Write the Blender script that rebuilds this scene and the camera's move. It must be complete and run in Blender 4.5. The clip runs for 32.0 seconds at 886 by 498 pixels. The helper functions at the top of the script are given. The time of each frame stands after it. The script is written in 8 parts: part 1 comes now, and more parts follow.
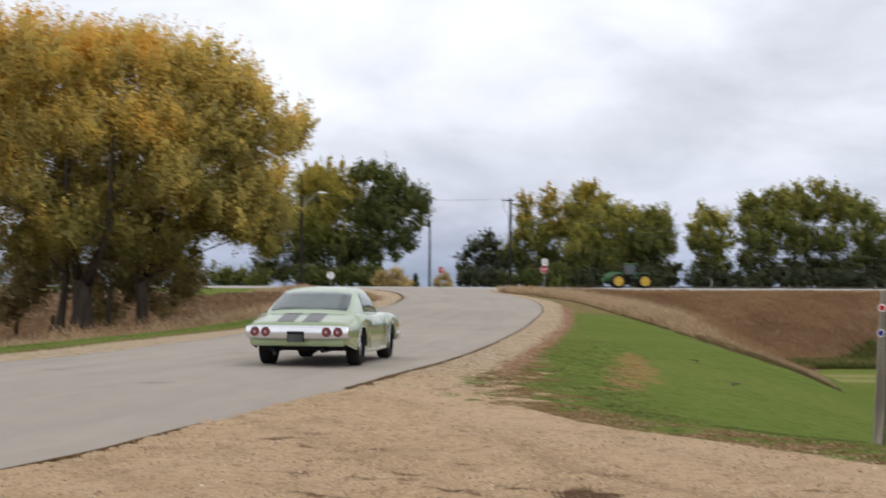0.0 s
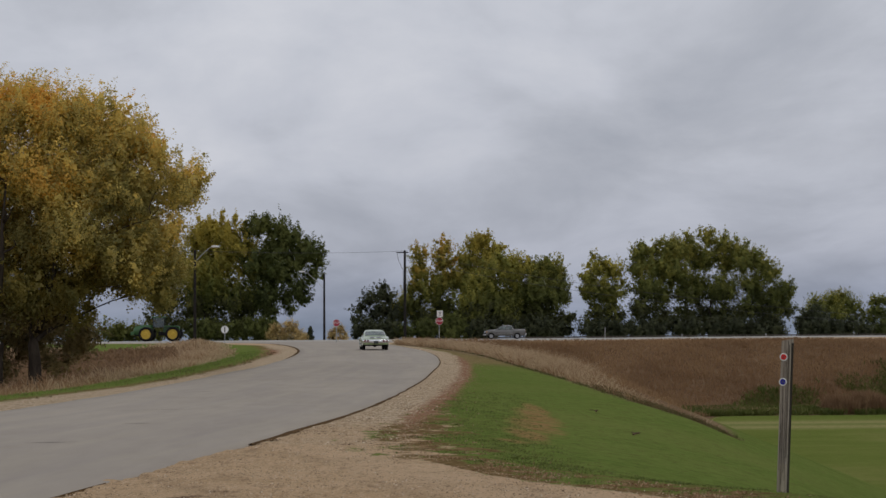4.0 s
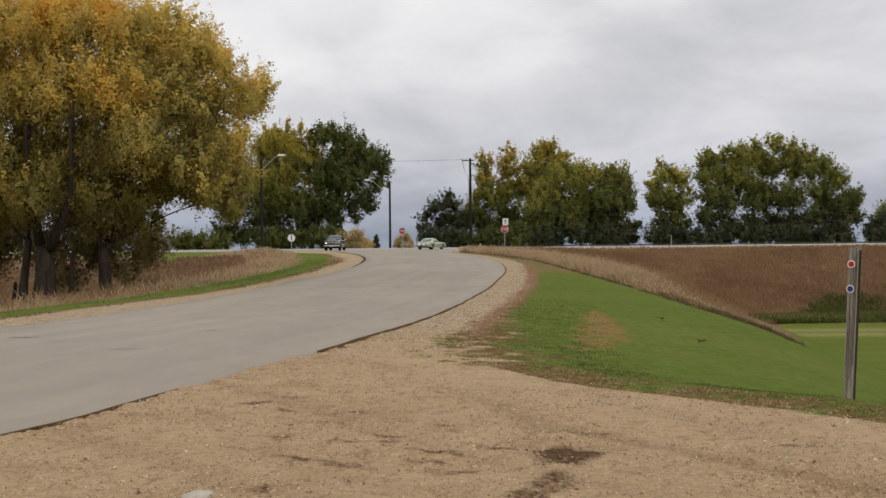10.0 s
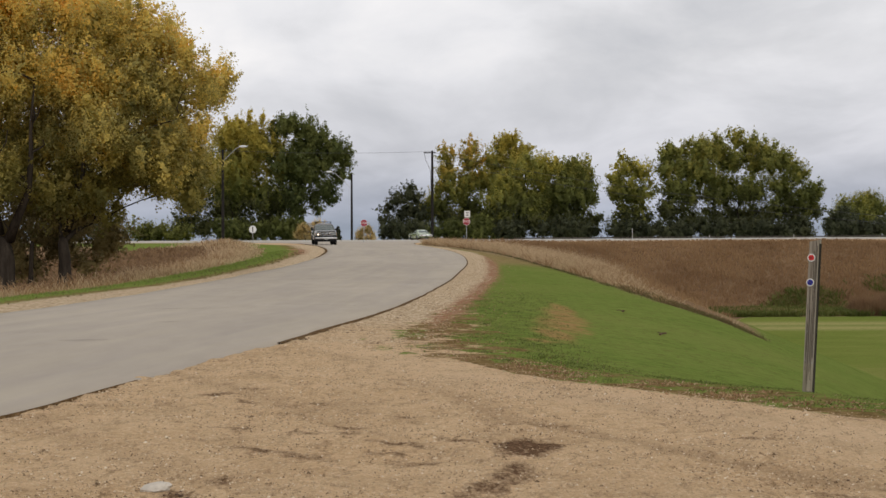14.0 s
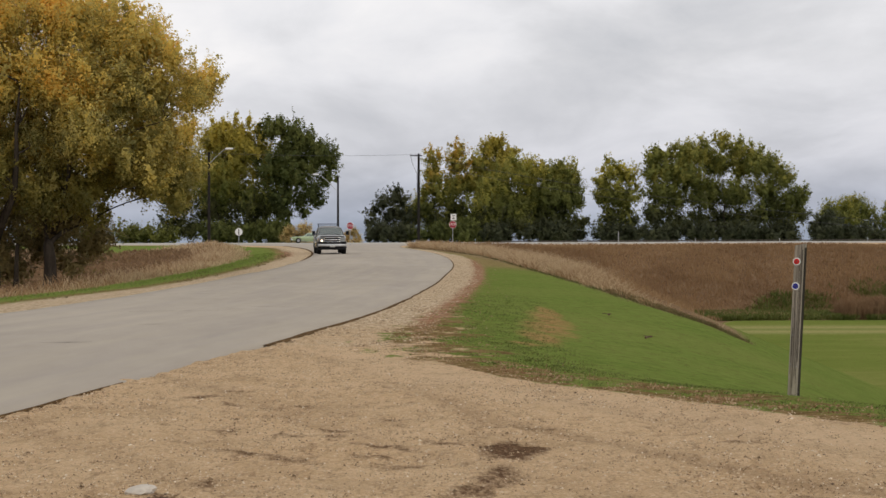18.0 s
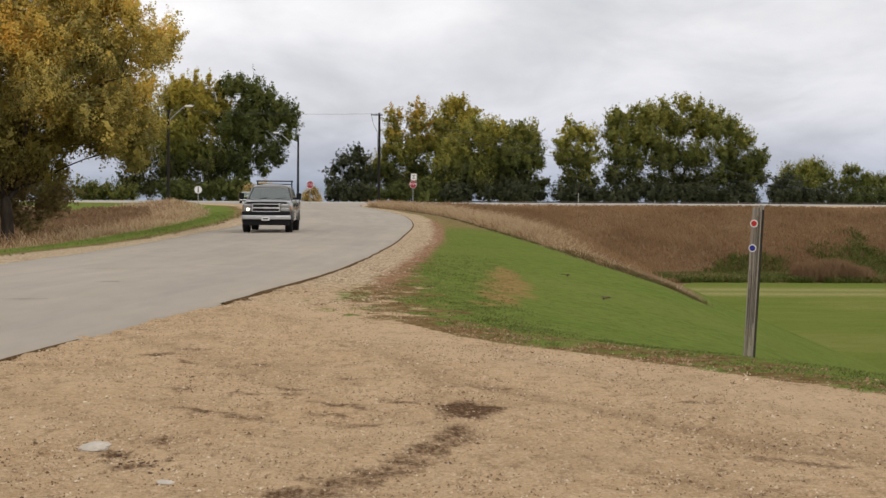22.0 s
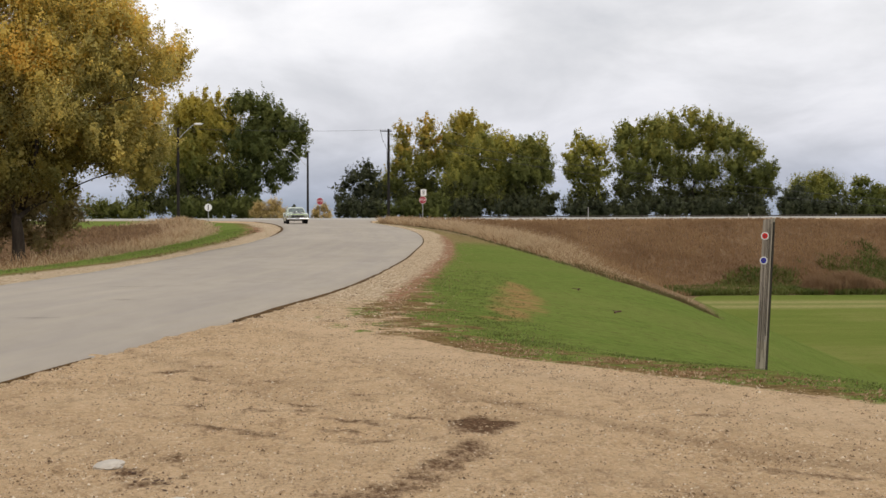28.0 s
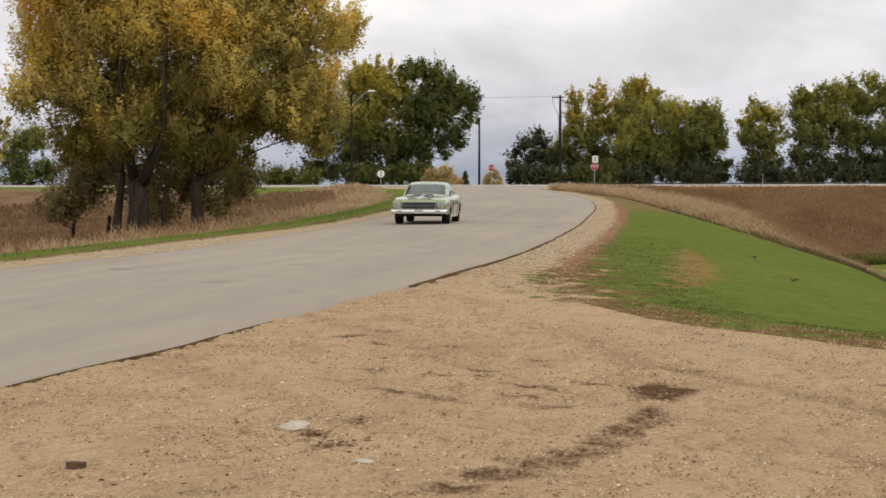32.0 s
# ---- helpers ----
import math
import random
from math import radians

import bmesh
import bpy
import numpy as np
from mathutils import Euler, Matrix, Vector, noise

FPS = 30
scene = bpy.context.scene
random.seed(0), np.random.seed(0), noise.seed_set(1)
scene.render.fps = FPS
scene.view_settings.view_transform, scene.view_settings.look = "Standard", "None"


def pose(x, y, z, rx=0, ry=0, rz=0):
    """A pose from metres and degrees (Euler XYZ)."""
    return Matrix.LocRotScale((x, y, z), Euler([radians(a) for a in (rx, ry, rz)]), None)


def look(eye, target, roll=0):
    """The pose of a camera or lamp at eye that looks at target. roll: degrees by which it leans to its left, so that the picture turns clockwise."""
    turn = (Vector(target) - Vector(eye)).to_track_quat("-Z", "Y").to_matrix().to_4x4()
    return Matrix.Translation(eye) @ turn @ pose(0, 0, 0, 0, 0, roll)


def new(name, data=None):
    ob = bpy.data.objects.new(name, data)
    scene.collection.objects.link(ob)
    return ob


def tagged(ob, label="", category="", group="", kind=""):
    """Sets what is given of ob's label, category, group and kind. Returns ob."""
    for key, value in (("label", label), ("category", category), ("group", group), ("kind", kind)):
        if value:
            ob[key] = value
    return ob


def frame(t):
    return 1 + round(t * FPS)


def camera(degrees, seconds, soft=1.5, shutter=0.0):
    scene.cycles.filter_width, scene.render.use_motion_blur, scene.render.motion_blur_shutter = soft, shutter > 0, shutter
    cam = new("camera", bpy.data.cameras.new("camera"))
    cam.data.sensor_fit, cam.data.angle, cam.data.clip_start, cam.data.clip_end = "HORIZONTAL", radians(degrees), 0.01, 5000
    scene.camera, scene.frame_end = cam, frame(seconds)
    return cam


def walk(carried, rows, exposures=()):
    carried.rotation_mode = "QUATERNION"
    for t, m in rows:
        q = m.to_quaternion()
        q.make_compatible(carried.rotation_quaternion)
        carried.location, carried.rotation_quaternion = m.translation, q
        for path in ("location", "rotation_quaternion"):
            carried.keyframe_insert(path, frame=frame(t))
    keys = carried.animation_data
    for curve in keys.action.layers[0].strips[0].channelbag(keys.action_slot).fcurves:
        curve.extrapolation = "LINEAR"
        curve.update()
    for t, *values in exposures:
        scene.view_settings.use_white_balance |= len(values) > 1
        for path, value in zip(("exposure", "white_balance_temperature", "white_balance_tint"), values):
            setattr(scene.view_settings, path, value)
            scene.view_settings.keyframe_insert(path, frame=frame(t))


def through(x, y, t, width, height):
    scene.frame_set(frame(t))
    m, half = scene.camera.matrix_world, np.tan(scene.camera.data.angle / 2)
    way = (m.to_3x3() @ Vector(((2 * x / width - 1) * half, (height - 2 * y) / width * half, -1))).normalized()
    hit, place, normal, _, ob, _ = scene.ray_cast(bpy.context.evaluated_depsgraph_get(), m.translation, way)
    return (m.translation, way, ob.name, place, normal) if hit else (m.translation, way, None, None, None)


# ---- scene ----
# ---- camera: a hand-held long lens, seconds, place, tilt, lean, turn ----
EXPOSURES = [(0, 0.26, 6350, 14), (0.6, 0.1, 6300, 14), (1.0, -0.05, 6250, 15), (2.5, -0.17, 6250, 15), (4.5, -0.6, 6400, 14), (5.0, -0.58, 6500, 14), (6.0, -0.33, 6700, 13), (9.0, -0.04, 6850, 13), (13.0, 0.05, 6850, 13), (19.0, 0.08, 6850, 13), (23.0, 0.25, 6850, 13), (26.5, 0.28, 6850, 13), (30.5, 0.24, 6800, 13), (32.0, 0.24, 7100, 14)]
cam = camera(29.3, 32.0, 1.5, 0.15)
ROWS = [
    (0, 0.141, 0.095, 1.577, 90.894, -0.430, 1.538),
    (0.1, 0.070, 0.051, 1.590, 90.460, -0.430, -0.468),
    (0.2, 0.050, 0.052, 1.595, 90.540, -0.400, -1.535),
    (0.3, 0.030, 0.053, 1.600, 90.599, -0.100, -3.268),
    (0.4, 0.010, 0.054, 1.605, 90.676, 0.450, -4.342),
    (0.5, 0.015, 0.048, 1.607, 90.752, 0.917, -4.684),
    (1, -0.000, 0.050, 1.610, 91.091, 0.469, -4.059),
    (1.5, 0.015, 0.080, 1.599, 91.195, 0.169, -4.160),
    (2, -0.001, 0.071, 1.611, 91.487, 0.084, -4.021),
    (2.5, -0.011, 0.042, 1.607, 92.139, 0.091, -3.470),
    (4.5, 0.012, 0.053, 1.598, 92.661, 0.372, -1.747),
    (5, 0.012, 0.042, 1.591, 91.377, 0.401, -1.514),
    (5.5, 0.007, 0.025, 1.598, 90.469, 0.363, -1.294),
    (6, 0.011, 0.029, 1.601, 90.222, 0.468, -1.077),
    (6.5, 0.005, 0.022, 1.602, 90.113, 0.526, -0.883),
    (7, 0.010, 0.026, 1.598, 90.134, 0.486, -0.760),
    (7.5, -0.004, -0.008, 1.597, 89.857, 0.098, -0.635),
    (8, 0.003, 0.033, 1.598, 89.616, 0.153, -0.310),
    (8.5, -0.001, 0.005, 1.598, 89.468, 0.281, -0.141),
    (9, -0.000, -0.002, 1.600, 89.465, 0.400, -0.004),
    (9.5, -0.003, -0.018, 1.601, 89.603, 0.493, 0.108),
    (10, -0.005, -0.026, 1.601, 89.559, 0.421, 0.173),
    (10.5, 0.005, -0.001, 1.598, 89.473, 0.387, 0.189),
    (11, -0.004, -0.018, 1.601, 89.341, 0.496, 0.134),
    (11.5, -0.003, -0.011, 1.598, 89.192, 0.181, 0.097),
    (12, -0.003, -0.014, 1.597, 89.080, 0.272, -0.060),
    (12.5, -0.000, -0.000, 1.599, 89.040, 0.213, -0.420),
    (13, 0.001, 0.004, 1.599, 89.144, 0.232, -0.743),
    (13.5, -0.001, -0.000, 1.599, 89.217, 0.214, -0.951),
    (14, -0.004, 0.000, 1.596, 89.292, 0.143, -1.120),
    (14.5, -0.004, -0.002, 1.598, 89.377, 0.223, -1.229),
    (16.5, -0.005, 0.001, 1.595, 89.415, 0.006, -1.624),
    (17, -0.001, 0.013, 1.593, 89.409, -0.052, -1.646),
    (17.5, -0.004, 0.003, 1.594, 89.399, -0.089, -1.571),
    (18, -0.001, 0.003, 1.596, 89.391, 0.003, -1.584),
    (18.5, -0.002, -0.005, 1.591, 89.374, -0.110, -1.525),
    (19, 0.000, 0.003, 1.593, 89.255, -0.123, -1.525),
    (19.5, 0.001, 0.004, 1.592, 89.108, -0.141, -1.563),
    (20, 0.002, 0.008, 1.591, 88.729, -0.129, -1.691),
    (20.5, 0.003, 0.017, 1.586, 88.435, -0.320, -1.982),
    (21, 0.010, 0.014, 1.588, 88.219, -0.334, -2.310),
    (21.5, 0.012, 0.031, 1.587, 88.052, -0.313, -2.656),
    (22, 0.018, 0.027, 1.588, 88.044, -0.507, -2.924),
    (22.5, 0.031, 0.044, 1.587, 88.174, -0.688, -3.979),
    (23, 0.032, 0.057, 1.585, 88.202, -0.882, -5.243),
    (23.5, 0.041, 0.101, 1.579, 88.262, -0.838, -5.816),
    (24, 0.037, 0.094, 1.581, 88.348, -0.699, -6.137),
    (24.5, 0.031, 0.080, 1.584, 88.378, -0.708, -5.882),
    (25, 0.007, 0.028, 1.584, 88.476, -0.625, -5.230),
    (25.5, 0.007, 0.037, 1.584, 88.565, -0.460, -4.474),
    (26, 0.003, 0.023, 1.590, 88.592, -0.502, -3.788),
    (26.5, 0.003, 0.015, 1.589, 88.660, -0.415, -3.415),
    (28.5, 0.008, 0.008, 1.588, 88.473, 0.082, -2.401),
    (29, 0.007, 0.010, 1.588, 88.350, 0.081, -2.285),
    (29.5, 0.007, 0.008, 1.586, 88.230, 0.114, -2.247),
    (30, 0.005, 0.004, 1.586, 88.115, 0.053, -2.252),
    (30.5, 0.004, 0.013, 1.582, 88.001, 0.101, -2.171),
    (31, -0.018, -0.008, 1.587, 87.830, 0.239, -1.116),
    (31.5, -0.026, -0.011, 1.587, 87.663, 0.064, 0.711),
    (32, -0.060, -0.022, 1.585, 87.436, -0.020, 3.170),
]
walk(cam, [(t, pose(x, y, z, rx, ry, rz)) for t, x, y, z, rx, ry, rz in ROWS],
     exposures=EXPOSURES)

# ---- world: an overcast autumn sky, brighter overhead, and a weak broad sun ----
world = bpy.data.worlds.new("overcast_sky")
scene.world = world
world.use_nodes = True
wn, wl = world.node_tree.nodes, world.node_tree.links
wn.clear()


def wnode(kind, **settings):
    n = wn.new(kind)
    for key, value in settings.items():
        if key in n.inputs:
            n.inputs[key].default_value = value
    return n


def ramp_node(nodes, stops):
    n = nodes.new("ShaderNodeValToRGB")
    e = n.color_ramp.elements
    while len(e) < len(stops):
        e.new(0.5)
    for el, (p, c) in zip(e, stops):
        el.position, el.color = p, (*c, 1)
    return n


SUN_AZ, SUN_EL = radians(150), radians(42)
w_out = wnode("ShaderNodeOutputWorld")
w_bg = wnode("ShaderNodeBackground")
w_bg.inputs["Strength"].default_value = 1.0
w_sky = wn.new("ShaderNodeTexSky")
w_sky.sky_type, w_sky.sun_disc = "NISHITA", False
w_sky.sun_elevation, w_sky.sun_rotation = SUN_EL, SUN_AZ
w_sky_dim = wn.new("ShaderNodeVectorMath")
w_sky_dim.operation = "SCALE"
w_sky_dim.inputs["Scale"].default_value = 0.09
wl.new(w_sky.outputs[0], w_sky_dim.inputs[0])
w_tc = wn.new("ShaderNodeTexCoord")
w_sep = wn.new("ShaderNodeSeparateXYZ")
wl.new(w_tc.outputs["Generated"], w_sep.inputs[0])
# a cloud deck is a flat layer: divide by the height to flatten it towards the horizon
w_h = wn.new("ShaderNodeMath")
w_h.operation = "ADD"
w_h.inputs[1].default_value = 0.20
wl.new(w_sep.outputs["Z"], w_h.inputs[0])
w_hm = wn.new("ShaderNodeMath")
w_hm.operation = "MAXIMUM"
w_hm.inputs[1].default_value = 0.05
wl.new(w_h.outputs[0], w_hm.inputs[0])
w_div = wn.new("ShaderNodeVectorMath")
w_div.operation = "DIVIDE"
w_cmb = wn.new("ShaderNodeCombineXYZ")
for k in range(3):
    wl.new(w_hm.outputs[0], w_cmb.inputs[k])
wl.new(w_tc.outputs["Generated"], w_div.inputs[0])
wl.new(w_cmb.outputs[0], w_div.inputs[1])
w_map = wn.new("ShaderNodeMapping")
w_map.inputs["Scale"].default_value = (1.0, 0.62, 0.0)
w_map.inputs["Location"].default_value = (3.1, 0.4, 0.0)
wl.new(w_div.outputs[0], w_map.inputs[0])
w_n1 = wnode("ShaderNodeTexNoise", Scale=2.1, Detail=8.0, Roughness=0.55, Distortion=0.3)
w_n2 = wnode("ShaderNodeTexNoise", Scale=0.75, Detail=3.0, Roughness=0.5, Distortion=0.2)
wl.new(w_map.outputs[0], w_n1.inputs[0])
wl.new(w_map.outputs[0], w_n2.inputs[0])
w_mixn = wn.new("ShaderNodeMath")
w_mixn.operation = "MULTIPLY_ADD"
w_mixn.inputs[1].default_value = 0.6
wl.new(w_n1.outputs["Fac"], w_mixn.inputs[0])
w_half = wn.new("ShaderNodeMath")
w_half.operation = "MULTIPLY"
w_half.inputs[1].default_value = 0.4
wl.new(w_n2.outputs["Fac"], w_half.inputs[0])
wl.new(w_half.outputs[0], w_mixn.inputs[2])
w_ramp = ramp_node(wn, [(0.32, (0.555, 0.585, 0.625)), (0.44, (0.71, 0.735, 0.765)), (0.53, (0.85, 0.875, 0.905)), (0.63, (0.975, 0.99, 1.0))])
wl.new(w_mixn.outputs[0], w_ramp.inputs[0])
# brighter towards the zenith, a bluish murk low down
w_grad = ramp_node(wn, [(0.0, (0.36, 0.42, 0.52)), (0.012, (0.52, 0.57, 0.68)), (0.045, (0.74, 0.76, 0.82)), (0.10, (0.895, 0.905, 0.93)), (0.22, (0.985, 0.995, 1.0)), (1.0, (0.84, 0.84, 0.84))])
wl.new(w_sep.outputs["Z"], w_grad.inputs[0])
w_mul = wn.new("ShaderNodeVectorMath")
w_mul.operation = "MULTIPLY"
wl.new(w_ramp.outputs[0], w_mul.inputs[0])
wl.new(w_grad.outputs[0], w_mul.inputs[1])
w_mix = wn.new("ShaderNodeMix")
w_mix.data_type = "RGBA"
w_mix.inputs["Factor"].default_value = 0.94
wl.new(w_sky_dim.outputs[0], w_mix.inputs["A"])
wl.new(w_mul.outputs[0], w_mix.inputs["B"])
wl.new(w_mix.outputs["Result"], w_bg.inputs["Color"])
wl.new(w_bg.outputs[0], w_out.inputs[0])

sun = new("sun", bpy.data.lights.new("sun", "SUN"))
sun.data.energy, sun.data.angle, sun.data.color = 0.5, radians(25), (1.0, 0.97, 0.92)
sun.matrix_world = look((math.sin(SUN_AZ) * 40, math.cos(SUN_AZ) * 40, 36), (0, 0, 0))


# ---- materials ----
class Mat:
    """A node material with a Principled surface, and short ways to wire it."""

    def __init__(self, name, rough=0.8, metal=0.0, spec=0.5):
        self.m = bpy.data.materials.new(name)
        self.m.use_nodes = True
        self.n, self.l = self.m.node_tree.nodes, self.m.node_tree.links
        self.p = self.n["Principled BSDF"]
        self.p.inputs["Roughness"].default_value = rough
        self.p.inputs["Metallic"].default_value = metal
        self.p.inputs["Specular IOR Level"].default_value = spec

    def node(self, kind, **settings):
        n = self.n.new(kind)
        for key, value in settings.items():
            if key in n.inputs:
                n.inputs[key].default_value = value
        return n

    def coords(self, scale=(1, 1, 1), kind="Object"):
        tc = self.n.new("ShaderNodeTexCoord")
        mp = self.n.new("ShaderNodeMapping")
        mp.inputs["Scale"].default_value = scale
        self.l.new(tc.outputs[kind], mp.inputs[0])
        return mp.outputs[0]

    def noise(self, scale, detail=4.0, rough=0.55, stretch=(1, 1, 1), kind="Object"):
        t = self.node("ShaderNodeTexNoise", Scale=scale, Detail=detail, Roughness=rough)
        self.l.new(self.coords(stretch, kind), t.inputs[0])
        return t.outputs["Fac"]

    def ramp(self, fac, stops):
        r = ramp_node(self.n, stops)
        self.l.new(fac, r.inputs[0])
        return r.outputs[0]

    def mix(self, fac, a, b, blend="MIX"):
        x = self.n.new("ShaderNodeMix")
        x.data_type, x.blend_type = "RGBA", blend
        for sock, v in ((x.inputs["Factor"], fac), (x.inputs["A"], a), (x.inputs["B"], b)):
            if isinstance(v, (int, float)):
                sock.default_value = v
            elif isinstance(v, tuple):
                sock.default_value = (*v, 1)
            else:
                self.l.new(v, sock)
        return x.outputs["Result"]

    def maths(self, op, a, b=0.0, c=0.0, clamp=False):
        x = self.n.new("ShaderNodeMath")
        x.operation, x.use_clamp = op, clamp
        for sock, v in zip(x.inputs, (a, b, c)):
            if isinstance(v, (int, float)):
                sock.default_value = v
            else:
                self.l.new(v, sock)
        return x.outputs[0]

    def attr(self, name, out="Fac"):
        a = self.n.new("ShaderNodeAttribute")
        a.attribute_name = name
        return a.outputs[out]

    def color(self, sock):
        self.l.new(sock, self.p.inputs["Base Color"])
        return self

    def bump(self, height, strength=0.4, distance=0.02):
        b = self.node("ShaderNodeBump", Strength=strength, Distance=distance)
        self.l.new(height, b.inputs["Height"])
        self.l.new(b.outputs[0], self.p.inputs["Normal"])
        return self


def flat(name, color, rough=0.6, metal=0.0, spec=0.5, vary=0.12, scale=6.0, coat=0.0):
    """A paint, plastic or metal with faint uneven tone."""
    m = Mat(name, rough, metal, spec)
    f = m.noise(scale, 5.0)
    lo = tuple(c * (1 - vary) for c in color)
    hi = tuple(min(1, c * (1 + vary)) for c in color)
    m.color(m.ramp(f, [(0.3, lo), (0.7, hi)]))
    if coat:
        m.p.inputs["Coat Weight"].default_value = coat
        m.p.inputs["Coat Roughness"].default_value = 0.06
    return m.m


def leaf_mat(name, stops, patch=0.35, through=0.45, rise=0.0, middle=6.0, single=0.12, spread=1.2, spray=0.5):
    """Leaves: each one its own tone, each spray its own, larger patches of one colour, and a tone that shifts with
    height.
    """
    m = Mat(name, 0.65, 0, 0.2)
    geo = m.n.new("ShaderNodeNewGeometry")
    big = m.noise(patch, 2.5, 0.5)
    f = m.maths("ADD", m.maths("MULTIPLY", m.maths("SUBTRACT", geo.outputs["Random Per Island"], 0.5), single), m.maths("MULTIPLY", m.maths("SUBTRACT", big, 0.5), spread))
    f = m.maths("ADD", f, m.maths("MULTIPLY", m.attr("spray"), spray))
    f = m.maths("ADD", f, 0.5)
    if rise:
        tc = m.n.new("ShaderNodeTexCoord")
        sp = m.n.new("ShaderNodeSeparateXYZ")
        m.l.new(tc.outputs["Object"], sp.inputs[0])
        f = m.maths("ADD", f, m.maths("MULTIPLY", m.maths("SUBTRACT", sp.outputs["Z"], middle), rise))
    f = m.maths("MAXIMUM", m.maths("MINIMUM", f, 1.0), 0.0)
    col = m.ramp(f, stops)
    m.color(col)
    tr = m.n.new("ShaderNodeBsdfTranslucent")
    m.l.new(col, tr.inputs[0])
    mx = m.n.new("ShaderNodeMixShader")
    mx.inputs[0].default_value = through
    out = m.n["Material Output"]
    m.l.new(m.p.outputs[0], mx.inputs[1])
    m.l.new(tr.outputs[0], mx.inputs[2])
    m.l.new(mx.outputs[0], out.inputs[0])
    return m.m


def blade_mat(name, stops, patch=0.25, through=0.25, weight=0.6):
    m = Mat(name, 0.7, 0, 0.25)
    geo = m.n.new("ShaderNodeNewGeometry")
    big = m.noise(patch, 4.0)
    f = m.maths("ADD", m.maths("MULTIPLY", geo.outputs["Random Per Island"], weight), m.maths("MULTIPLY", big, 1.3 - weight))
    f = m.maths("SUBTRACT", f, 0.15, clamp=True)
    col = m.ramp(f, stops)
    m.color(col)
    tr = m.n.new("ShaderNodeBsdfTranslucent")
    m.l.new(col, tr.inputs[0])
    mx = m.n.new("ShaderNodeMixShader")
    mx.inputs[0].default_value = through
    m.l.new(m.p.outputs[0], mx.inputs[1])
    m.l.new(tr.outputs[0], mx.inputs[2])
    m.l.new(mx.outputs[0], m.n["Material Output"].inputs[0])
    return m.m


def ground_mat():
    """Limestone gravel, mown grass, dead weeds, worn soil and dark stains, shared out by masks on the sheet."""
    m = Mat("ground_cover", 1.0, 0, 0.0)
    fine, mid, big = m.noise(55, 6, 0.7), m.noise(9, 6, 0.65), m.noise(0.7, 4)
    vor = m.node("ShaderNodeTexVoronoi", Scale=46.0)
    m.l.new(m.coords(), vor.inputs[0])
    stone = m.ramp(vor.outputs["Color"], [(0.05, (0.36, 0.235, 0.13)), (0.25, (0.56, 0.385, 0.226)), (0.75, (0.70, 0.50, 0.31)), (0.97, (0.88, 0.75, 0.55))])
    dirt = m.ramp(mid, [(0.25, (0.46, 0.294, 0.158)), (0.5, (0.629, 0.422, 0.234)), (0.75, (0.75, 0.525, 0.312))])
    gravel = m.mix(m.ramp(mid, [(0.35, (0.35, 0.35, 0.35)), (0.65, (0.85, 0.85, 0.85))]), dirt, stone)
    gravel = m.mix(m.ramp(big, [(0.35, (0, 0, 0)), (0.7, (0.55, 0.55, 0.55))]), gravel, (0.75, 0.545, 0.34))
    # broad drags left by turning wheels, and damp brown blotches
    drag = m.noise(0.8, 9, 0.72, (1.1, 0.55, 1))
    gravel = m.mix(m.ramp(drag, [(0.50, (0, 0, 0)), (0.70, (0.5, 0.5, 0.5))]), gravel, (0.36, 0.245, 0.14))
    gravel = m.mix(m.maths("MULTIPLY", m.attr("track"), m.ramp(mid, [(0.3, (0.3, 0.3, 0.3)), (0.6, (0.9, 0.9, 0.9))])), gravel, (0.30, 0.20, 0.115))
    # loose grit lies in drifts, with dusty packed ground between them
    drift = m.ramp(m.maths("SUBTRACT", m.noise(1.5, 5, 0.65, (1, 0.6, 1)), m.maths("MULTIPLY", m.attr("dust"), 0.22)), [(0.34, (0.30, 0.30, 0.30)), (0.58, (1, 1, 1))])
    grit = m.noise(20, 8, 0.8, (1.3, 0.34, 1))
    gravel = m.mix(m.maths("MULTIPLY", m.ramp(grit, [(0.53, (0, 0, 0)), (0.68, (0.8, 0.8, 0.8))]), drift), gravel, (0.25, 0.162, 0.09))
    pale_grit = m.noise(24, 6, 0.75, (1.2, 0.36, 1))
    gravel = m.mix(m.maths("MULTIPLY", m.ramp(pale_grit, [(0.56, (0, 0, 0)), (0.68, (0.65, 0.65, 0.65))]), drift), gravel, (0.78, 0.62, 0.44))
    gravel = m.mix(m.maths("MULTIPLY", m.attr("dust"), 0.45, clamp=True), gravel, (0.72, 0.53, 0.345))
    # mown grass, greener and yellower in patches, with mower bands
    g_mid, g_big = m.noise(3.2, 6, 0.7), m.noise(0.16, 4)
    grass = m.ramp(g_mid, [(0.25, (0.118, 0.17, 0.035)), (0.5, (0.177, 0.242, 0.054)), (0.75, (0.25, 0.315, 0.08))])
    grass = m.mix(m.ramp(g_big, [(0.38, (0, 0, 0)), (0.68, (0.6, 0.6, 0.6))]), grass, (0.24, 0.27, 0.075))
    tuft = m.noise(5.0, 7, 0.8, (1.1, 0.3, 1))
    grass = m.mix(m.ramp(tuft, [(0.53, (0, 0, 0)), (0.68, (0.38, 0.38, 0.38))]), grass, (0.085, 0.115, 0.03))
    field = m.ramp(m.noise(0.11, 8, 0.7, (0.5, 1.0, 1)), [(0.33, (0.145, 0.195, 0.038)), (0.52, (0.2, 0.238, 0.055)), (0.7, (0.30, 0.282, 0.095))])
    grass = m.mix(m.maths("MULTIPLY", m.attr("field"), 0.8), grass, field)
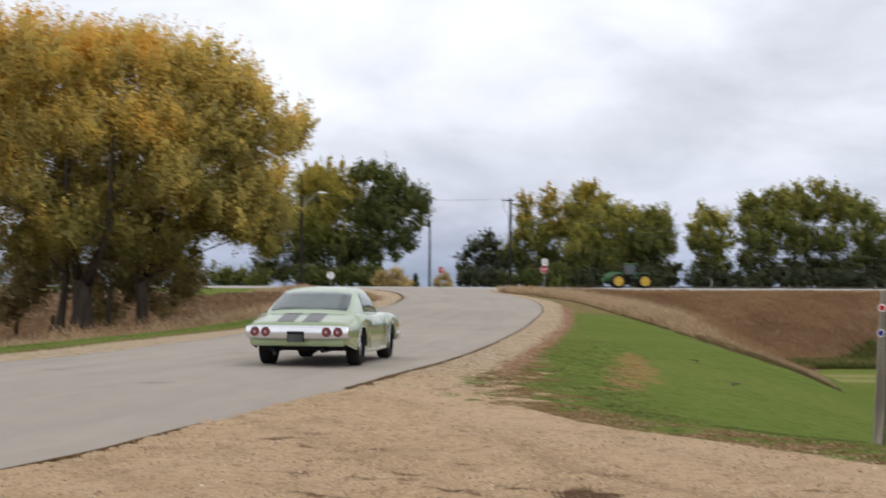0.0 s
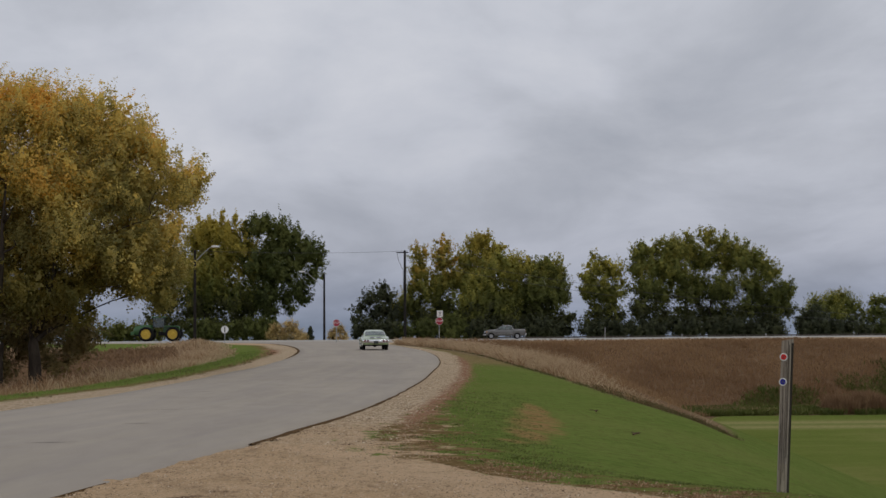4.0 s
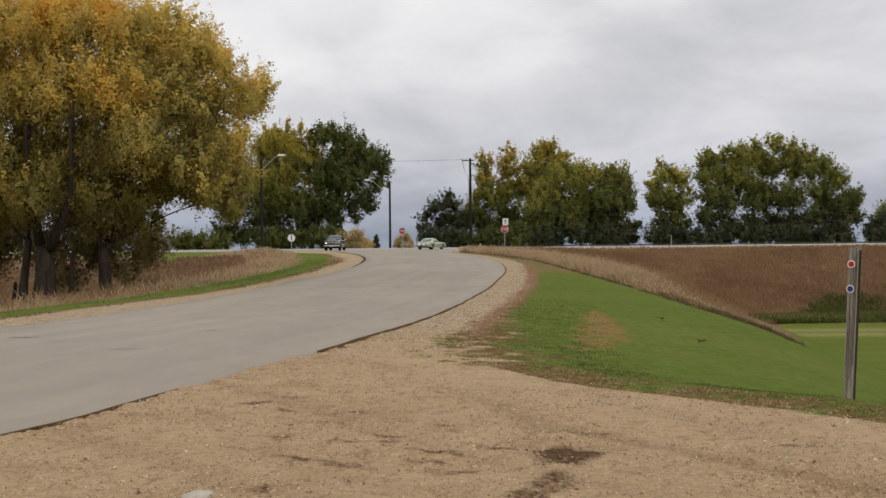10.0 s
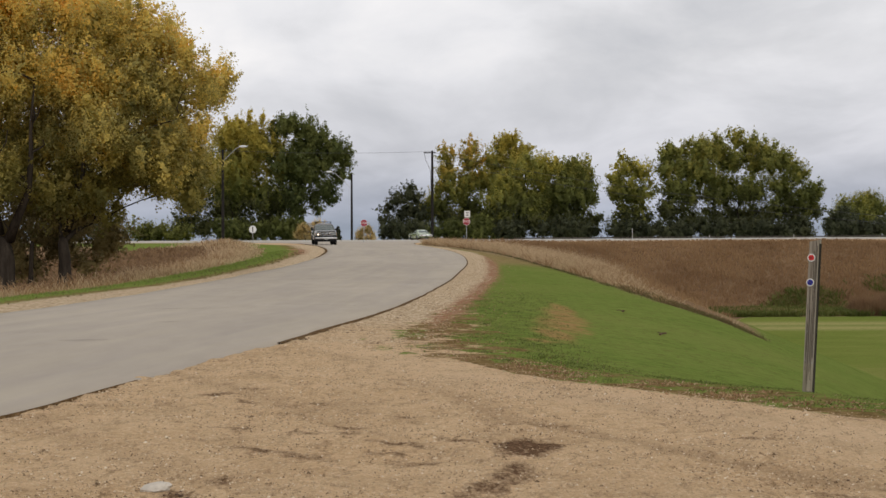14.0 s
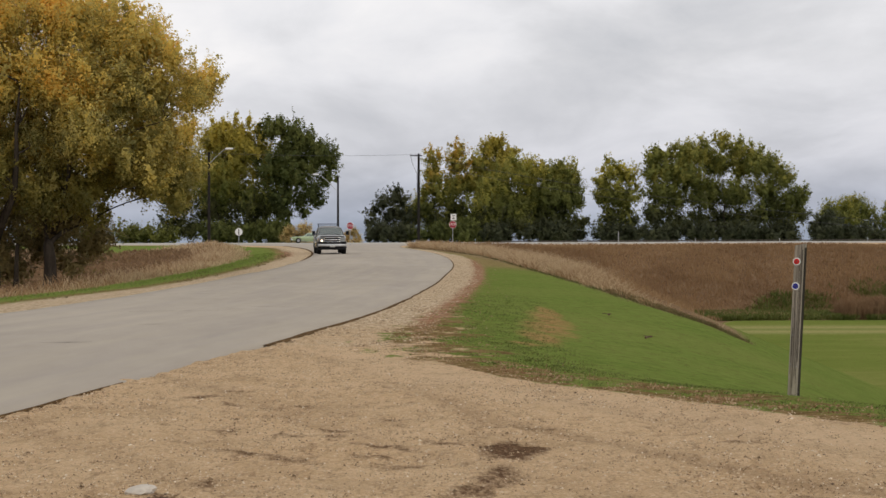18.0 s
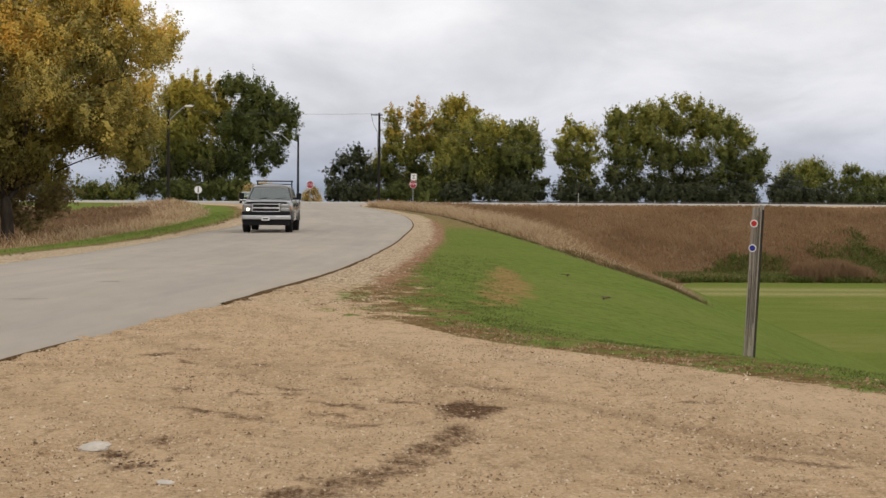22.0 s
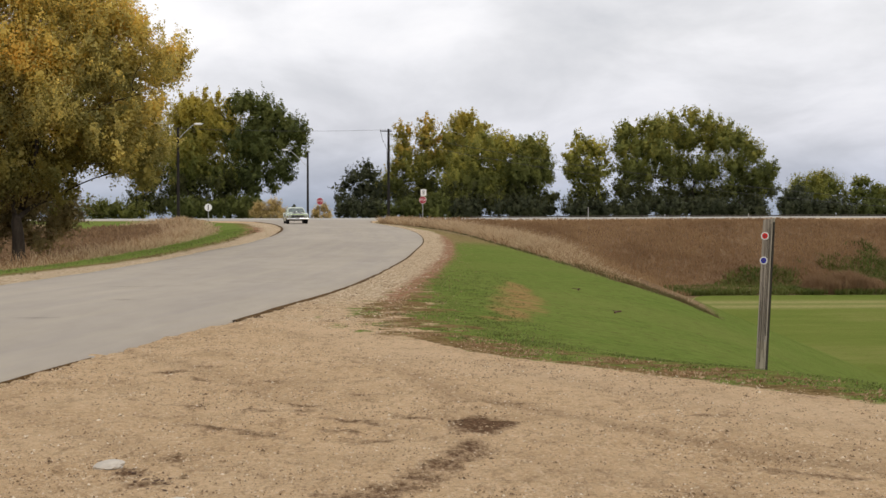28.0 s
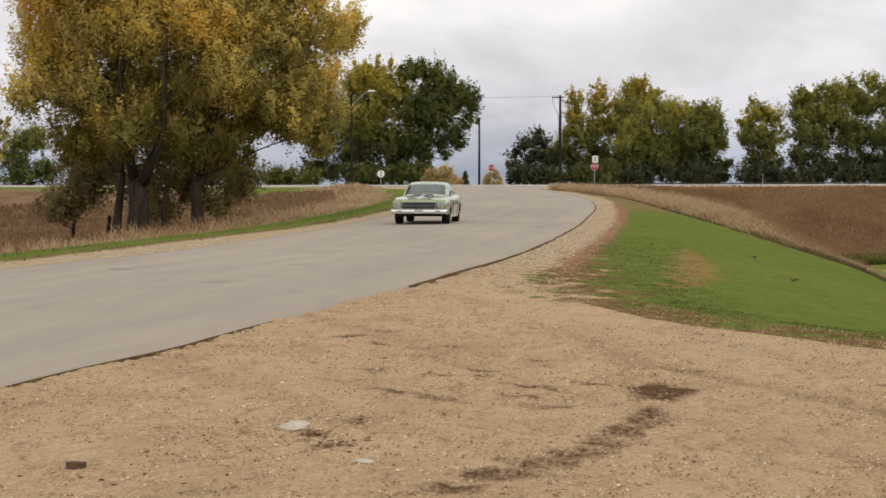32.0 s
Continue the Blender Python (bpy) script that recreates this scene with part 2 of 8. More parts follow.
    weed = m.ramp(m.noise(0.5, 6, 0.6), [(0.28, (0.19, 0.115, 0.064)), (0.5, (0.265, 0.17, 0.10)), (0.72, (0.34, 0.235, 0.14))])
    tan = m.ramp(m.noise(2.5, 6, 0.7), [(0.28, (0.22, 0.155, 0.085)), (0.6, (0.36, 0.27, 0.155)), (0.8, (0.45, 0.36, 0.22))])
    soil = m.ramp(m.noise(7, 6, 0.7), [(0.3, (0.30, 0.175, 0.07)), (0.6, (0.46, 0.285, 0.125)), (0.8, (0.54, 0.38, 0.19))])
    red = m.ramp(m.noise(9, 6, 0.7), [(0.3, (0.23, 0.105, 0.06)), (0.5, (0.38, 0.20, 0.12)), (0.68, (0.58, 0.43, 0.28))])
    rag = m.maths("MULTIPLY_ADD", m.noise(2.8, 9, 0.82), 2.0, -1.0)
    rag_fine = m.maths("MULTIPLY_ADD", m.noise(5, 7, 0.75, (0.35, 1.2, 1)), 1.6, -0.8)

    def cover(name, gain, under, over, ragged=rag, shift=0.5, sharp=5.0):
        f = m.maths("ADD", m.attr(name), m.maths("MULTIPLY", ragged, gain))
        f = m.maths("MULTIPLY_ADD", f, sharp, -sharp * shift + 0.5, clamp=True)
        return m.mix(f, under, over)

    crushed = m.ramp(m.noise(8, 9, 0.85, (1.5, 0.5, 1)), [(0.38, (0.30, 0.205, 0.12)), (0.5, (0.60, 0.45, 0.29)), (0.64, (0.86, 0.74, 0.56))])
    gravel = cover("shoulder", 0.8, gravel, crushed, rag_fine, 0.55, 2.0)
    sere = m.ramp(m.noise(1.4, 6, 0.7, (1, 0.35, 1)), [(0.3, (0.235, 0.185, 0.075)), (0.6, (0.33, 0.255, 0.115)), (0.8, (0.40, 0.30, 0.16))])
    grass = cover("sere", 0.5, grass, sere, rag, 0.5, 1.6)
    col = cover("grass", 0.55, gravel, grass)
    wear = m.ramp(m.noise(6, 7, 0.75), [(0.32, (0.10, 0.075, 0.028)), (0.5, (0.235, 0.155, 0.066)), (0.68, (0.42, 0.30, 0.155))])
    col = cover("edge", 0.7, col, wear, rag_fine, 0.55, 4.0)
    col = cover("red", 1.1, col, red, m.maths("ADD", m.maths("MULTIPLY", rag, 0.7), m.maths("MULTIPLY", rag_fine, 0.6)), 0.5, 4.5)
    col = cover("bare", 1.1, col, soil, m.maths("ADD", rag_fine, rag), 0.60, 1.5)
    col = cover("pale", 0.5, col, m.ramp(g_mid, [(0.3, (0.34, 0.30, 0.12)), (0.7, (0.52, 0.46, 0.22))]), rag, 0.6, 1.6)
    col = cover("weed", 0.5, col, weed)
    col = cover("tan", 0.8, col, tan)
    dark = m.ramp(grit, [(0.35, (0.075, 0.038, 0.022)), (0.7, (0.19, 0.108, 0.062))])
    speck = m.maths("ADD", m.maths("MULTIPLY_ADD", m.noise(26, 8, 0.8, (1.2, 0.4, 1)), 3.0, -1.5), m.maths("MULTIPLY_ADD", m.noise(5.5, 6, 0.7, (1.0, 0.5, 1)), 3.0, -1.5))
    f = m.maths("ADD", m.attr("stain"), m.maths("MULTIPLY", speck, 0.6))
    f = m.maths("MULTIPLY_ADD", f, 1.5, -0.30, clamp=True)
    f = m.maths("MULTIPLY", f, m.ramp(vor.outputs["Color"], [(0.1, (1, 1, 1)), (0.75, (0.88, 0.88, 0.88)), (0.95, (0.5, 0.5, 0.5))]))
    col = m.mix(f, col, dark)
    m.color(col)
    peb = m.maths("MULTIPLY", vor.outputs["Distance"], -1.3)
    m.bump(m.maths("ADD", m.maths("ADD", m.maths("MULTIPLY", fine, 0.5), peb), m.maths("ADD", mid, grit)), 0.75, 0.03)
    return m.m


def asphalt_mat(name, lo, hi, lanes=False):
    m = Mat(name, 0.95, 0, 0.1)
    fine, mid, big = m.noise(120, 4, 0.7), m.noise(2.2, 6, 0.6, (1, 0.22, 1)), m.noise(0.22, 4, 0.6, (1, 0.35, 1))
    col = m.ramp(mid, [(0.1, lo), (0.9, hi)])
    col = m.mix(m.ramp(fine, [(0.35, (0, 0, 0)), (0.75, (0.45, 0.45, 0.45))]), col, tuple(c * 0.7 for c in lo))
    col = m.mix(m.ramp(big, [(0.42, (0, 0, 0)), (0.72, (0.35, 0.35, 0.35))]), col, tuple(min(1, c * 1.12) for c in hi))
    if lanes:
        # long streaks that run with the traffic, and patches of bluish wear between them
        run = m.n.new("ShaderNodeCombineXYZ")
        m.l.new(m.maths("MULTIPLY", m.attr("lane"), 9.0), run.inputs[0])
        m.l.new(m.maths("MULTIPLY", m.attr("along"), 0.05), run.inputs[1])
        for scale, detail, dark, light in ((1.0, 4.0, 0.93, 1.04), (4.5, 3.0, 0.97, 1.02)):
            t = m.node("ShaderNodeTexNoise", Scale=scale, Detail=detail, Roughness=0.6)
            m.l.new(run.outputs[0], t.inputs[0])
            col = m.mix(1.0, col, m.ramp(t.outputs["Fac"], [(0.32, (dark, dark * 1.005, dark * 1.03)), (0.66, (light, light, light * 0.985))]), "MULTIPLY")
        worn = m.noise(0.55, 7, 0.7, (1, 0.5, 1))
        col = m.mix(m.ramp(worn, [(0.56, (0, 0, 0)), (0.72, (0.3, 0.3, 0.3))]), col, tuple(c * 0.74 for c in lo))
    m.color(col).bump(fine, 0.25, 0.006)
    return m.m


M_GROUND = ground_mat()
M_ROAD = asphalt_mat("old_road_surface", (0.385, 0.334, 0.272), (0.48, 0.42, 0.345), True)
M_CRACK = flat("sealed_crack", (0.11, 0.098, 0.085), 0.8, vary=0.3, scale=20)
M_LIP = flat("crumbled_edge_soil", (0.115, 0.068, 0.03), 1.0, 0.0, 0.03, vary=0.6, scale=14)
M_HIGHWAY = asphalt_mat("highway_concrete", (0.42, 0.39, 0.34), (0.52, 0.485, 0.43))
M_STONE = Mat("limestone_chips", 0.9, 0, 0.2)
_g = M_STONE.n.new("ShaderNodeNewGeometry")
M_STONE.color(M_STONE.ramp(_g.outputs["Random Per Island"], [(0.0, (0.13, 0.08, 0.045)), (0.22, (0.29, 0.195, 0.11)), (0.55, (0.48, 0.34, 0.205)), (0.85, (0.63, 0.475, 0.315)), (1.0, (0.82, 0.70, 0.53))]))
M_STONE = M_STONE.m
M_DARKSTONE = flat("dark_clods", (0.115, 0.066, 0.04), 0.95, vary=0.4, scale=18)
M_BARK = Mat("bark", 0.95, 0, 0.1)
M_BARK.color(M_BARK.ramp(M_BARK.noise(7, 6, 0.7, (1, 1, 0.15)), [(0.3, (0.022, 0.017, 0.013)), (0.7, (0.075, 0.06, 0.046))]))
M_BARK.bump(M_BARK.noise(9, 6, 0.7, (1, 1, 0.12)), 0.7, 0.05)
M_BARK = M_BARK.m
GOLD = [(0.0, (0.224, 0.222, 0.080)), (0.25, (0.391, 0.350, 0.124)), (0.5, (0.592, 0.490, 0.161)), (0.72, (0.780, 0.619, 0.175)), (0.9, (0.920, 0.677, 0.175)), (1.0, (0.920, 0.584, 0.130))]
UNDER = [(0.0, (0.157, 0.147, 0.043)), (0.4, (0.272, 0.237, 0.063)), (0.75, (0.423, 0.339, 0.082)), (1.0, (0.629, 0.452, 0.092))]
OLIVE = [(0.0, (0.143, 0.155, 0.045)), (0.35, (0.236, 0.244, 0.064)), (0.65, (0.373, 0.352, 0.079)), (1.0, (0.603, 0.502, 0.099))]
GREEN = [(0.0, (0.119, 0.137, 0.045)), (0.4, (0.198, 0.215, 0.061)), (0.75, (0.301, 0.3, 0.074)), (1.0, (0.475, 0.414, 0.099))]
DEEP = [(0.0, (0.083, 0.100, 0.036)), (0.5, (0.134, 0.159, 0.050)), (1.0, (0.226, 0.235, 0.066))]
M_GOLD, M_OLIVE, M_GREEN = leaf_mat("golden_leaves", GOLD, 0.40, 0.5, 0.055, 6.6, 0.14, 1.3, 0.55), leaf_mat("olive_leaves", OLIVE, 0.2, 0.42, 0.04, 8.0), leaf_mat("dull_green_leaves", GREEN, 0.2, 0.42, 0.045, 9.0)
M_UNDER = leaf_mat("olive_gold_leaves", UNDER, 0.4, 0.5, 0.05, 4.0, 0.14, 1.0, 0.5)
M_DEEP = leaf_mat("deep_green_leaves", DEEP, 0.2, 0.42, 0.03, 10.0)
M_YELLOWGREEN = leaf_mat("yellow_green_leaves", [(0.0, (0.125, 0.145, 0.04)), (0.35, (0.22, 0.235, 0.06)), (0.65, (0.35, 0.325, 0.075)), (1.0, (0.56, 0.45, 0.09))], 0.2, 0.42, 0.06, 9.5)
M_POPLAR = leaf_mat("poplar_leaves", [(0.0, (0.125, 0.14, 0.04)), (0.35, (0.25, 0.25, 0.062)), (0.65, (0.40, 0.36, 0.082)), (1.0, (0.64, 0.42, 0.085))], 0.2, 0.42, 0.06, 9.5)
M_DUSKY = leaf_mat("dusky_leaves", [(0.0, (0.05, 0.058, 0.034)), (0.5, (0.085, 0.094, 0.05)), (1.0, (0.14, 0.142, 0.066))], 0.3, 0.3)
M_BROWNLEAF = leaf_mat("dull_brown_leaves", [(0.0, (0.149, 0.119, 0.054)), (0.5, (0.263, 0.207, 0.088)), (1.0, (0.420, 0.315, 0.120))], 0.4, 0.35)
# green leaves darkened to paint the shade low in the far crowns
M_SHADELEAF = leaf_mat("shaded_green_leaves", [(0.0, (0.06, 0.066, 0.03)), (0.5, (0.105, 0.112, 0.042)), (1.0, (0.185, 0.18, 0.06))], 0.3, 0.35)
M_LITTER = leaf_mat("fallen_leaves", [(0.0, (0.24, 0.13, 0.065)), (0.5, (0.38, 0.23, 0.12)), (1.0, (0.52, 0.38, 0.23))], 1.5, 0.2, 0.0, 0.0, 0.9)
M_TANSHRUB = leaf_mat("dry_tan_shrub", [(0.0, (0.316, 0.229, 0.104)), (0.5, (0.690, 0.519, 0.226)), (1.0, (0.949, 0.762, 0.418))], 0.6, 0.4, 0.0, 0.0, 0.3)
M_GRASS = blade_mat("mown_grass_blades", [(0.0, (0.128, 0.180, 0.032)), (0.5, (0.196, 0.268, 0.054)), (0.85, (0.283, 0.345, 0.079)), (1.0, (0.442, 0.414, 0.150))], 0.9, 0.25, 0.4)
M_STRAW = blade_mat("withered_straw", [(0.0, (0.068, 0.048, 0.016)), (0.5, (0.150, 0.111, 0.040)), (1.0, (0.258, 0.214, 0.092))], 0.5, 0.1, 0.5)
M_ROOTS = blade_mat("dark_dead_roots", [(0.0, (0.05, 0.03, 0.014)), (0.6, (0.11, 0.068, 0.032)), (1.0, (0.20, 0.13, 0.065))], 0.5, 0.1, 0.6)
M_TALL = blade_mat("pale_dry_grass", [(0.0, (0.313, 0.213, 0.127)), (0.5, (0.557, 0.408, 0.247)), (1.0, (0.731, 0.564, 0.368))], 0.35, 0.5, 0.12)
M_WEED = blade_mat("brown_dead_weeds", [(0.0, (0.194, 0.109, 0.053)), (0.35, (0.297, 0.180, 0.092)), (0.7, (0.420, 0.271, 0.142)), (1.0, (0.571, 0.399, 0.217))], 0.11, 0.5, 0.10)
M_GREENWEED = blade_mat("green_rank_weeds", [(0.0, (0.067, 0.090, 0.020)), (0.5, (0.123, 0.145, 0.032)), (1.0, (0.224, 0.200, 0.060))], 0.25, 0.25, 0.35)
M_FRINGE = blade_mat("dark_fringe_grass", [(0.0, (0.07, 0.08, 0.024)), (0.5, (0.13, 0.135, 0.04)), (1.0, (0.23, 0.19, 0.075))], 0.4, 0.2, 0.4)
M_REDWEED = blade_mat("red_brown_bush", [(0.0, (0.20, 0.115, 0.062)), (0.5, (0.29, 0.178, 0.095)), (1.0, (0.38, 0.255, 0.145))], 0.4, 0.4, 0.45)
M_HOLLOW = blade_mat("dark_brown_weeds", [(0.0, (0.139, 0.081, 0.046)), (0.5, (0.244, 0.150, 0.080)), (1.0, (0.406, 0.269, 0.137))], 0.15, 0.2, 0.3)
M_REDLITTER = blade_mat("red_brown_litter", [(0.0, (0.13, 0.055, 0.03)), (0.5, (0.25, 0.12, 0.07)), (1.0, (0.42, 0.25, 0.16))], 0.8, 0.1, 0.6)
M_POST = Mat("weathered_timber", 0.9, 0, 0.2)
M_POST.color(M_POST.mix(M_POST.ramp(M_POST.noise(16, 6, 0.7, (1, 1, 0.05)), [(0.34, (0, 0, 0)), (0.56, (1, 1, 1))]), (0.15, 0.125, 0.098), (0.37, 0.325, 0.265)))
M_POST.bump(M_POST.noise(18, 5, 0.6, (1, 1, 0.05)), 0.8, 0.02)
M_POST = M_POST.m
M_SIDE = Mat("dark_timber", 0.95, 0, 0.1)
M_SIDE.color(M_SIDE.ramp(M_SIDE.noise(18, 6, 0.7, (1, 1, 0.06)), [(0.4, (0.022, 0.018, 0.014)), (0.7, (0.085, 0.072, 0.056))]))
M_SIDE = M_SIDE.m
M_FOOT = Mat("pale_worn_timber", 0.95, 0, 0.1)
M_FOOT.color(M_FOOT.ramp(M_FOOT.noise(14, 6, 0.7, (1, 1, 0.08)), [(0.35, (0.17, 0.14, 0.10)), (0.6, (0.40, 0.35, 0.27))]))
M_FOOT = M_FOOT.m
M_POLE = flat("creosoted_pole", (0.026, 0.023, 0.021), 0.95, 0.0, 0.1, vary=0.35, scale=5)
M_GALV = flat("galvanised_steel", (0.45, 0.46, 0.47), 0.45, 0.7)
M_RUSTRAIL = flat("weathered_rail_steel", (0.13, 0.11, 0.095), 0.7, 0.5, vary=0.3, scale=3)
M_WIRE = flat("cable", (0.06, 0.06, 0.065), 0.7)
M_RED = flat("sign_red", (0.34, 0.03, 0.05), 0.5)
M_WHITE = flat("sign_white", (0.78, 0.78, 0.76), 0.5, vary=0.05)
M_BLACK = flat("sign_black", (0.02, 0.02, 0.02), 0.6)
M_REFRED = flat("reflector_red", (0.62, 0.02, 0.02), 0.2, coat=0.6)
M_REFBLUE = flat("reflector_blue", (0.02, 0.025, 0.30), 0.2, coat=0.6)
M_YELLOWMARK = flat("yellow_guy_guard", (0.62, 0.36, 0.04), 0.5)


# ---- mesh helpers ----
def empty(name, label, category, m=None, group=""):
    ob = new(name)
    ob.empty_display_size = 0.2
    if m is not None:
        ob.matrix_basis = m
    return tagged(ob, label, category, group)


def mesh_of(name, bm, material, smooth=False):
    me = bpy.data.meshes.new(name)
    bmesh.ops.recalc_face_normals(bm, faces=bm.faces)
    bm.to_mesh(me)
    bm.free()
    if smooth:
        me.polygons.foreach_set("use_smooth", [True] * len(me.polygons))
    for mm in (material if isinstance(material, (list, tuple)) else [material]):
        me.materials.append(mm)
    return me


def part(name, bm, material, parent=None, label="", smooth=False):
    ob = new(name, mesh_of(name, bm, material, smooth))
    if parent is not None:
        ob.parent = parent
    return tagged(ob, label)


def sheet(name, verts, faces, material, smooth=False):
    me = bpy.data.meshes.new(name)
    me.from_pydata(verts, [], faces)
    me.materials.append(material)
    if smooth:
        me.polygons.foreach_set("use_smooth", [True] * len(me.polygons))
    me.update()
    return new(name, me)


def tri_sheet(name, V, n, material):
    """n separate pieces with k vertices each, V of shape (n, k, 3), k 3 or 4."""
    k = V.shape[1]
    me = bpy.data.meshes.new(name)
    me.vertices.add(n * k)
    me.vertices.foreach_set("co", V.reshape(-1).astype(np.float32))
    me.loops.add(n * k)
    me.loops.foreach_set("vertex_index", np.arange(n * k, dtype=np.int32))
    me.polygons.add(n)
    me.polygons.foreach_set("loop_start", np.arange(0, n * k, k, dtype=np.int32))
    me.update(calc_edges=True)
    me.materials.append(material)
    return new(name, me)


def box(bm, sx, sy, sz, cx=0, cy=0, cz=0, bevel=0.0, rot=None):
    m = Matrix.Translation((cx, cy, cz)) @ (rot if rot is not None else Matrix()) @ Matrix.Diagonal((sx, sy, sz, 1))
    r = bmesh.ops.create_cube(bm, size=1, matrix=m)
    if bevel:
        es = list({e for v in r["verts"] for e in v.link_edges})
        bmesh.ops.bevel(bm, geom=es, offset=bevel, segments=2, affect="EDGES", profile=0.6)
    return bm


def rod(bm, a, b, r0, r1=None, seg=10):
    a, b = Vector(a), Vector(b)
    d = b - a
    m = Matrix.Translation((a + b) / 2) @ d.to_track_quat("Z", "Y").to_matrix().to_4x4()
    bmesh.ops.create_cone(bm, cap_ends=True, segments=seg, radius1=r0, radius2=r0 if r1 is None else r1, depth=d.length, matrix=m)
    return bm


def loft(bm, rings, close=True, cap=True):
    """Faces between rings of equal length; each ring a list of points."""
    vs = [[bm.verts.new(p) for p in r] for r in rings]
    n = len(vs[0])
    for a, b in zip(vs[:-1], vs[1:]):
        for i in range(n if close else n - 1):
            j = (i + 1) % n
            bm.faces.new((a[i], a[j], b[j], b[i]))
    if cap:
        bm.faces.new(vs[0][::-1])
        bm.faces.new(vs[-1])
    return bm


def nb():
    return bmesh.new()


# ---- the lie of the land ----
# the line where the gravel meets the grass beside the road, and the far verge of the road
VERGE_R = np.array([(40, -30), (14, 2), (8, 8.2), (4.95, 12.2), (3.9, 13.95), (3.15, 15.45), (2.7, 16.15), (2.2, 17.0), (1.72, 17.7), (1.2, 18.8), (0.9, 19.75), (0.63, 20.9), (0.36, 23.1), (0.31, 26.4), (0.69, 31.8), (1.68, 43.6), (2.87, 59.2), (3.75, 76), (4.3, 95), (4.2, 109), (2.75, 130), (1.2, 143), (0.75, 153), (1.4, 168), (6, 185), (22, 194), (80, 197), (900, 205)], float)
VERGE_L = np.array([(-16, -30), (-12, 10), (-10.2, 24), (-9.86, 30.4), (-9.2, 37), (-8.3, 46), (-7.5, 52), (-7.1, 60), (-6.8, 71), (-6.68, 84), (-6.7, 97), (-6.9, 107), (-7.65, 120), (-10.4, 146), (-21, 174), (-70, 190), (-900, 200)], float)


def off_line(P, x, y):
    """Distance from the line P, positive to the right of its run."""
    best, sign = np.full(np.shape(x), 1e9), np.ones(np.shape(x))
    for (ax, ay), (bx, by) in zip(P[:-1], P[1:]):
        dx, dy = bx - ax, by - ay
        t = np.clip(((x - ax) * dx + (y - ay) * dy) / (dx * dx + dy * dy), 0, 1)
        d = np.hypot(x - ax - t * dx, y - ay - t * dy)
        c = dx * (y - ay) - dy * (x - ax)
        m = d < best
        best, sign = np.where(m, d, best), np.where(m, np.where(c < 0, 1, -1), sign)
    return best * sign


def ease(a, b, v):
    t = np.clip((v - a) / (b - a), 0, 1)
    return t * t * (3 - 2 * t)


RISE_Y = np.array([-40, 14, 30, 42, 55, 80, 100, 115, 140, 165, 185, 205, 400], float)
RISE_Z = np.array([0, 0, -0.06, -0.11, -0.14, -0.12, -0.04, 0.03, 0.14, 0.15, 0.05, -0.12, -0.12])


def road_z(y):
    """The road dips a little and then climbs to the highway."""
    return sum(np.interp(np.asarray(y, float) + k, RISE_Y, RISE_Z) for k in (-6, -4, -2, 0, 2, 4, 6)) / 7


def highway_z(x):
    """The highway climbs gently from one side to the other."""
    return np.interp(np.asarray(x, float), [-60, -40, -20, 24, 45, 70], [-0.20, -0.15, -0.07, -0.01, 0.10, 0.165])


def way_z(x, y):
    """The road's level, running into the highway's."""
    e = ease(180, 209, np.asarray(y, float))
    return road_z(y) * (1 - e) + highway_z(x) * e


def ground_z(x, y):
    x, y = np.asarray(x, float), np.asarray(y, float)
    dr, dl, rz = off_line(VERGE_R, x, y), -off_line(VERGE_L, x, y), way_z(x, y)
    drop = np.clip(dr - 2.2 + 2.2 * np.exp(-np.maximum(dr, 0) / 2.2), 0, None) * np.interp(y, [24, 44], [0.21, 0.14])
    # past the mown shoulder the bank falls away more steeply to the flat field
    drop = drop + 0.27 * np.log1p(np.exp(np.clip((dr - 6.3) / 0.7, -30, 30))) * 0.7
    right = rz - np.minimum(np.where(dr > 0, drop, 0), 7.1)
    left = rz - np.minimum(np.maximum(dl - 1.2, 0) * 0.12, 3.2)
    z = np.where(dr > 0, right, np.where(dl > 0, left, rz))
    bank = highway_z(x) - 0.02 - 0.28 * np.maximum(197 - y, 0) - 0.03 * np.clip(y - 240, 0, 80) - 0.05 * np.clip(y - 320, 0, 900)
    z = np.where((dr > 0) | (dl > 0), np.maximum(z, np.where(y > 150, bank, -99)), z)
    z = z + 0.03 * np.exp(-((x - 4.1) / 1.3) ** 2 - ((y - 17.3) / 2.2) ** 2) * ease(0.2, 1.6, dr)
    z = z + 0.62 * np.exp(-((x + 15.0) / 4.5) ** 2 - ((y - 153) / 13) ** 2) * ease(0.5, 4, dl)
    return np.where(y > 239, bank, z)


def inside(poly, x, y):
    """Whether points lie in a polygon, and their distance from its outline."""
    hit = np.zeros(np.shape(x), bool)
    P = np.array(poly, float)
    for (ax, ay), (bx, by) in zip(P, np.roll(P, -1, 0)):
        c = (ay > y) != (by > y)
        with np.errstate(divide="ignore", invalid="ignore"):
            hit ^= c & (x < (bx - ax) * (y - ay) / (by - ay) + ax)
    d = np.abs(off_line(np.vstack([P, P[:1]]), x, y))
    return np.where(hit, d, -d)


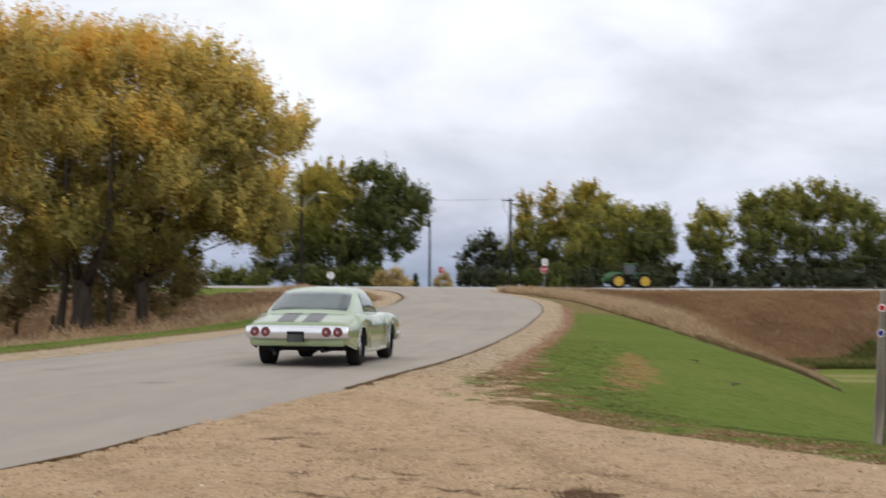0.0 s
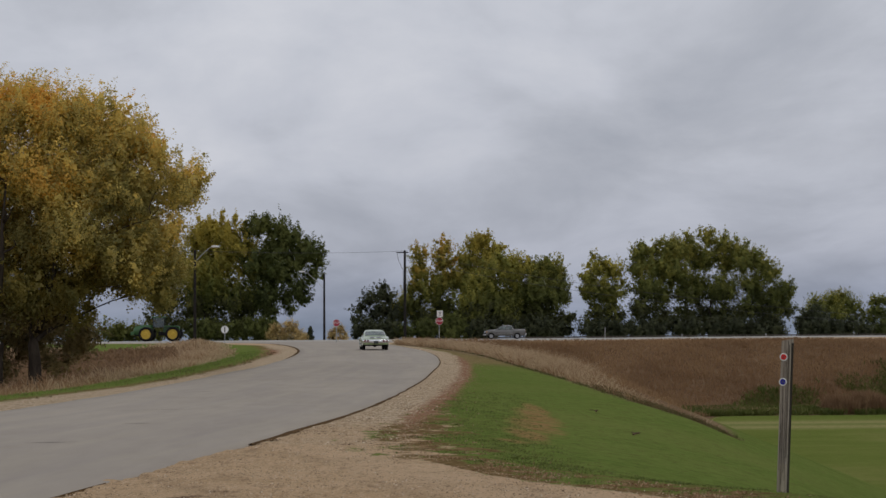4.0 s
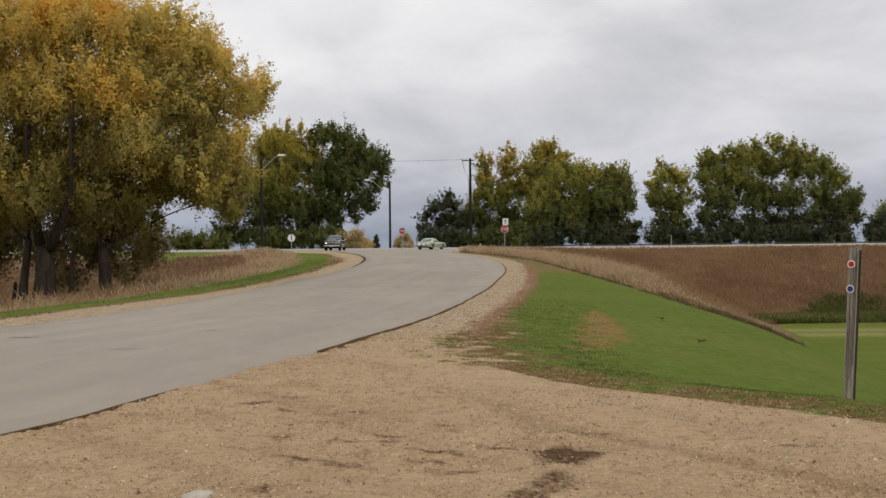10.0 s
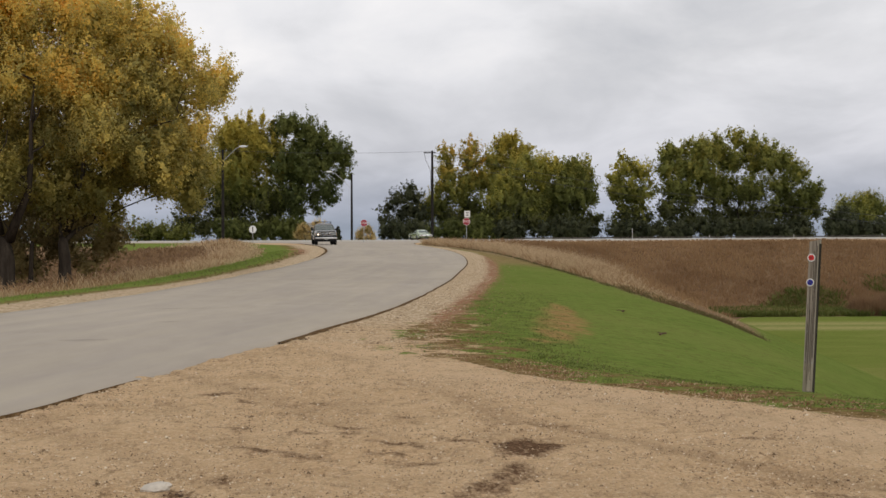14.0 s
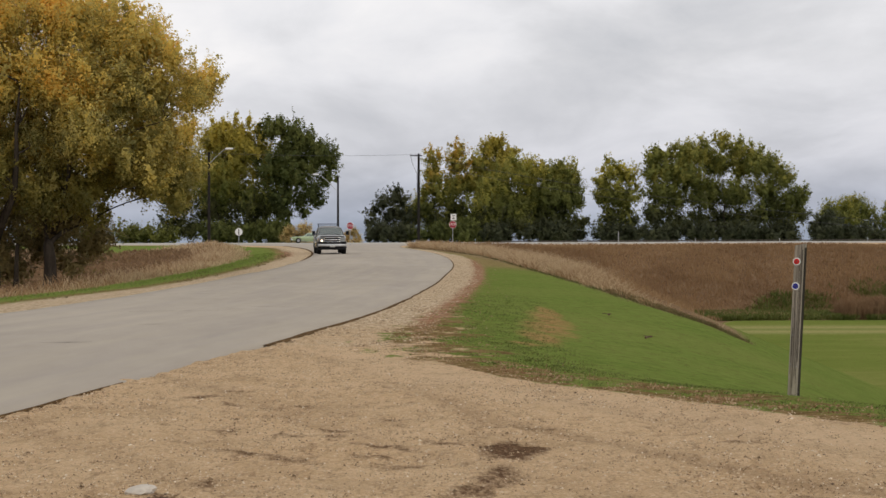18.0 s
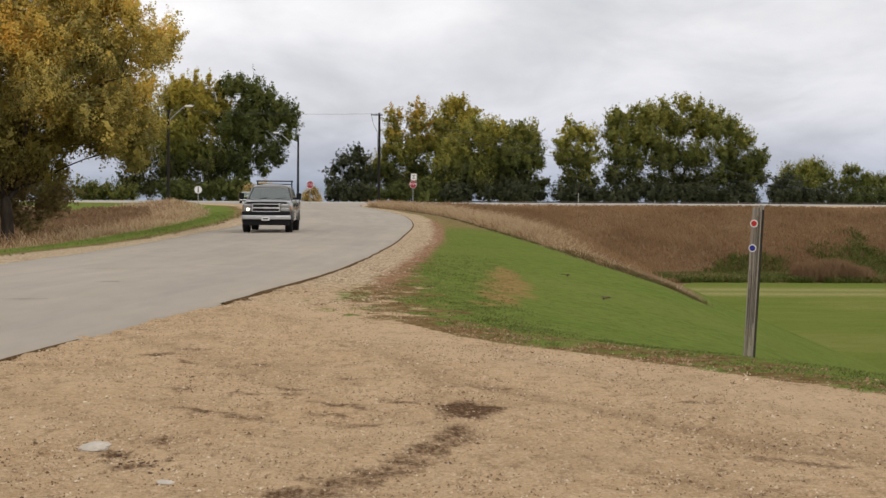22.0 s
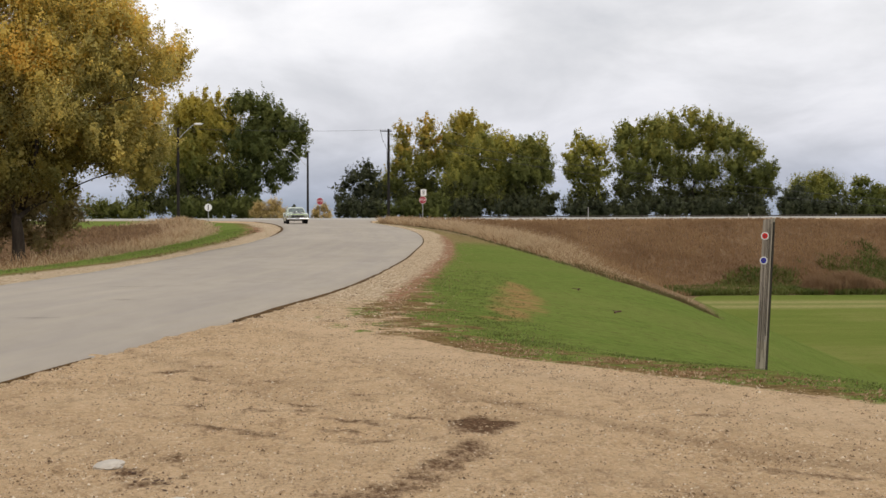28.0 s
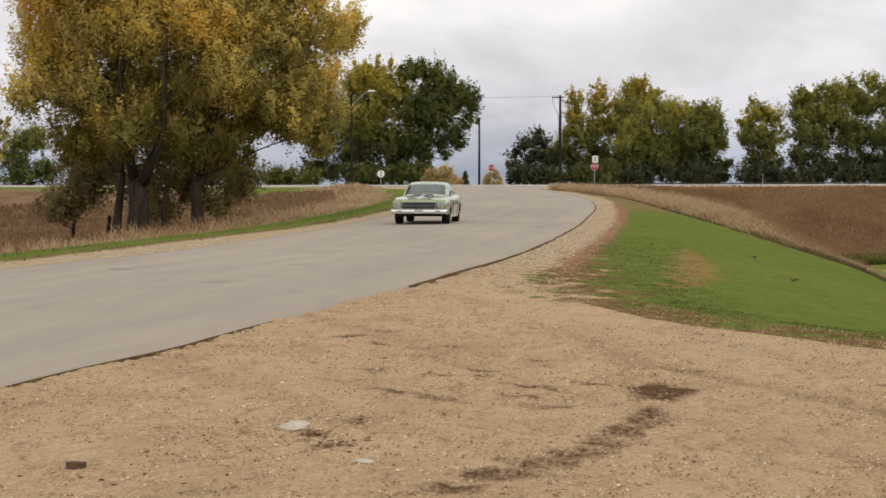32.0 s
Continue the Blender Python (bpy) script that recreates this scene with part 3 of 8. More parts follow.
WEEDS = [(3.6, 131), (5.5, 112), (6.1, 97), (6.4, 83), (6.65, 76), (6.9, 68), (7.15, 58), (7.45, 49.5), (8.0, 45.2), (8.5, 41.2), (10.2, 50), (14, 75), (20, 112), (28, 150), (32, 161), (54, 162), (100, 163), (500, 166), (500, 196), (30, 196), (8, 187), (2.0, 169), (1.05, 153), (1.3, 144.5)]
BARE = [((2.42, 28.4), (0.34, 1.9)), ((2.78, 31.3), (0.46, 2.6)), ((3.15, 34.6), (0.40, 3.2)), ((3.42, 38.0), (0.24, 2.4)), ((1.98, 26.2), (0.28, 0.5))]
STAINS = [((0.84, 12.32), (0.22, 0.40)), ((1.0, 12.4), (0.12, 0.2)), ((0.72, 11.15), (0.10, 0.34)), ((0.60, 10.75), (0.11, 0.28)), ((0.48, 10.4), (0.12, 0.26)), ((0.34, 9.95), (0.12, 0.22)), ((0.16, 9.55), (0.15, 0.20)), ((-0.04, 9.25), (0.18, 0.18)), ((-0.24, 8.85), (0.2, 0.16)), ((-0.48, 8.45), (0.2, 0.14)), ((-1.42, 10.2), (0.10, 0.16)), ((-1.24, 9.75), (0.10, 0.12))]
SMEARS = [((2.61, 12.8), (0.27, 0.15)), ((3.83, 10.62), (0.1, 0.1)), ((3.13, 9.17), (0.11, 0.1)), ((-1.02, 10.3), (0.08, 0.12)), ((-0.28, 9.34), (0.07, 0.15)), ((-1.21, 10.82), (0.08, 0.27)), ((-0.55, 13.25), (0.16, 0.13)), ((-0.94, 15.49), (0.10, 0.10))]


DRAGS = [((-1.28, 12.44), (-0.94, 12.05)), ((-0.94, 12.05), (-0.58, 11.64)), ((-0.29, 12.73), (0.07, 12.37)), ((-1.0, 15.54), (-0.84, 15.53)), ((-0.56, 13.66), (-0.4, 13.54)), ((-0.88, 13.3), (-0.67, 13.17)), ((-1.57, 13.76), (-1.36, 13.55)), ((-2.03, 16.35), (-1.75, 16.51)), ((-1.71, 17.11), (-1.47, 16.91)), ((-0.26, 12.13), (-0.07, 11.88)), ((0.22, 12.91), (0.47, 12.76)), ((0.7, 13.88), (1.37, 13.6)), ((0.22, 11.6), (-0.01, 11.33)), ((-0.11, 14.35), (0.13, 14.38)), ((-1.59, 15.78), (-1.44, 15.56)), ((2.45, 10.08), (2.84, 9.66))]
# broad arcs where turning wheels have pressed the gravel down
TRACKS = [[(-1.3, 23.0), (-0.6, 20.5), (-0.03, 18.0), (0.56, 15.86), (0.77, 14.27), (1.13, 13.7), (1.83, 12.31), (2.61, 10.72), (3.6, 9.4), (5.0, 8.0)], [(-2.6, 19.0), (-1.6, 16.6), (-0.7, 14.2), (0.1, 12.4), (0.7, 11.2), (1.6, 9.6), (2.6, 8.2), (4.0, 6.5)], [(-3.4, 14.5), (-2.3, 12.6), (-1.3, 10.9), (-0.43, 9.88), (0.5, 9.0), (1.4, 8.0)], [(1.3, 17.5), (1.9, 15.2), (2.84, 12.9), (3.9, 11.1), (5.6, 9.2)]]


def patchy(x, y, size, seed, octaves=4):
    """Uneven field between 0 and 1 with blotches of about the given size."""
    out, total, gain = 0.0, 0.0, 1.0
    for k in range(octaves):
        grid = np.random.RandomState(seed + k).uniform(0, 1, (256, 256))
        u, v = x / size * 2 ** k + 71.3 * k, y / size * 2 ** k + 37.9 * k
        i, j = np.floor(u).astype(int), np.floor(v).astype(int)
        a, b = u - i, v - j
        a, b = a * a * (3 - 2 * a), b * b * (3 - 2 * b)
        i, j, i2, j2 = i % 256, j % 256, (i + 1) % 256, (j + 1) % 256
        out = out + gain * ((grid[i, j] * (1 - a) + grid[i2, j] * a) * (1 - b) + (grid[i, j2] * (1 - a) + grid[i2, j2] * a) * b)
        total, gain = total + gain, gain * 0.6
    return np.clip(0.5 + (out / total - 0.5) * 1.9, 0, 1)


def verge_wear(x, y, dr):
    """How far the grass along the gravel is worn to brown litter: 0 sound, 1 gone."""
    low = np.interp(dr, [-0.15, 0.0, 0.18, 0.5, 1.4, 2.6], [-1.0, 0.95, 0.62, 0.54, 0.42, -0.4]) * np.interp(x, [0.5, 2.2, 5.0], [1.2, 1.0, 0.8])
    corner = np.interp(dr, [-0.8, -0.35, 0.3, 0.9, 1.7], [-0.5, 0.5, 0.55, 0.32, -0.5])
    up = np.interp(dr, [-0.3, 0.1, 0.5, 1.0], [-0.5, 0.35, 0.1, -0.6])
    q, r = ease(19.0, 21.5, y), ease(29, 34, y)
    zone = (low * (1 - q) + corner * q) * (1 - r) + up * r
    return np.clip(zone + 0.75 * (patchy(x, y, 0.8, 21) - 0.5) + 0.7 * (patchy(x, y, 0.22, 26, 3) - 0.5) + 0.1, -1, 1)


def verge_grass_cover(x, y, dr):
    """Grass over gravel, past 0.5 where it grows: a sharp edge below, a frayed one round the corner."""
    q, r = ease(18.5, 21.5, y), ease(30, 40, y)
    slope = (1.6 * (1 - q) + 0.5 * q) * (1 - r) + 1.1 * r
    return 0.5 + (dr - 0.1 * q * (1 - r)) * slope + (0.28 + 0.75 * q * (1 - r)) * (patchy(x, y * 0.8, 0.42, 40) - 0.5) * np.exp(-np.maximum(dr - 0.6, 0) * 1.5)


def tracks(x, y):
    out = np.zeros(np.shape(x))
    for k, line in enumerate(TRACKS):
        d = np.abs(off_line(np.array(line, float), x, y))
        out = np.maximum(out, (0.5, 0.42, 0.4, 0.3)[k] * (0.7 + 0.5 * np.sin(1.7 * x + 0.9 * y + k)) * np.exp(-(d / (0.15 + 0.03 * np.sin(y * 1.3) + 0.02 * k)) ** 2))
    return out


def drags(x, y, wide=0.07):
    """Thin brown lines that turning wheels left in the gravel."""
    out = np.full(np.shape(x), -1.0)
    for (ax, ay), (bx, by) in DRAGS:
        L = math.hypot(bx - ax, by - ay)
        q = ((x - ax) * (bx - ax) + (y - ay) * (by - ay)) / (L * L)
        d = np.hypot(x - ax - np.clip(q, 0, 1) * (bx - ax), y - ay - np.clip(q, 0, 1) * (by - ay))
        out = np.maximum(out, 0.62 - d / wide * 0.5 - 0.3 * np.abs(np.clip(q, 0, 1) - 0.5))
    return out


def spots(items, x, y, soft=1.0):
    out = np.zeros(np.shape(x))
    for (cx, cy), (rx, ry) in items:
        out = np.maximum(out, 1.15 - soft * ((x - cx) / rx) ** 2 * 0.6 - soft * ((y - cy) / ry) ** 2 * 0.6)
    return np.clip(out, -1, 1)


def steps(*runs):
    """Coordinates from runs of (start, end, first step, growth)."""
    out = []
    for a, b, s, g in runs:
        v = a
        while v < b:
            out.append(v)
            v += s
            s *= g
    return np.array(out + [runs[-1][1]])


def build_ground():
    xs_r = steps((0, 7, 0.07, 1.0), (7, 20, 0.12, 1.05), (20, 110, 0.8, 1.03), (110, 2600, 4, 1.16))
    xs_l = steps((0, 5, 0.07, 1.0), (5, 20, 0.11, 1.05), (20, 110, 0.8, 1.03), (110, 2600, 4, 1.16))
    xs = np.unique(np.concatenate([-xs_l, xs_r]))
    ys = np.concatenate([-steps((0, 2600, 1.5, 1.35))[::-1], steps((1, 7, 0.5, 1.0), (7.0, 20, 0.08, 1.0), (20, 60, 0.12, 1.012), (60, 260, 0.6, 1.006), (260, 4200, 3, 1.16))])
    ys = np.unique(ys)
    X, Y = np.meshgrid(xs, ys)
    Z = ground_z(X, Y)
    near = (Y > 5) & (Y < 30) & (np.abs(X) < 8)
    ruts = 0.006 * np.sin(X * 2.1 + Y * 0.5) * np.sin(Y * 0.9 - X)
    rough = np.random.RandomState(8).normal(0, 1, X.shape)
    rough = 0.0045 * rough + 0.012 * (np.roll(rough, 1, 0) + np.roll(rough, 1, 1) + np.roll(rough, -1, 0) + np.roll(rough, -1, 1)) / 4
    grade = ease(6, 8, Y) * (1 - ease(24, 30, Y)) * (1 - ease(-0.6, 0.2, off_line(VERGE_R, X, Y)))
    Z = Z + np.where(near, ruts, 0) + grade * (rough - 0.02 * tracks(X, Y))
    # below the pavement the sheet lies a little lower
    onr = np.minimum(off_line(PAVE_L, X, Y), -off_line(PAVE_R, X, Y))
    Z = Z - 0.05 * ease(0.05, 0.35, onr)
    ny, nx = X.shape
    V = np.stack([X, Y, Z], -1).reshape(-1, 3)
    idx = np.arange(nx * ny).reshape(ny, nx)
    Q = np.stack([idx[:-1, :-1], idx[:-1, 1:], idx[1:, 1:], idx[1:, :-1]], -1).reshape(-1, 4)
    me = bpy.data.meshes.new("ground")
    me.vertices.add(len(V))
    me.vertices.foreach_set("co", V.reshape(-1).astype(np.float32))
    me.loops.add(Q.size)
    me.loops.foreach_set("vertex_index", Q.reshape(-1).astype(np.int32))
    me.polygons.add(len(Q))
    me.polygons.foreach_set("loop_start", np.arange(0, Q.size, 4, dtype=np.int32))
    me.polygons.foreach_set("use_smooth", np.ones(len(Q), bool))
    me.update(calc_edges=True)
    me.materials.append(M_GROUND)
    x, y = V[:, 0], V[:, 1]
    dr, dl = off_line(VERGE_R, x, y), -off_line(VERGE_L, x, y)
    grass = np.maximum(verge_grass_cover(x, y, dr), 0.5 + (dl - 0.2) * 0.6)
    grass = np.where(y > 239.5, 1.0, grass)
    weed = 0.5 + inside(WEEDS, x, y) * 0.5
    left_wild = 0.5 + (dl - 3.4) * 0.4 - 3 * ease(158, 170, y) * ease(-34, -22, x)
    weed = np.maximum(weed, np.where(dl > 0, left_wild - 0.35, -1))
    top = (y > 196) & (y < 210) & ((dl > 0) | (dr > 0))
    weed = np.where(top, -1, weed)
    win = inside(WEEDS, x, y)
    tan = np.where((dr > 0), np.minimum(0.6 + (np.interp(y, [40, 60, 90, 170], [0.15, 0.6, 3.0, 8.0]) - win) * 0.25, 0.5 + (win + 0.8 * ease(80, 110, y)) * 0.5), -1)
    tan = tan - 1.6 * ease(146, 162, y) * ease(6, 20, x)
    tan = np.maximum(tan, np.where(dl > 0, np.minimum(left_wild, 0.9 - (dl - 3.4) * 0.22), -1))
    tan = np.where(top, 0.8, tan)
    stripe = 0.74 - np.abs(np.abs(y - 146.5 - 0.02 * (x - 46)) - 3.0) * 0.11
    bare = spots(BARE, x, y) * 0.85 - 0.06
    pale = np.where((y > 0) & (x > 16) & (x < 300) & (y < 160), stripe, -1)
    red = np.where((y > 20) & (y < 110), 0.76 - np.abs(dr - np.interp(y, [22, 28, 34, 42, 60], [0.3, -0.05, 0.0, 0.0, 0.0])) * np.interp(y, [20, 27, 33, 40, 70], [1.2, 1.1, 0.95, 1.25, 1.15]) - 0.3 * ease(80, 105, y) - 0.45 * (1 - ease(25, 33, y)), -1)
    red = np.maximum(red, np.where(dr < -3, 0.8 - np.abs(dl - 0.3) * 0.5 - 0.9 * (1 - ease(92, 108, y)) - 0.9 * ease(122, 130, y), -1))
    fieldm = ease(8, 24, dr)
    edge = np.where(dr > -3, verge_wear(x, y, dr) * (1 - ease(40, 60, y)), -1)
    edge = np.maximum(edge, np.where(dr < -3, 0.66 - np.abs(dl - 0.35) * np.interp(y, [60, 120], [0.6, 0.3]), -1))
    sere = np.where(dr > 0, (ease(66, 92, y) * 1.15 - 0.1) * (1 - ease(4.5, 7.5, dr)), -1)
    dust = np.where(y < 26, np.exp(-((dr + 0.85) / 0.75) ** 2) * (0.55 + 0.6 * patchy(x, y, 1.6, 60)), 0)
    shoulder = np.where((dr < 0.3) & (y > 24) & (y < 150), 0.35 + 0.5 * ease(26, 34, y) + 0.3 * np.minimum(-dr, 0.4), -1)
    for name, val in (("field", fieldm), ("sere", sere), ("dust", dust), ("track", tracks(x, y)), ("pale", pale), ("edge", np.where((y < 60) | (dl > -1), edge, -1)), ("shoulder", shoulder), ("grass", grass), ("weed", weed), ("tan", tan), ("bare", bare), ("red", red), ("stain", np.maximum(spots(STAINS[:2], x, y) + 0.15, np.maximum(spots(STAINS[2:], x, y, 0.6) - 0.28, np.maximum(spots(SMEARS, x, y) - 0.42, drags(x, y, 0.11) + 0.2))))):
        a = me.attributes.new(name, "FLOAT", "POINT")
        a.data.foreach_set("value", np.clip(val, -1, 2).astype(np.float32))
    return tagged(new("ground", me), "gravel, mown grass slope and weedy banks beside a country road", "ground", kind="structure")


# ---- pavement: the two edges of the road, running to the highway ----
PAVE_R = np.array([(-6.8, -30), (-5.2, 2), (-4.3, 10), (-4.0, 12.2), (-3.75, 13.6), (-3.36, 15), (-3.08, 17), (-2.9, 18), (-2.62, 19.8), (-2.3, 22), (-2.0, 23.4), (-1.76, 25), (-1.43, 27.8), (-1.02, 30.3), (-0.53, 34), (0.12, 40.5), (0.7, 48), (1.35, 56.4), (1.92, 66.6), (2.46, 75.4), (2.9, 85.4), (3.15, 101), (2.75, 117), (1.2, 138), (0.3, 152), (0.6, 170), (3, 186), (12, 203), (40, 212)], float)
PAVE_L = np.array([(-15.5, -30), (-13.2, 2), (-11.0, 16), (-9.7, 25), (-9.05, 29.3), (-8.1, 33), (-7.3, 41), (-6.75, 50), (-6.4, 58), (-6.1, 66), (-5.75, 73), (-5.45, 80), (-5.2, 93), (-5.35, 110), (-6.2, 126), (-8, 144), (-11.5, 167), (-22, 186), (-40, 201), (-60, 212)], float)


def resample(P, smooth=2):
    for _ in range(smooth):
        Q = [P[0]]
        for a, b in zip(P[:-1], P[1:]):
            Q += [a * 0.75 + b * 0.25, a * 0.25 + b * 0.75]
        P = np.array(Q + [P[-1]])
    return P


def at_y(P, ys):
    return np.interp(ys, P[:, 1], P[:, 0])


def build_road():
    L, R = resample(PAVE_L), resample(PAVE_R)
    ys = steps((-30, 8, 2.0, 1.0), (8, 60, 0.16, 1.004), (60, 212, 0.8, 1.004))
    xl, xr = at_y(L, ys), at_y(R, ys)
    # a ragged crumbled margin
    j = np.array([noise.noise(Vector((0.7, y * 0.55, 3.1))) + 0.35 * noise.noise(Vector((2.7, y * 1.9, 1.1))) for y in ys])
    xr = xr + 0.045 * j * (1 - ease(40, 60, ys)) * ease(14, 30, ys)
    j2 = np.array([noise.noise(Vector((5.7, y * 0.4, 6.1))) + 0.4 * noise.noise(Vector((9.7, y * 1.3, 4.1))) for y in ys])
    xl = xl + 0.10 * j2 * (ys < 90)
    cols = 14
    verts, faces = [], []
    for k, y in enumerate(ys):
        fade = 1 - float(ease(110, 165, y))
        xx = [xl[k] + (xr[k] - xl[k]) * i / cols for i in range(cols + 1)]
        zz = way_z(np.array(xx), np.full(cols + 1, y)) + 0.012
        ring = [(xl[k] - 0.03, y, float(zz[0]) - 0.10)]
        for i in range(cols + 1):
            f = i / cols
            ring.append((xx[i], y, float(zz[i]) + (0.05 * (1 - (2 * f - 1) ** 2)) * fade))
        ring.append((xr[k] + 0.05, y, float(zz[-1]) - 0.10))
        verts += ring
    n = cols + 3
    for k in range(len(ys) - 1):
        for i in range(n - 1):
            a = k * n + i
            faces.append((a, a + 1, a + n + 1, a + n))
    road = sheet("road", verts, faces, M_ROAD, True)
    for name, val in (("lane", np.tile(np.concatenate([[0], np.linspace(0, 1, cols + 1), [1]]), len(ys))), ("along", np.repeat(ys, n))):
        at = road.data.attributes.new(name, "FLOAT", "POINT")
        at.data.foreach_set("value", val.astype(np.float32))
    tagged(road, "worn grey two-lane road surface curving up to a highway", "road", kind="structure")
    # the dark broken lip of soil and dead grass along the near margin
    lip, lf = [], []
    sel = [k for k, y in enumerate(ys) if 9 < y < 18.2 or 24.1 < y < 165]
    for k in sel:
        y = ys[k]
        wob = noise.noise(Vector((0, y * 0.9, 0.3))) + 0.5 * noise.noise(Vector((4, y * 3.1, 0.3)))
        strong = float(np.interp(y, [9, 13, 17, 18.4, 23.9, 24.4, 30, 45, 165], [0.32, 0.34, 0.28, 0.10, 0.07, 1.0, 0.85, 0.55, 0.42])) * (max(0.1, 0.55 + 0.9 * wob) if y < 18.5 else 1.0)
        wdt = max(0.006, (0.10 + 0.11 * wob * (1 - float(ease(30, 55, y)))) * strong * (1 + 0.002 * y))
        hgt = max(0.003, (0.010 + 0.012 * wob) * strong)
        z = float(road_z(y))
        lip += [(xr[k] - 0.02, y, z + 0.004), (xr[k] + wdt * 0.4, y, z + hgt + 0.010), (xr[k] + wdt, y, z + 0.003), (xr[k] + wdt + 0.05, y, z - 0.06)]
    for a in range(len(sel) - 1):
        for i in range(3 if sel[a + 1] == sel[a] + 1 else 0):
            lf.append((a * 4 + i, a * 4 + i + 1, a * 4 + 5 + i, a * 4 + 4 + i))
    tagged(sheet("road_margin", lip, lf, M_LIP, True), "dark crumbled soil lip along the road margin", "road edge", kind="structure")
    # the worn dark line where the far pavement ends against the sand
    lip, lf = [], []
    sel = [k for k, y in enumerate(ys) if 92 < y < 160]
    for k in sel:
        y, z = ys[k], float(road_z(ys[k]))
        wdt = 0.16 * min(1.0, (y - 91) / 14) * (0.8 + 0.4 * noise.noise(Vector((1, y * 0.3, 8))))
        lip += [(xl[k] - wdt - 0.03, y, z - 0.02), (xl[k] - wdt, y, z + 0.022), (xl[k] + 0.02, y, z + 0.026), (xl[k] + 0.04, y, z + 0.004)]
    for a in range(len(sel) - 1):
        for i in range(3):
            lf.append((a * 4 + i, a * 4 + i + 1, a * 4 + 5 + i, a * 4 + 4 + i))
    tagged(sheet("road_margin", lip, lf, M_LIP, True), "dark worn line between the pavement and the sandy margin", "road edge", kind="structure")
    # thin seams and cracks
    for (x0, y0), (x1, y1), w in (((-5.6, 34.0), (-3.6, 34.6), 0.05), ((-4.4, 29), (-3.9, 29.1), 0.06), ((-3.2, 36.5), (-0.9, 36.2), 0.035), ((-7.2, 27.5), (-6.6, 27.4), 0.06), ((-0.3, 52), (1.0, 52.4), 0.06), ((-5.0, 24.0), (-4.3, 24.2), 0.05), ((-2.6, 78), (2.2, 79), 0.10), ((-4.5, 101), (2.8, 102), 0.18), ((-3.9, 56), (-1.4, 56.5), 0.05), ((-6.0, 45), (-4.2, 45.3), 0.05)):
        v, f = [], []
        n = 14
        for i in range(n + 1):
            q = i / n
            x, y = x0 + (x1 - x0) * q, y0 + (y1 - y0) * q + 0.10 * noise.noise(Vector((x0 + q * 6, y0, 2)))
            fl, fr = float(at_y(PAVE_L, y)), float(at_y(PAVE_R, y))
            cr = 0.05 * (1 - (2 * (x - fl) / (fr - fl) - 1) ** 2)
            z = float(road_z(y)) + 0.012 + cr + 0.004
            ww = w * (0.4 + 0.6 * abs(noise.noise(Vector((q * 9, y0, 5))))) * math.sin(math.pi * (0.08 + 0.84 * q))
            v += [(x, y - ww, z), (x, y + ww, z)]
        f = [(2 * i, 2 * i + 2, 2 * i + 3, 2 * i + 1) for i in range(n)]
        tagged(sheet("road_crack", v, f, M_CRACK), "dark sealed crack across the road surface", "crack", kind="structure")
    # the highway across the far end, with its pale shoulders
    hv, hf = [], []
    hx = [-2600, -600, -200, -100, -60, -30, 0, 30, 60, 100, 200, 600, 2600]
    for x in hx:
        h = float(highway_z(x))
        hv += [(x, 208.5, h - 0.06), (x, 209, h + 0.02), (x, 224, h + 0.05), (x, 239, h + 0.02), (x, 239.5, h - 0.06)]
    for a in range(len(hx) - 1):
        for i in range(4):
            hf.append((a * 5 + i, a * 5 + 5 + i, a * 5 + 6 + i, a * 5 + 1 + i))
    tagged(sheet("highway", hv, hf, M_HIGHWAY, True), "pale concrete highway on a low embankment", "road", kind="structure")


build_ground()
build_road()


# ---- trees ----
def tube(bm, pts, r0, r1, seg=7):
    """A tapered limb along points."""
    rings = []
    n = len(pts)
    for i, p in enumerate(pts):
        p = Vector(p)
        d = (Vector(pts[min(i + 1, n - 1)]) - Vector(pts[max(i - 1, 0)])).normalized()
        s = d.cross(Vector((0.3, 0.9, 0.1))).normalized()
        t = d.cross(s)
        r = r0 + (r1 - r0) * (i / (n - 1)) ** 0.8
        rings.append([p + (s * math.cos(a) + t * math.sin(a)) * r for a in (2 * math.pi * k / seg for k in range(seg))])
    loft(bm, rings)
    return bm


def limb_path(rng, a, b, wob, n=6, lift=0.2):
    a, b = np.array(a, float), np.array(b, float)
    out = []
    L = np.linalg.norm(b - a)
    w1, w2 = rng.normal(0, wob, 3), rng.normal(0, wob, 3)
    for i in range(n + 1):
        q = i / n
        p = a + (b - a) * q + (w1 * math.sin(math.pi * q) + w2 * math.sin(2 * math.pi * q) * 0.5) * L
        p[2] += lift * L * math.sin(math.pi * q) * 0.5
        out.append(p)
    return out


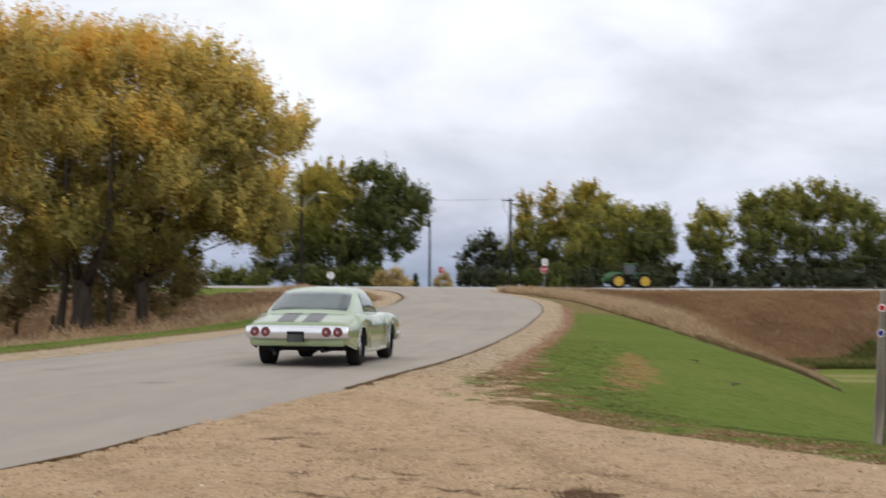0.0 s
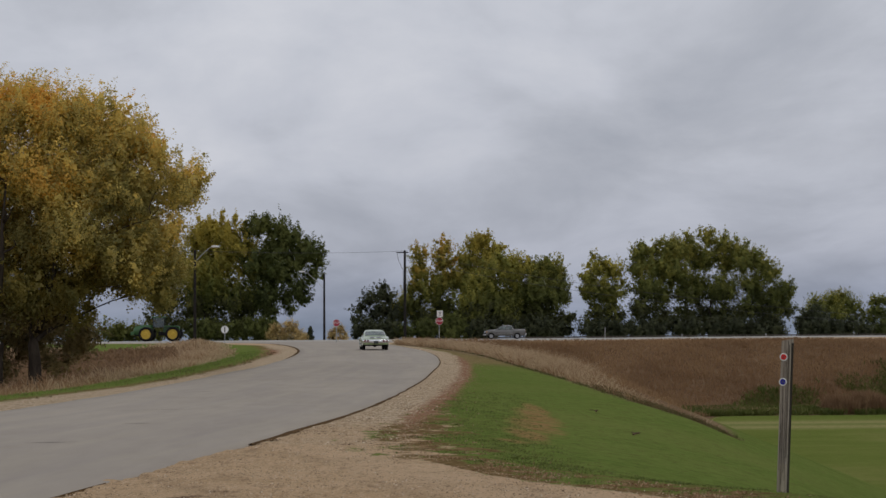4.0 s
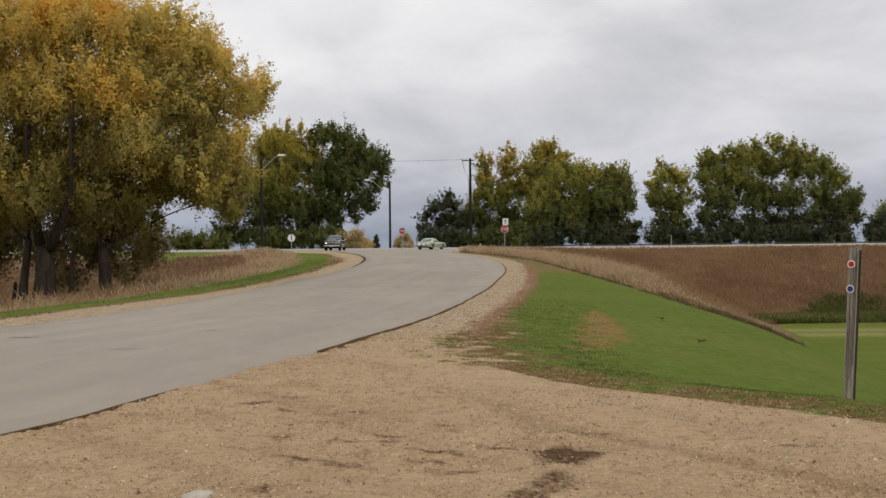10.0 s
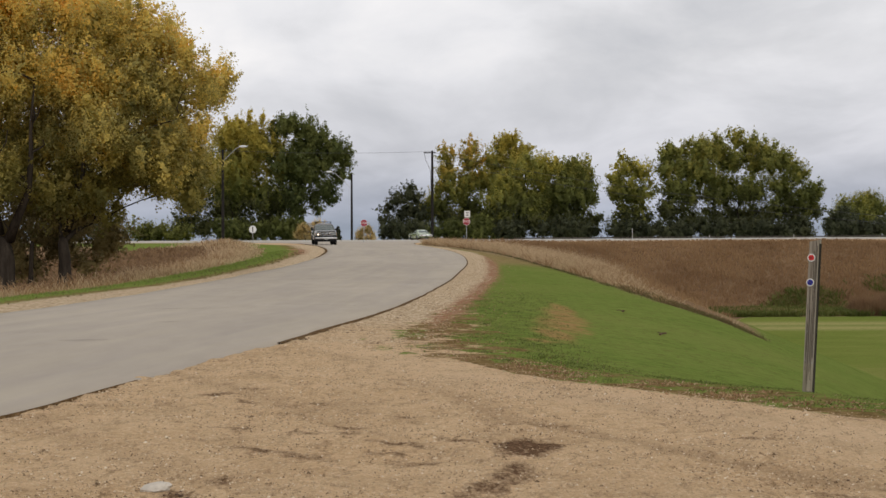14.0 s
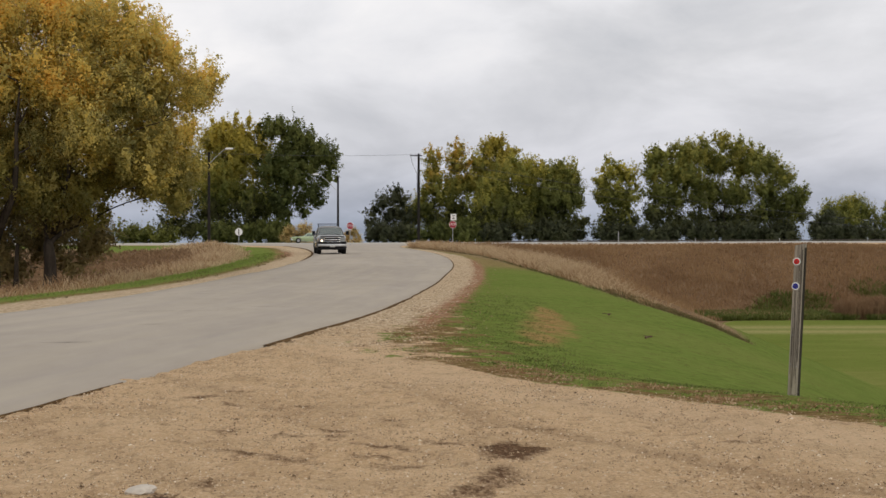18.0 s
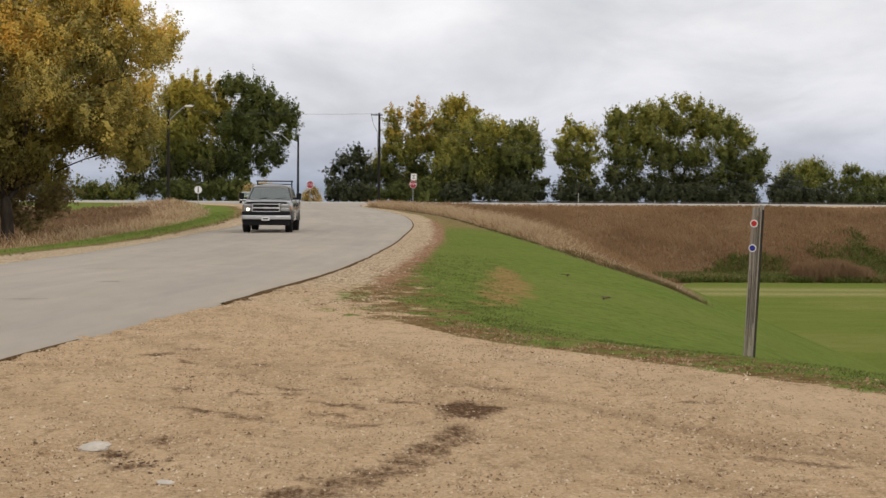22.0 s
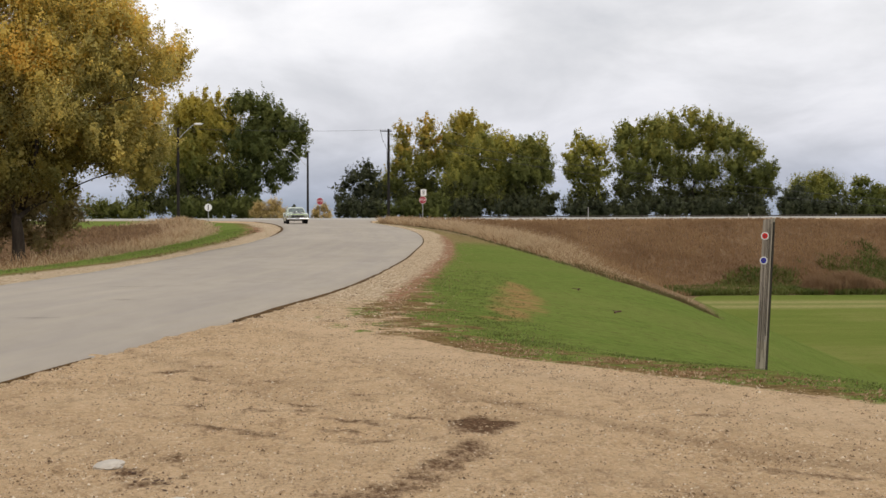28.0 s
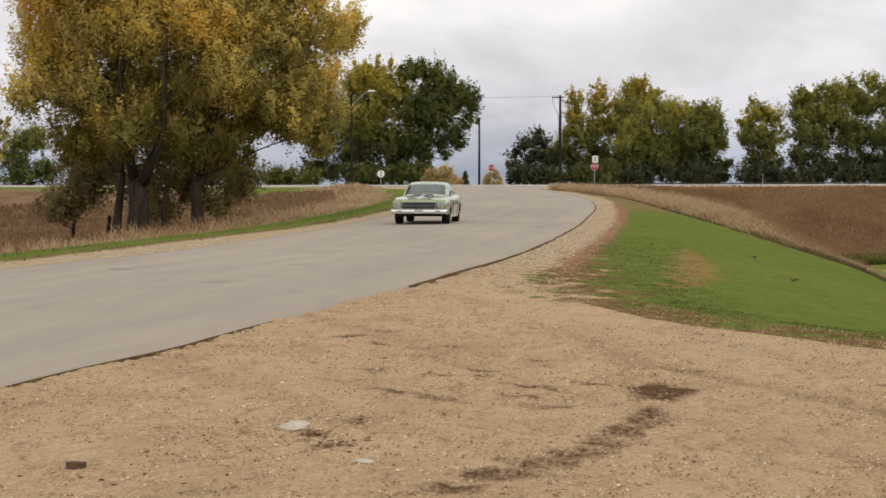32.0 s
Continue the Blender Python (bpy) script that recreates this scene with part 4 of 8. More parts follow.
def leaves(rng, blobs, n, size, cluster, spread, hollow=0.55, rise=0.75, long=2.4, core=2.6):
    """Leaf quads in plumes spread through the given lumps (x, y, z, rx, ry, rz): each plume a shoot that points outwards and up,
    full at its foot and thin at its tip. Gives the corners, a normal for each leaf, the plumes' places and their tones."""
    B = np.array(blobs, float)
    vol = B[:, 3] * B[:, 4] * B[:, 5]
    pick = rng.choice(len(B), max(1, n // cluster), p=vol ** 0.75 / (vol ** 0.75).sum())
    k = len(pick)
    d = rng.normal(0, 1, (k, 3))
    d /= np.linalg.norm(d, axis=1)[:, None]
    r = rng.uniform(hollow ** 3, 1.0, k) ** (1 / 3) * 0.97
    C = B[pick, :3] + d * r[:, None] * B[pick, 3:6]
    u = d * 0.6 + np.array([0, 0, rise]) + rng.normal(0, 0.28, (k, 3))
    u /= np.linalg.norm(u, axis=1)[:, None]
    L = spread * long * rng.uniform(0.55, 1.35, k)
    q = rng.uniform(0, 1, (k, cluster)) ** 0.85
    wide = spread * (0.25 + 0.75 * np.sin(math.pi * np.clip(0.22 + 0.78 * q, 0, 1))) * 0.62
    across = np.clip(rng.normal(0, 0.6, (k, cluster, 3)), -1.3, 1.3) * wide[:, :, None]
    P = (C[:, None, :] + u[:, None, :] * (L[:, None] * (q - 0.3))[:, :, None] + across).reshape(-1, 3)
    m = len(P)
    D = np.repeat(d, cluster, 0)
    nrm = D * 0.8 + np.array([0, 0, 0.5]) + rng.normal(0, 0.55, (m, 3))
    nrm /= np.linalg.norm(nrm, axis=1)[:, None] + 1e-9
    a = np.cross(nrm, rng.normal(0, 1, (m, 3)))
    a /= np.linalg.norm(a, axis=1)[:, None] + 1e-9
    b = np.cross(nrm, a)
    s = size * rng.uniform(0.6, 1.35, m)[:, None]
    # the light falls on a plume as a whole more than on each leaf
    out = across.reshape(-1, 3) / (np.repeat(wide.reshape(-1, 1), 3, 1) + 1e-6)
    N = D * 0.75 + out * 0.55 + nrm * 0.5 + np.array([0, 0, 0.25])
    N /= np.linalg.norm(N, axis=1)[:, None] + 1e-9
    b = b * np.where(np.sum(nrm * N, 1) < 0, -1, 1)[:, None]
    V = np.stack([P - a * s * 0.5, P - b * s * 0.40, P + a * s * 0.5, P + b * s * 0.40], 1)
    tone = np.repeat(rng.uniform(-0.5, 0.5, k), cluster)
    # the inner foliage of each lump is closed
    inner = rng.uniform(0, 1, m) < 0.14
    own = np.repeat(pick, cluster)[inner]
    back = B[own, :3] + (P[inner] - B[own, :3]) * rng.uniform(0.35, 0.8, int(inner.sum()))[:, None]
    V[inner] = back[:, None, :] + (V[inner] - P[inner][:, None, :]) * core
    return V, N, C, tone


def crown_mesh(name, V, N, tone, leaf, top):
    """One crown of loose leaves, with their normals and the tone of their plumes."""
    ob = tri_sheet(name, V, len(V), leaf)
    ob.data.normals_split_custom_set_from_vertices(np.repeat(N, 4, 0).astype(np.float32).tolist())
    at = ob.data.attributes.new("spray", "FLOAT", "POINT")
    at.data.foreach_set("value", np.repeat(tone, 4).astype(np.float32))
    ob.parent = top
    return ob


def tree(name, label, x, y, stems, blobs, leaf, n, size, seed, limb_r=0.12, group="", cluster=26, spread=None, category="tree", hollow=0.5, twigs=3, z=None, boughs=(), olive=None, rise=0.75, long=2.4):
    """stems: (dx, dy, radius, height of the first fork); blobs: lumps of crown (dx, dy, z, rx, ry, rz) over the base."""
    rng = np.random.RandomState(seed)
    zz = float(ground_z(x, y)) - 0.15 if z is None else z
    top = empty(name, label, category, pose(x, y, zz), group)
    stem_bm = [nb() for _ in stems]
    nodes = []
    for i, (dx, dy, r, h) in enumerate(stems):
        bm = stem_bm[i]
        lean = rng.normal(0, 0.03, 2)
        base = (dx, dy, 0)
        head = (dx + lean[0] * h * 3, dy + lean[1] * h * 3, h)
        path = limb_path(rng, base, head, 0.02, 5, 0)
        # the root flare
        rings_r = [r * 1.55, r * 1.15] + [r * (1 - 0.25 * k / 4) for k in range(4)]
        rings = []
        for p, rr in zip(path, rings_r):
            rings.append([(p[0] + math.cos(a) * rr * (1 + 0.1 * math.sin(3 * a + seed)), p[1] + math.sin(a) * rr, p[2]) for a in (2 * math.pi * k / 10 for k in range(10))])
        for q in (0.6, 0.2):
            rings.append([(head[0] + math.cos(a) * r * q, head[1] + math.sin(a) * r * q, h + r * (1.3 - q)) for a in (2 * math.pi * k / 10 for k in range(10))])
        loft(bm, rings)
        for k in range(2, len(path)):
            nodes.append((np.array(path[k], float), r * (1 - 0.25 * k / 5), i))
    # each limb grows out of the nearest one below it
    big = [b for b in blobs if b[3] >= 0.55]
    mid = np.mean([n[0] for n in nodes], 0)
    for b in sorted(big, key=lambda b: np.linalg.norm(np.array(b[:3]) - mid)):
        c = np.array(b[:3])
        best = min(nodes, key=lambda n: np.linalg.norm(c - n[0]) + 1.2 * max(0.0, n[0][2] - c[2] + 0.4) + 0.02 / n[1])
        lr = min(best[1] * 0.62, limb_r * (0.55 + 0.5 * min(1.5, b[3] / 2.2)))
        bm = stem_bm[best[2]]
        lp = limb_path(rng, best[0], c, 0.07, 6, 0.14)
        tube(bm, lp, lr, lr * 0.42, 6)
        nodes += [(np.array(lp[k]), lr * (1 - 0.58 * k / 6), best[2]) for k in (3, 4, 5, 6)]
        for _ in range(twigs):
            e = c + rng.normal(0, 0.42, 3) * np.array(b[3:6])
            tube(bm, limb_path(rng, lp[rng.randint(3, 7)], e, 0.08, 3, 0.05), lr * 0.3, lr * 0.07, 5)
    # bare boughs that stand clear at the side of the crown: radius and way
    bm = stem_bm[0]
    for r, way in boughs:
        tube(bm, [(p[0] + rng.normal(0, 0.04), p[1], p[2]) for p in way], r, r * 0.14, 7)
        for _ in range(7):
            k = rng.randint(1, len(way))
            q = rng.uniform(0, 1)
            s = np.array(way[k - 1]) * (1 - q) + np.array(way[k]) * q
            e = s + np.array([rng.normal(0, 0.7), rng.uniform(-0.6, 0.2), rng.uniform(0.3, 1.3)])
            tube(bm, limb_path(rng, s, e, 0.1, 4, 0.05), r * 0.28, r * 0.08, 5)
    for bm in stem_bm:
        part("trunk", bm, M_BARK, top, "", True)
    V, N, C, tone = leaves(rng, blobs, n, size, cluster, spread or size * 2.2, hollow, rise, long)
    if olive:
        # lower plumes take a second leaf colour; across the highway it paints crown shade
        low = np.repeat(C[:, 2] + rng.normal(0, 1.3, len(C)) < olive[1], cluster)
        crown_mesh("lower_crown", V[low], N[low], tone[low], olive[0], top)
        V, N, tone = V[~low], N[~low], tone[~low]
    crown_mesh("crown", V, N, tone, leaf, top)
    return top


def sprigs(rng, lumps_, n):
    """Small tufts that stand out from the larger lumps of a crown."""
    out = []
    for x, y, z, rx, ry, rz in lumps_:
        for _ in range(n):
            d = rng.normal(0, 1, 3)
            d[2] = abs(d[2]) * 0.9 - 0.1
            d /= np.linalg.norm(d)
            k = rng.uniform(0.12, 0.24)
            up = k * rng.uniform(1.4, 2.6)
            out.append((x + d[0] * rx, y + d[1] * ry, z + d[2] * rz + up * rz * 0.5, rx * k, ry * k, rz * up))
    return out


def lumps(rng, w, h, low, depth, n):
    """Lumps for a crown w wide and h high above the ground, bare up to low."""
    out = []
    for _ in range(n):
        a = rng.uniform(0, 2 * math.pi)
        q = rng.uniform(0.0, 1.0)
        zc = low + (h - low) * (0.05 + 0.84 * q)
        span = math.sin(math.pi * (0.24 + 0.66 * q)) ** 0.6
        r = rng.uniform(0.13, 0.22) * w
        rad = max(0.0, w / 2 * span - r * 0.8) * math.sqrt(rng.uniform(0.25, 1.0))
        out.append((math.cos(a) * rad, math.sin(a) * rad * depth, zc, r, r * depth, r * rng.uniform(0.65, 0.95)))
    out.append((rng.normal(0, 0.05) * w, 0, h - 0.13 * h, 0.15 * w, 0.15 * w, 0.14 * h))
    return out


def build_trees():
    # the big golden trees beyond the far verge
    D = 68.0
    main = [(-19.3, 8.9, 1.8), (-17.5, 9.9, 1.7), (-15.7, 10.0, 1.6), (-20.0, 6.6, 1.6), (-18.0, 7.4, 2.0), (-15.9, 7.5, 2.1), (-20.1, 4.7, 0.95), (-18.3, 4.8, 1.7), (-16.2, 4.9, 1.8), (-19.9, 2.9, 0.7), (-18.4, 2.8, 1.2), (-16.3, 3.2, 1.1), (-18.6, 10.3, 1.0), (-16.6, 10.8, 0.8)]
    side = [(-13.6, 9.7, 1.6), (-11.8, 9.2, 1.5), (-10.4, 8.8, 1.3), (-13.7, 7.2, 2.1), (-11.5, 6.9, 1.8), (-9.8, 6.9, 1.4), (-8.5, 6.8, 0.95), (-14.1, 4.7, 1.8), (-12.2, 5.0, 1.4), (-10.5, 5.2, 1.2), (-9.3, 5.0, 1.1), (-8.9, 3.8, 0.85), (-13.2, 2.7, 1.1), (-14.5, 2.5, 1.1), (-9.3, 2.9, 0.6), (-9.1, 8.2, 0.7), (-8.0, 7.2, 0.6), (-14.4, 10.6, 0.8), (-12.4, 10.4, 0.7), (-10.6, 9.9, 0.6), (-9.9, 4.35, 1.0), (-11.6, 4.4, 0.95), (-12.0, 3.4, 0.85), (-10.8, 4.0, 0.75), (-9.2, 3.3, 0.5), (-10.4, 3.7, 0.6), (-11.3, 3.7, 0.6), (-9.6, 3.6, 0.55), (-12.5, 2.8, 0.8), (-11.5, 3.3, 0.75), (-10.6, 3.3, 0.75), (-9.7, 3.1, 0.7), (-8.9, 2.4, 0.5), (-12.5, 1.9, 0.6), (-9.0, 3.6, 0.7)]
    rng = np.random.RandomState(11)
    gz = float(ground_z(-16, D)) - 0.15

    def around(items, x0):
        out = [(x - x0, rng.uniform(-1, 1) * 2.2, z - gz, r * 0.98, r * 1.2, r * 0.9) for x, z, r in items]
        return out + sprigs(rng, out, 3)

    def bough(x0, y0, dy, *pts):
        """A limb that comes dy metres forward of its trunk on its way, through places (x, height) at the trunk's distance."""
        n = len(pts) - 1
        out = []
        for k, (x, z) in enumerate(pts):
            y = y0 - dy * math.sin(0.5 * math.pi * k / n)
            out.append((x * y / y0 - x0, y - y0, 1.6 + (z - 1.6) * y / y0 - gz))
        return out

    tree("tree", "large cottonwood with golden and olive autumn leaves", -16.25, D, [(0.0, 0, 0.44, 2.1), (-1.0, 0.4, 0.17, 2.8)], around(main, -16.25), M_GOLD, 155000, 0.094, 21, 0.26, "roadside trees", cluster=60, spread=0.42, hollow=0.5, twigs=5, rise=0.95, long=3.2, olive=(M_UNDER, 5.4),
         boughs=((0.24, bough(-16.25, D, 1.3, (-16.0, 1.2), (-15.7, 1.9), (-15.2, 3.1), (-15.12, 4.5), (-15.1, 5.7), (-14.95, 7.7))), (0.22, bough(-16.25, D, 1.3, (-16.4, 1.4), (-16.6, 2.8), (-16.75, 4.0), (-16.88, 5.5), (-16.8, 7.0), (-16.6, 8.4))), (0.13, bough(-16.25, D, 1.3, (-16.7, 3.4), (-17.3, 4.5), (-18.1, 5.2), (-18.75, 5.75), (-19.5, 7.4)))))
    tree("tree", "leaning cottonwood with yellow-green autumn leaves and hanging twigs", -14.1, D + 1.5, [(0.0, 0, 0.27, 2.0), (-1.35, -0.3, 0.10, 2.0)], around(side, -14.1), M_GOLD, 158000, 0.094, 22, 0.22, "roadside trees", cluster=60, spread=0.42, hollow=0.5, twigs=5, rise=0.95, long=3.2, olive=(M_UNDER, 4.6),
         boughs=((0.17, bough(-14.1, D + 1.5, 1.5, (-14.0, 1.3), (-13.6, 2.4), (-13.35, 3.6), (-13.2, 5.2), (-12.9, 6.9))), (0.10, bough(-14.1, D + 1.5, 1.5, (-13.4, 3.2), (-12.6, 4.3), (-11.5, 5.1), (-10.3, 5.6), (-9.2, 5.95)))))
    under = [(-17.2, 1.5, 1.2), (-19.4, 1.4, 1.3), (-15.0, 1.5, 1.2), (-12.9, 1.4, 1.0), (-14.0, 2.6, 1.2), (-16.4, 3.0, 1.3), (-18.6, 3.0, 1.3), (-13.6, 0.4, 0.8), (-16.0, 0.3, 0.9), (-20.5, 0.4, 1.0)]
    tree("tree", "dark scrubby saplings under the cottonwoods", -18.5, D + 4, [(0, 0, 0.10, 1.2), (1.5, 0, 0.08, 1.2), (-1.6, 0.4, 0.08, 1.2)], around(under, -18.5), M_BROWNLEAF, 34000, 0.10, 23, 0.05, "roadside trees", spread=0.4)
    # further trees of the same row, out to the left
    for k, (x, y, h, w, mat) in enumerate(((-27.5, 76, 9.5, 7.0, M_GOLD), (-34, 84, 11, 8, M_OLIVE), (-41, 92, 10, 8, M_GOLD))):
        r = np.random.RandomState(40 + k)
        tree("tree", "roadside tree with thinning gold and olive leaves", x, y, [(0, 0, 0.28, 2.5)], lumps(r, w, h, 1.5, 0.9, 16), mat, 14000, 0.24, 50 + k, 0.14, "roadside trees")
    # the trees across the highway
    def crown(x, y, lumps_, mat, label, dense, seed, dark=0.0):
        """A tree across the highway from its lumps of crown (offset, height, radius), with leaves coloured darker for
        shade up to the height dark.
        """
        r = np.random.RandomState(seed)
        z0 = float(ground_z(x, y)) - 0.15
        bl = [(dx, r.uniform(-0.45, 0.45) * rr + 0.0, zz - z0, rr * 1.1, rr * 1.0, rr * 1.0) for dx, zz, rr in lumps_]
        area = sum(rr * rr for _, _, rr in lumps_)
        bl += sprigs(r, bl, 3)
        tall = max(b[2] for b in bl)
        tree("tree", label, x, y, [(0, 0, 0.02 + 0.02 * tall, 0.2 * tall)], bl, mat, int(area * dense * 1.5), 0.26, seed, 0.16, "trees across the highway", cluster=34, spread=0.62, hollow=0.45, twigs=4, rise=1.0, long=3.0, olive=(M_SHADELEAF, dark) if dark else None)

    crown(-27.2, 264, [(0.8, 16.5, 2.2), (-1.3, 15.0, 2.4), (3.4, 15.8, 2.2), (5.6, 14.0, 2.4), (1.9, 11.8, 3.6), (8.1, 11.0, 2.7), (-2.8, 10.3, 3.3), (-6.4, 6.0, 2.7), (-1.0, 5.6, 3.8), (4.5, 6.0, 3.8), (8.3, 6.0, 2.4), (-8.2, 2.0, 2.0), (-4.6, 1.6, 2.0), (1.9, 1.4, 2.0), (5.6, 2.0, 2.2), (0.1, 8.9, 3.3)], M_YELLOWGREEN, "broad tree turning yellow, its lower crown coloured as in shade, across the highway", 430, 501, 6.5)
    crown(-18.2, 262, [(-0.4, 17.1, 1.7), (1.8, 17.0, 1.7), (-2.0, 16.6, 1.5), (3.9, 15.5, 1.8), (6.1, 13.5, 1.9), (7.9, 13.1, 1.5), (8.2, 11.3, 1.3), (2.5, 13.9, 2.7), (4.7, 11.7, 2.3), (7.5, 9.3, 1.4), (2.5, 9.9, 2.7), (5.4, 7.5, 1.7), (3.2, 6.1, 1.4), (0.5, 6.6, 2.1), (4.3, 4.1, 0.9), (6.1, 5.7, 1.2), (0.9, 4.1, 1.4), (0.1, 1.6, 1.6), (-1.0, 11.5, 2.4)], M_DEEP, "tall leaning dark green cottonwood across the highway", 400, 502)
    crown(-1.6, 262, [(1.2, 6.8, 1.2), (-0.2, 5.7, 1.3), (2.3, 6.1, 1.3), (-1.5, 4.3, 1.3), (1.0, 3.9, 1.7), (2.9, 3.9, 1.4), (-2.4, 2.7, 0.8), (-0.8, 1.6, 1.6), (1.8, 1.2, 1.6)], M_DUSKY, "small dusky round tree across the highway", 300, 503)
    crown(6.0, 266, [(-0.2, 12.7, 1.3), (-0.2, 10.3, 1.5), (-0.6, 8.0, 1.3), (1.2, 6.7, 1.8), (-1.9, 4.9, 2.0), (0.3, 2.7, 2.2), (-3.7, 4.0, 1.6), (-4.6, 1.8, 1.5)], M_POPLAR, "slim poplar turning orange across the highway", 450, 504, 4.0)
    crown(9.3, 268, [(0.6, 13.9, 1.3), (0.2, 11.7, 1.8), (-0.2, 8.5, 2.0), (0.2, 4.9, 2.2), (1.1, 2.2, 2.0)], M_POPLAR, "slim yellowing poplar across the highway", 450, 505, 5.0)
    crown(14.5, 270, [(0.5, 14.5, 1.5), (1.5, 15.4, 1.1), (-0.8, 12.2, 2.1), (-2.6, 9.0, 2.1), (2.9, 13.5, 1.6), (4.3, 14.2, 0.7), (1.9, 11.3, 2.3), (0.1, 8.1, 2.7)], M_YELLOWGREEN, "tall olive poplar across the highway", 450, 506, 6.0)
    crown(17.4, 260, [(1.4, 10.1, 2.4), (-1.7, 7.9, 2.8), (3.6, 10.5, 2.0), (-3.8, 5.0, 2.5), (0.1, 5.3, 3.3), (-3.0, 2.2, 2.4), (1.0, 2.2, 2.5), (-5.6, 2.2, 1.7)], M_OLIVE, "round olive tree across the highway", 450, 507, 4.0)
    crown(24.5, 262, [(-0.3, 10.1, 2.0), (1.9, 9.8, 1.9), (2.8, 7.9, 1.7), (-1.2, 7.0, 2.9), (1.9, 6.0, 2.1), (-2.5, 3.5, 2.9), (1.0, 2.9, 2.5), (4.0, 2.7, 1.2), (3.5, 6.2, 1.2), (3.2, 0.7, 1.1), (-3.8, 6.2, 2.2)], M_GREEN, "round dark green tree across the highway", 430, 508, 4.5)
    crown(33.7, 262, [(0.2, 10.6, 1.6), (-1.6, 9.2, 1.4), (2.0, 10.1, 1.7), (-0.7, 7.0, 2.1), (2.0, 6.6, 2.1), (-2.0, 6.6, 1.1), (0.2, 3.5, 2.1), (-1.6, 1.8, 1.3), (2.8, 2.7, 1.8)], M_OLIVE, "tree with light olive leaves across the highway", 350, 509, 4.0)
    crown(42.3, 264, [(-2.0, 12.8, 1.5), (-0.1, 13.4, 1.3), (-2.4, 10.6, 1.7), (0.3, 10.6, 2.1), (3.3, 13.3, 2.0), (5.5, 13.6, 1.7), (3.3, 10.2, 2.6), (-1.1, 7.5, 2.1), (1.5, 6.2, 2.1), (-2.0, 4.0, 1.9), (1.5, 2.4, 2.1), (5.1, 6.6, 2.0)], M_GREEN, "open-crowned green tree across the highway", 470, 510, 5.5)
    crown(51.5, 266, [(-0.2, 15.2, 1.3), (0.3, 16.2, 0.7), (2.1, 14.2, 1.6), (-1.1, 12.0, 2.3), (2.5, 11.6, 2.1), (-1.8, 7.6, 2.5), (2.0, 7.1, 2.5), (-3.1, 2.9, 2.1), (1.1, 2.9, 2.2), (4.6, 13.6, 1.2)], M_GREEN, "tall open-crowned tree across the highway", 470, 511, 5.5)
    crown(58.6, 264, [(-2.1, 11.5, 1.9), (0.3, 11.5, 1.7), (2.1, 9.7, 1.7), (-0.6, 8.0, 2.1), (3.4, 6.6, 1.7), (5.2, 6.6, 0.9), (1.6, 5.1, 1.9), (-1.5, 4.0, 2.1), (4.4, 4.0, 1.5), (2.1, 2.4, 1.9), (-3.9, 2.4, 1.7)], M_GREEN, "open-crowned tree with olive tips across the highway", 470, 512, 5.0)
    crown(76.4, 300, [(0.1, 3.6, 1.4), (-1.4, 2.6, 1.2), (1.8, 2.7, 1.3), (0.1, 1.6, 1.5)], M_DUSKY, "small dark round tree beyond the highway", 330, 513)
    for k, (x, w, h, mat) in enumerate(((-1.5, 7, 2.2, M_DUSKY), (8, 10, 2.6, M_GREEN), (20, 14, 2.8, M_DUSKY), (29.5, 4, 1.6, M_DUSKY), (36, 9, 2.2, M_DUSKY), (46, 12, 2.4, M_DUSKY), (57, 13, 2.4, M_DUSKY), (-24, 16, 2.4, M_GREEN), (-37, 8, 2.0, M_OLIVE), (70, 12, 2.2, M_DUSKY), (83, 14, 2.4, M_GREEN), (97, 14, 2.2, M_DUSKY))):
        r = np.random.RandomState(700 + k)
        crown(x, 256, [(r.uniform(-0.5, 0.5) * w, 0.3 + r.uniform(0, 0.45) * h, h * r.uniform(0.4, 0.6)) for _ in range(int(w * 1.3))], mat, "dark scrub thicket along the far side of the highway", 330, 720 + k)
    FAR = [
        (81.0, 310, 9.8, 8.0, 0.2, M_OLIVE, "olive tree beyond the highway"),
        (86.0, 314, 10.6, 8.5, 0.2, M_YELLOWGREEN, "gold and olive tree beyond the highway"),
        (92.0, 310, 9.6, 6.0, 0.2, M_YELLOWGREEN, "yellow-green tree beyond the highway"),
        (99.0, 316, 7.6, 9.0, 0.1, M_OLIVE, "low olive tree beyond the highway"),
        (108.0, 318, 8.0, 9.0, 0.1, M_GREEN, "low green tree beyond the highway"),
        (117.0, 316, 7.6, 10.0, 0.1, M_OLIVE, "low olive tree beyond the highway"),
        (-48.0, 262, 3.6, 10.0, 0.1, M_GREEN, "low green thicket beside the highway"),
        (-55.0, 264, 4.4, 8.0, 0.1, M_OLIVE, "low olive thicket beside the highway"),
        (-70.0, 262, 8.5, 9.0, 0.3, M_OLIVE, "olive tree beside the highway"),
        (-80.0, 264, 10.0, 9.0, 0.3, M_YELLOWGREEN, "yellow-green tree beside the highway"),
    ]
    for k, (x, y, h, w, low, mat, label) in enumerate(FAR):
        r = np.random.RandomState(100 + k)
        n = int(24000 * (w * h) / 110)
        w *= 1.45
        bl = lumps(r, w, h * 0.99, low, 0.8, int(14 + w * h / 8))
        tree("tree", label, x, y, [(0, 0, 0.10 + 0.018 * h, max(1.0, 0.22 * h))], bl, mat, max(1500, n), 0.20, 200 + k, 0.16, "trees across the highway", cluster=26, spread=0.5 if h > 6 else 0.35, hollow=0.45, twigs=3, rise=0.9)
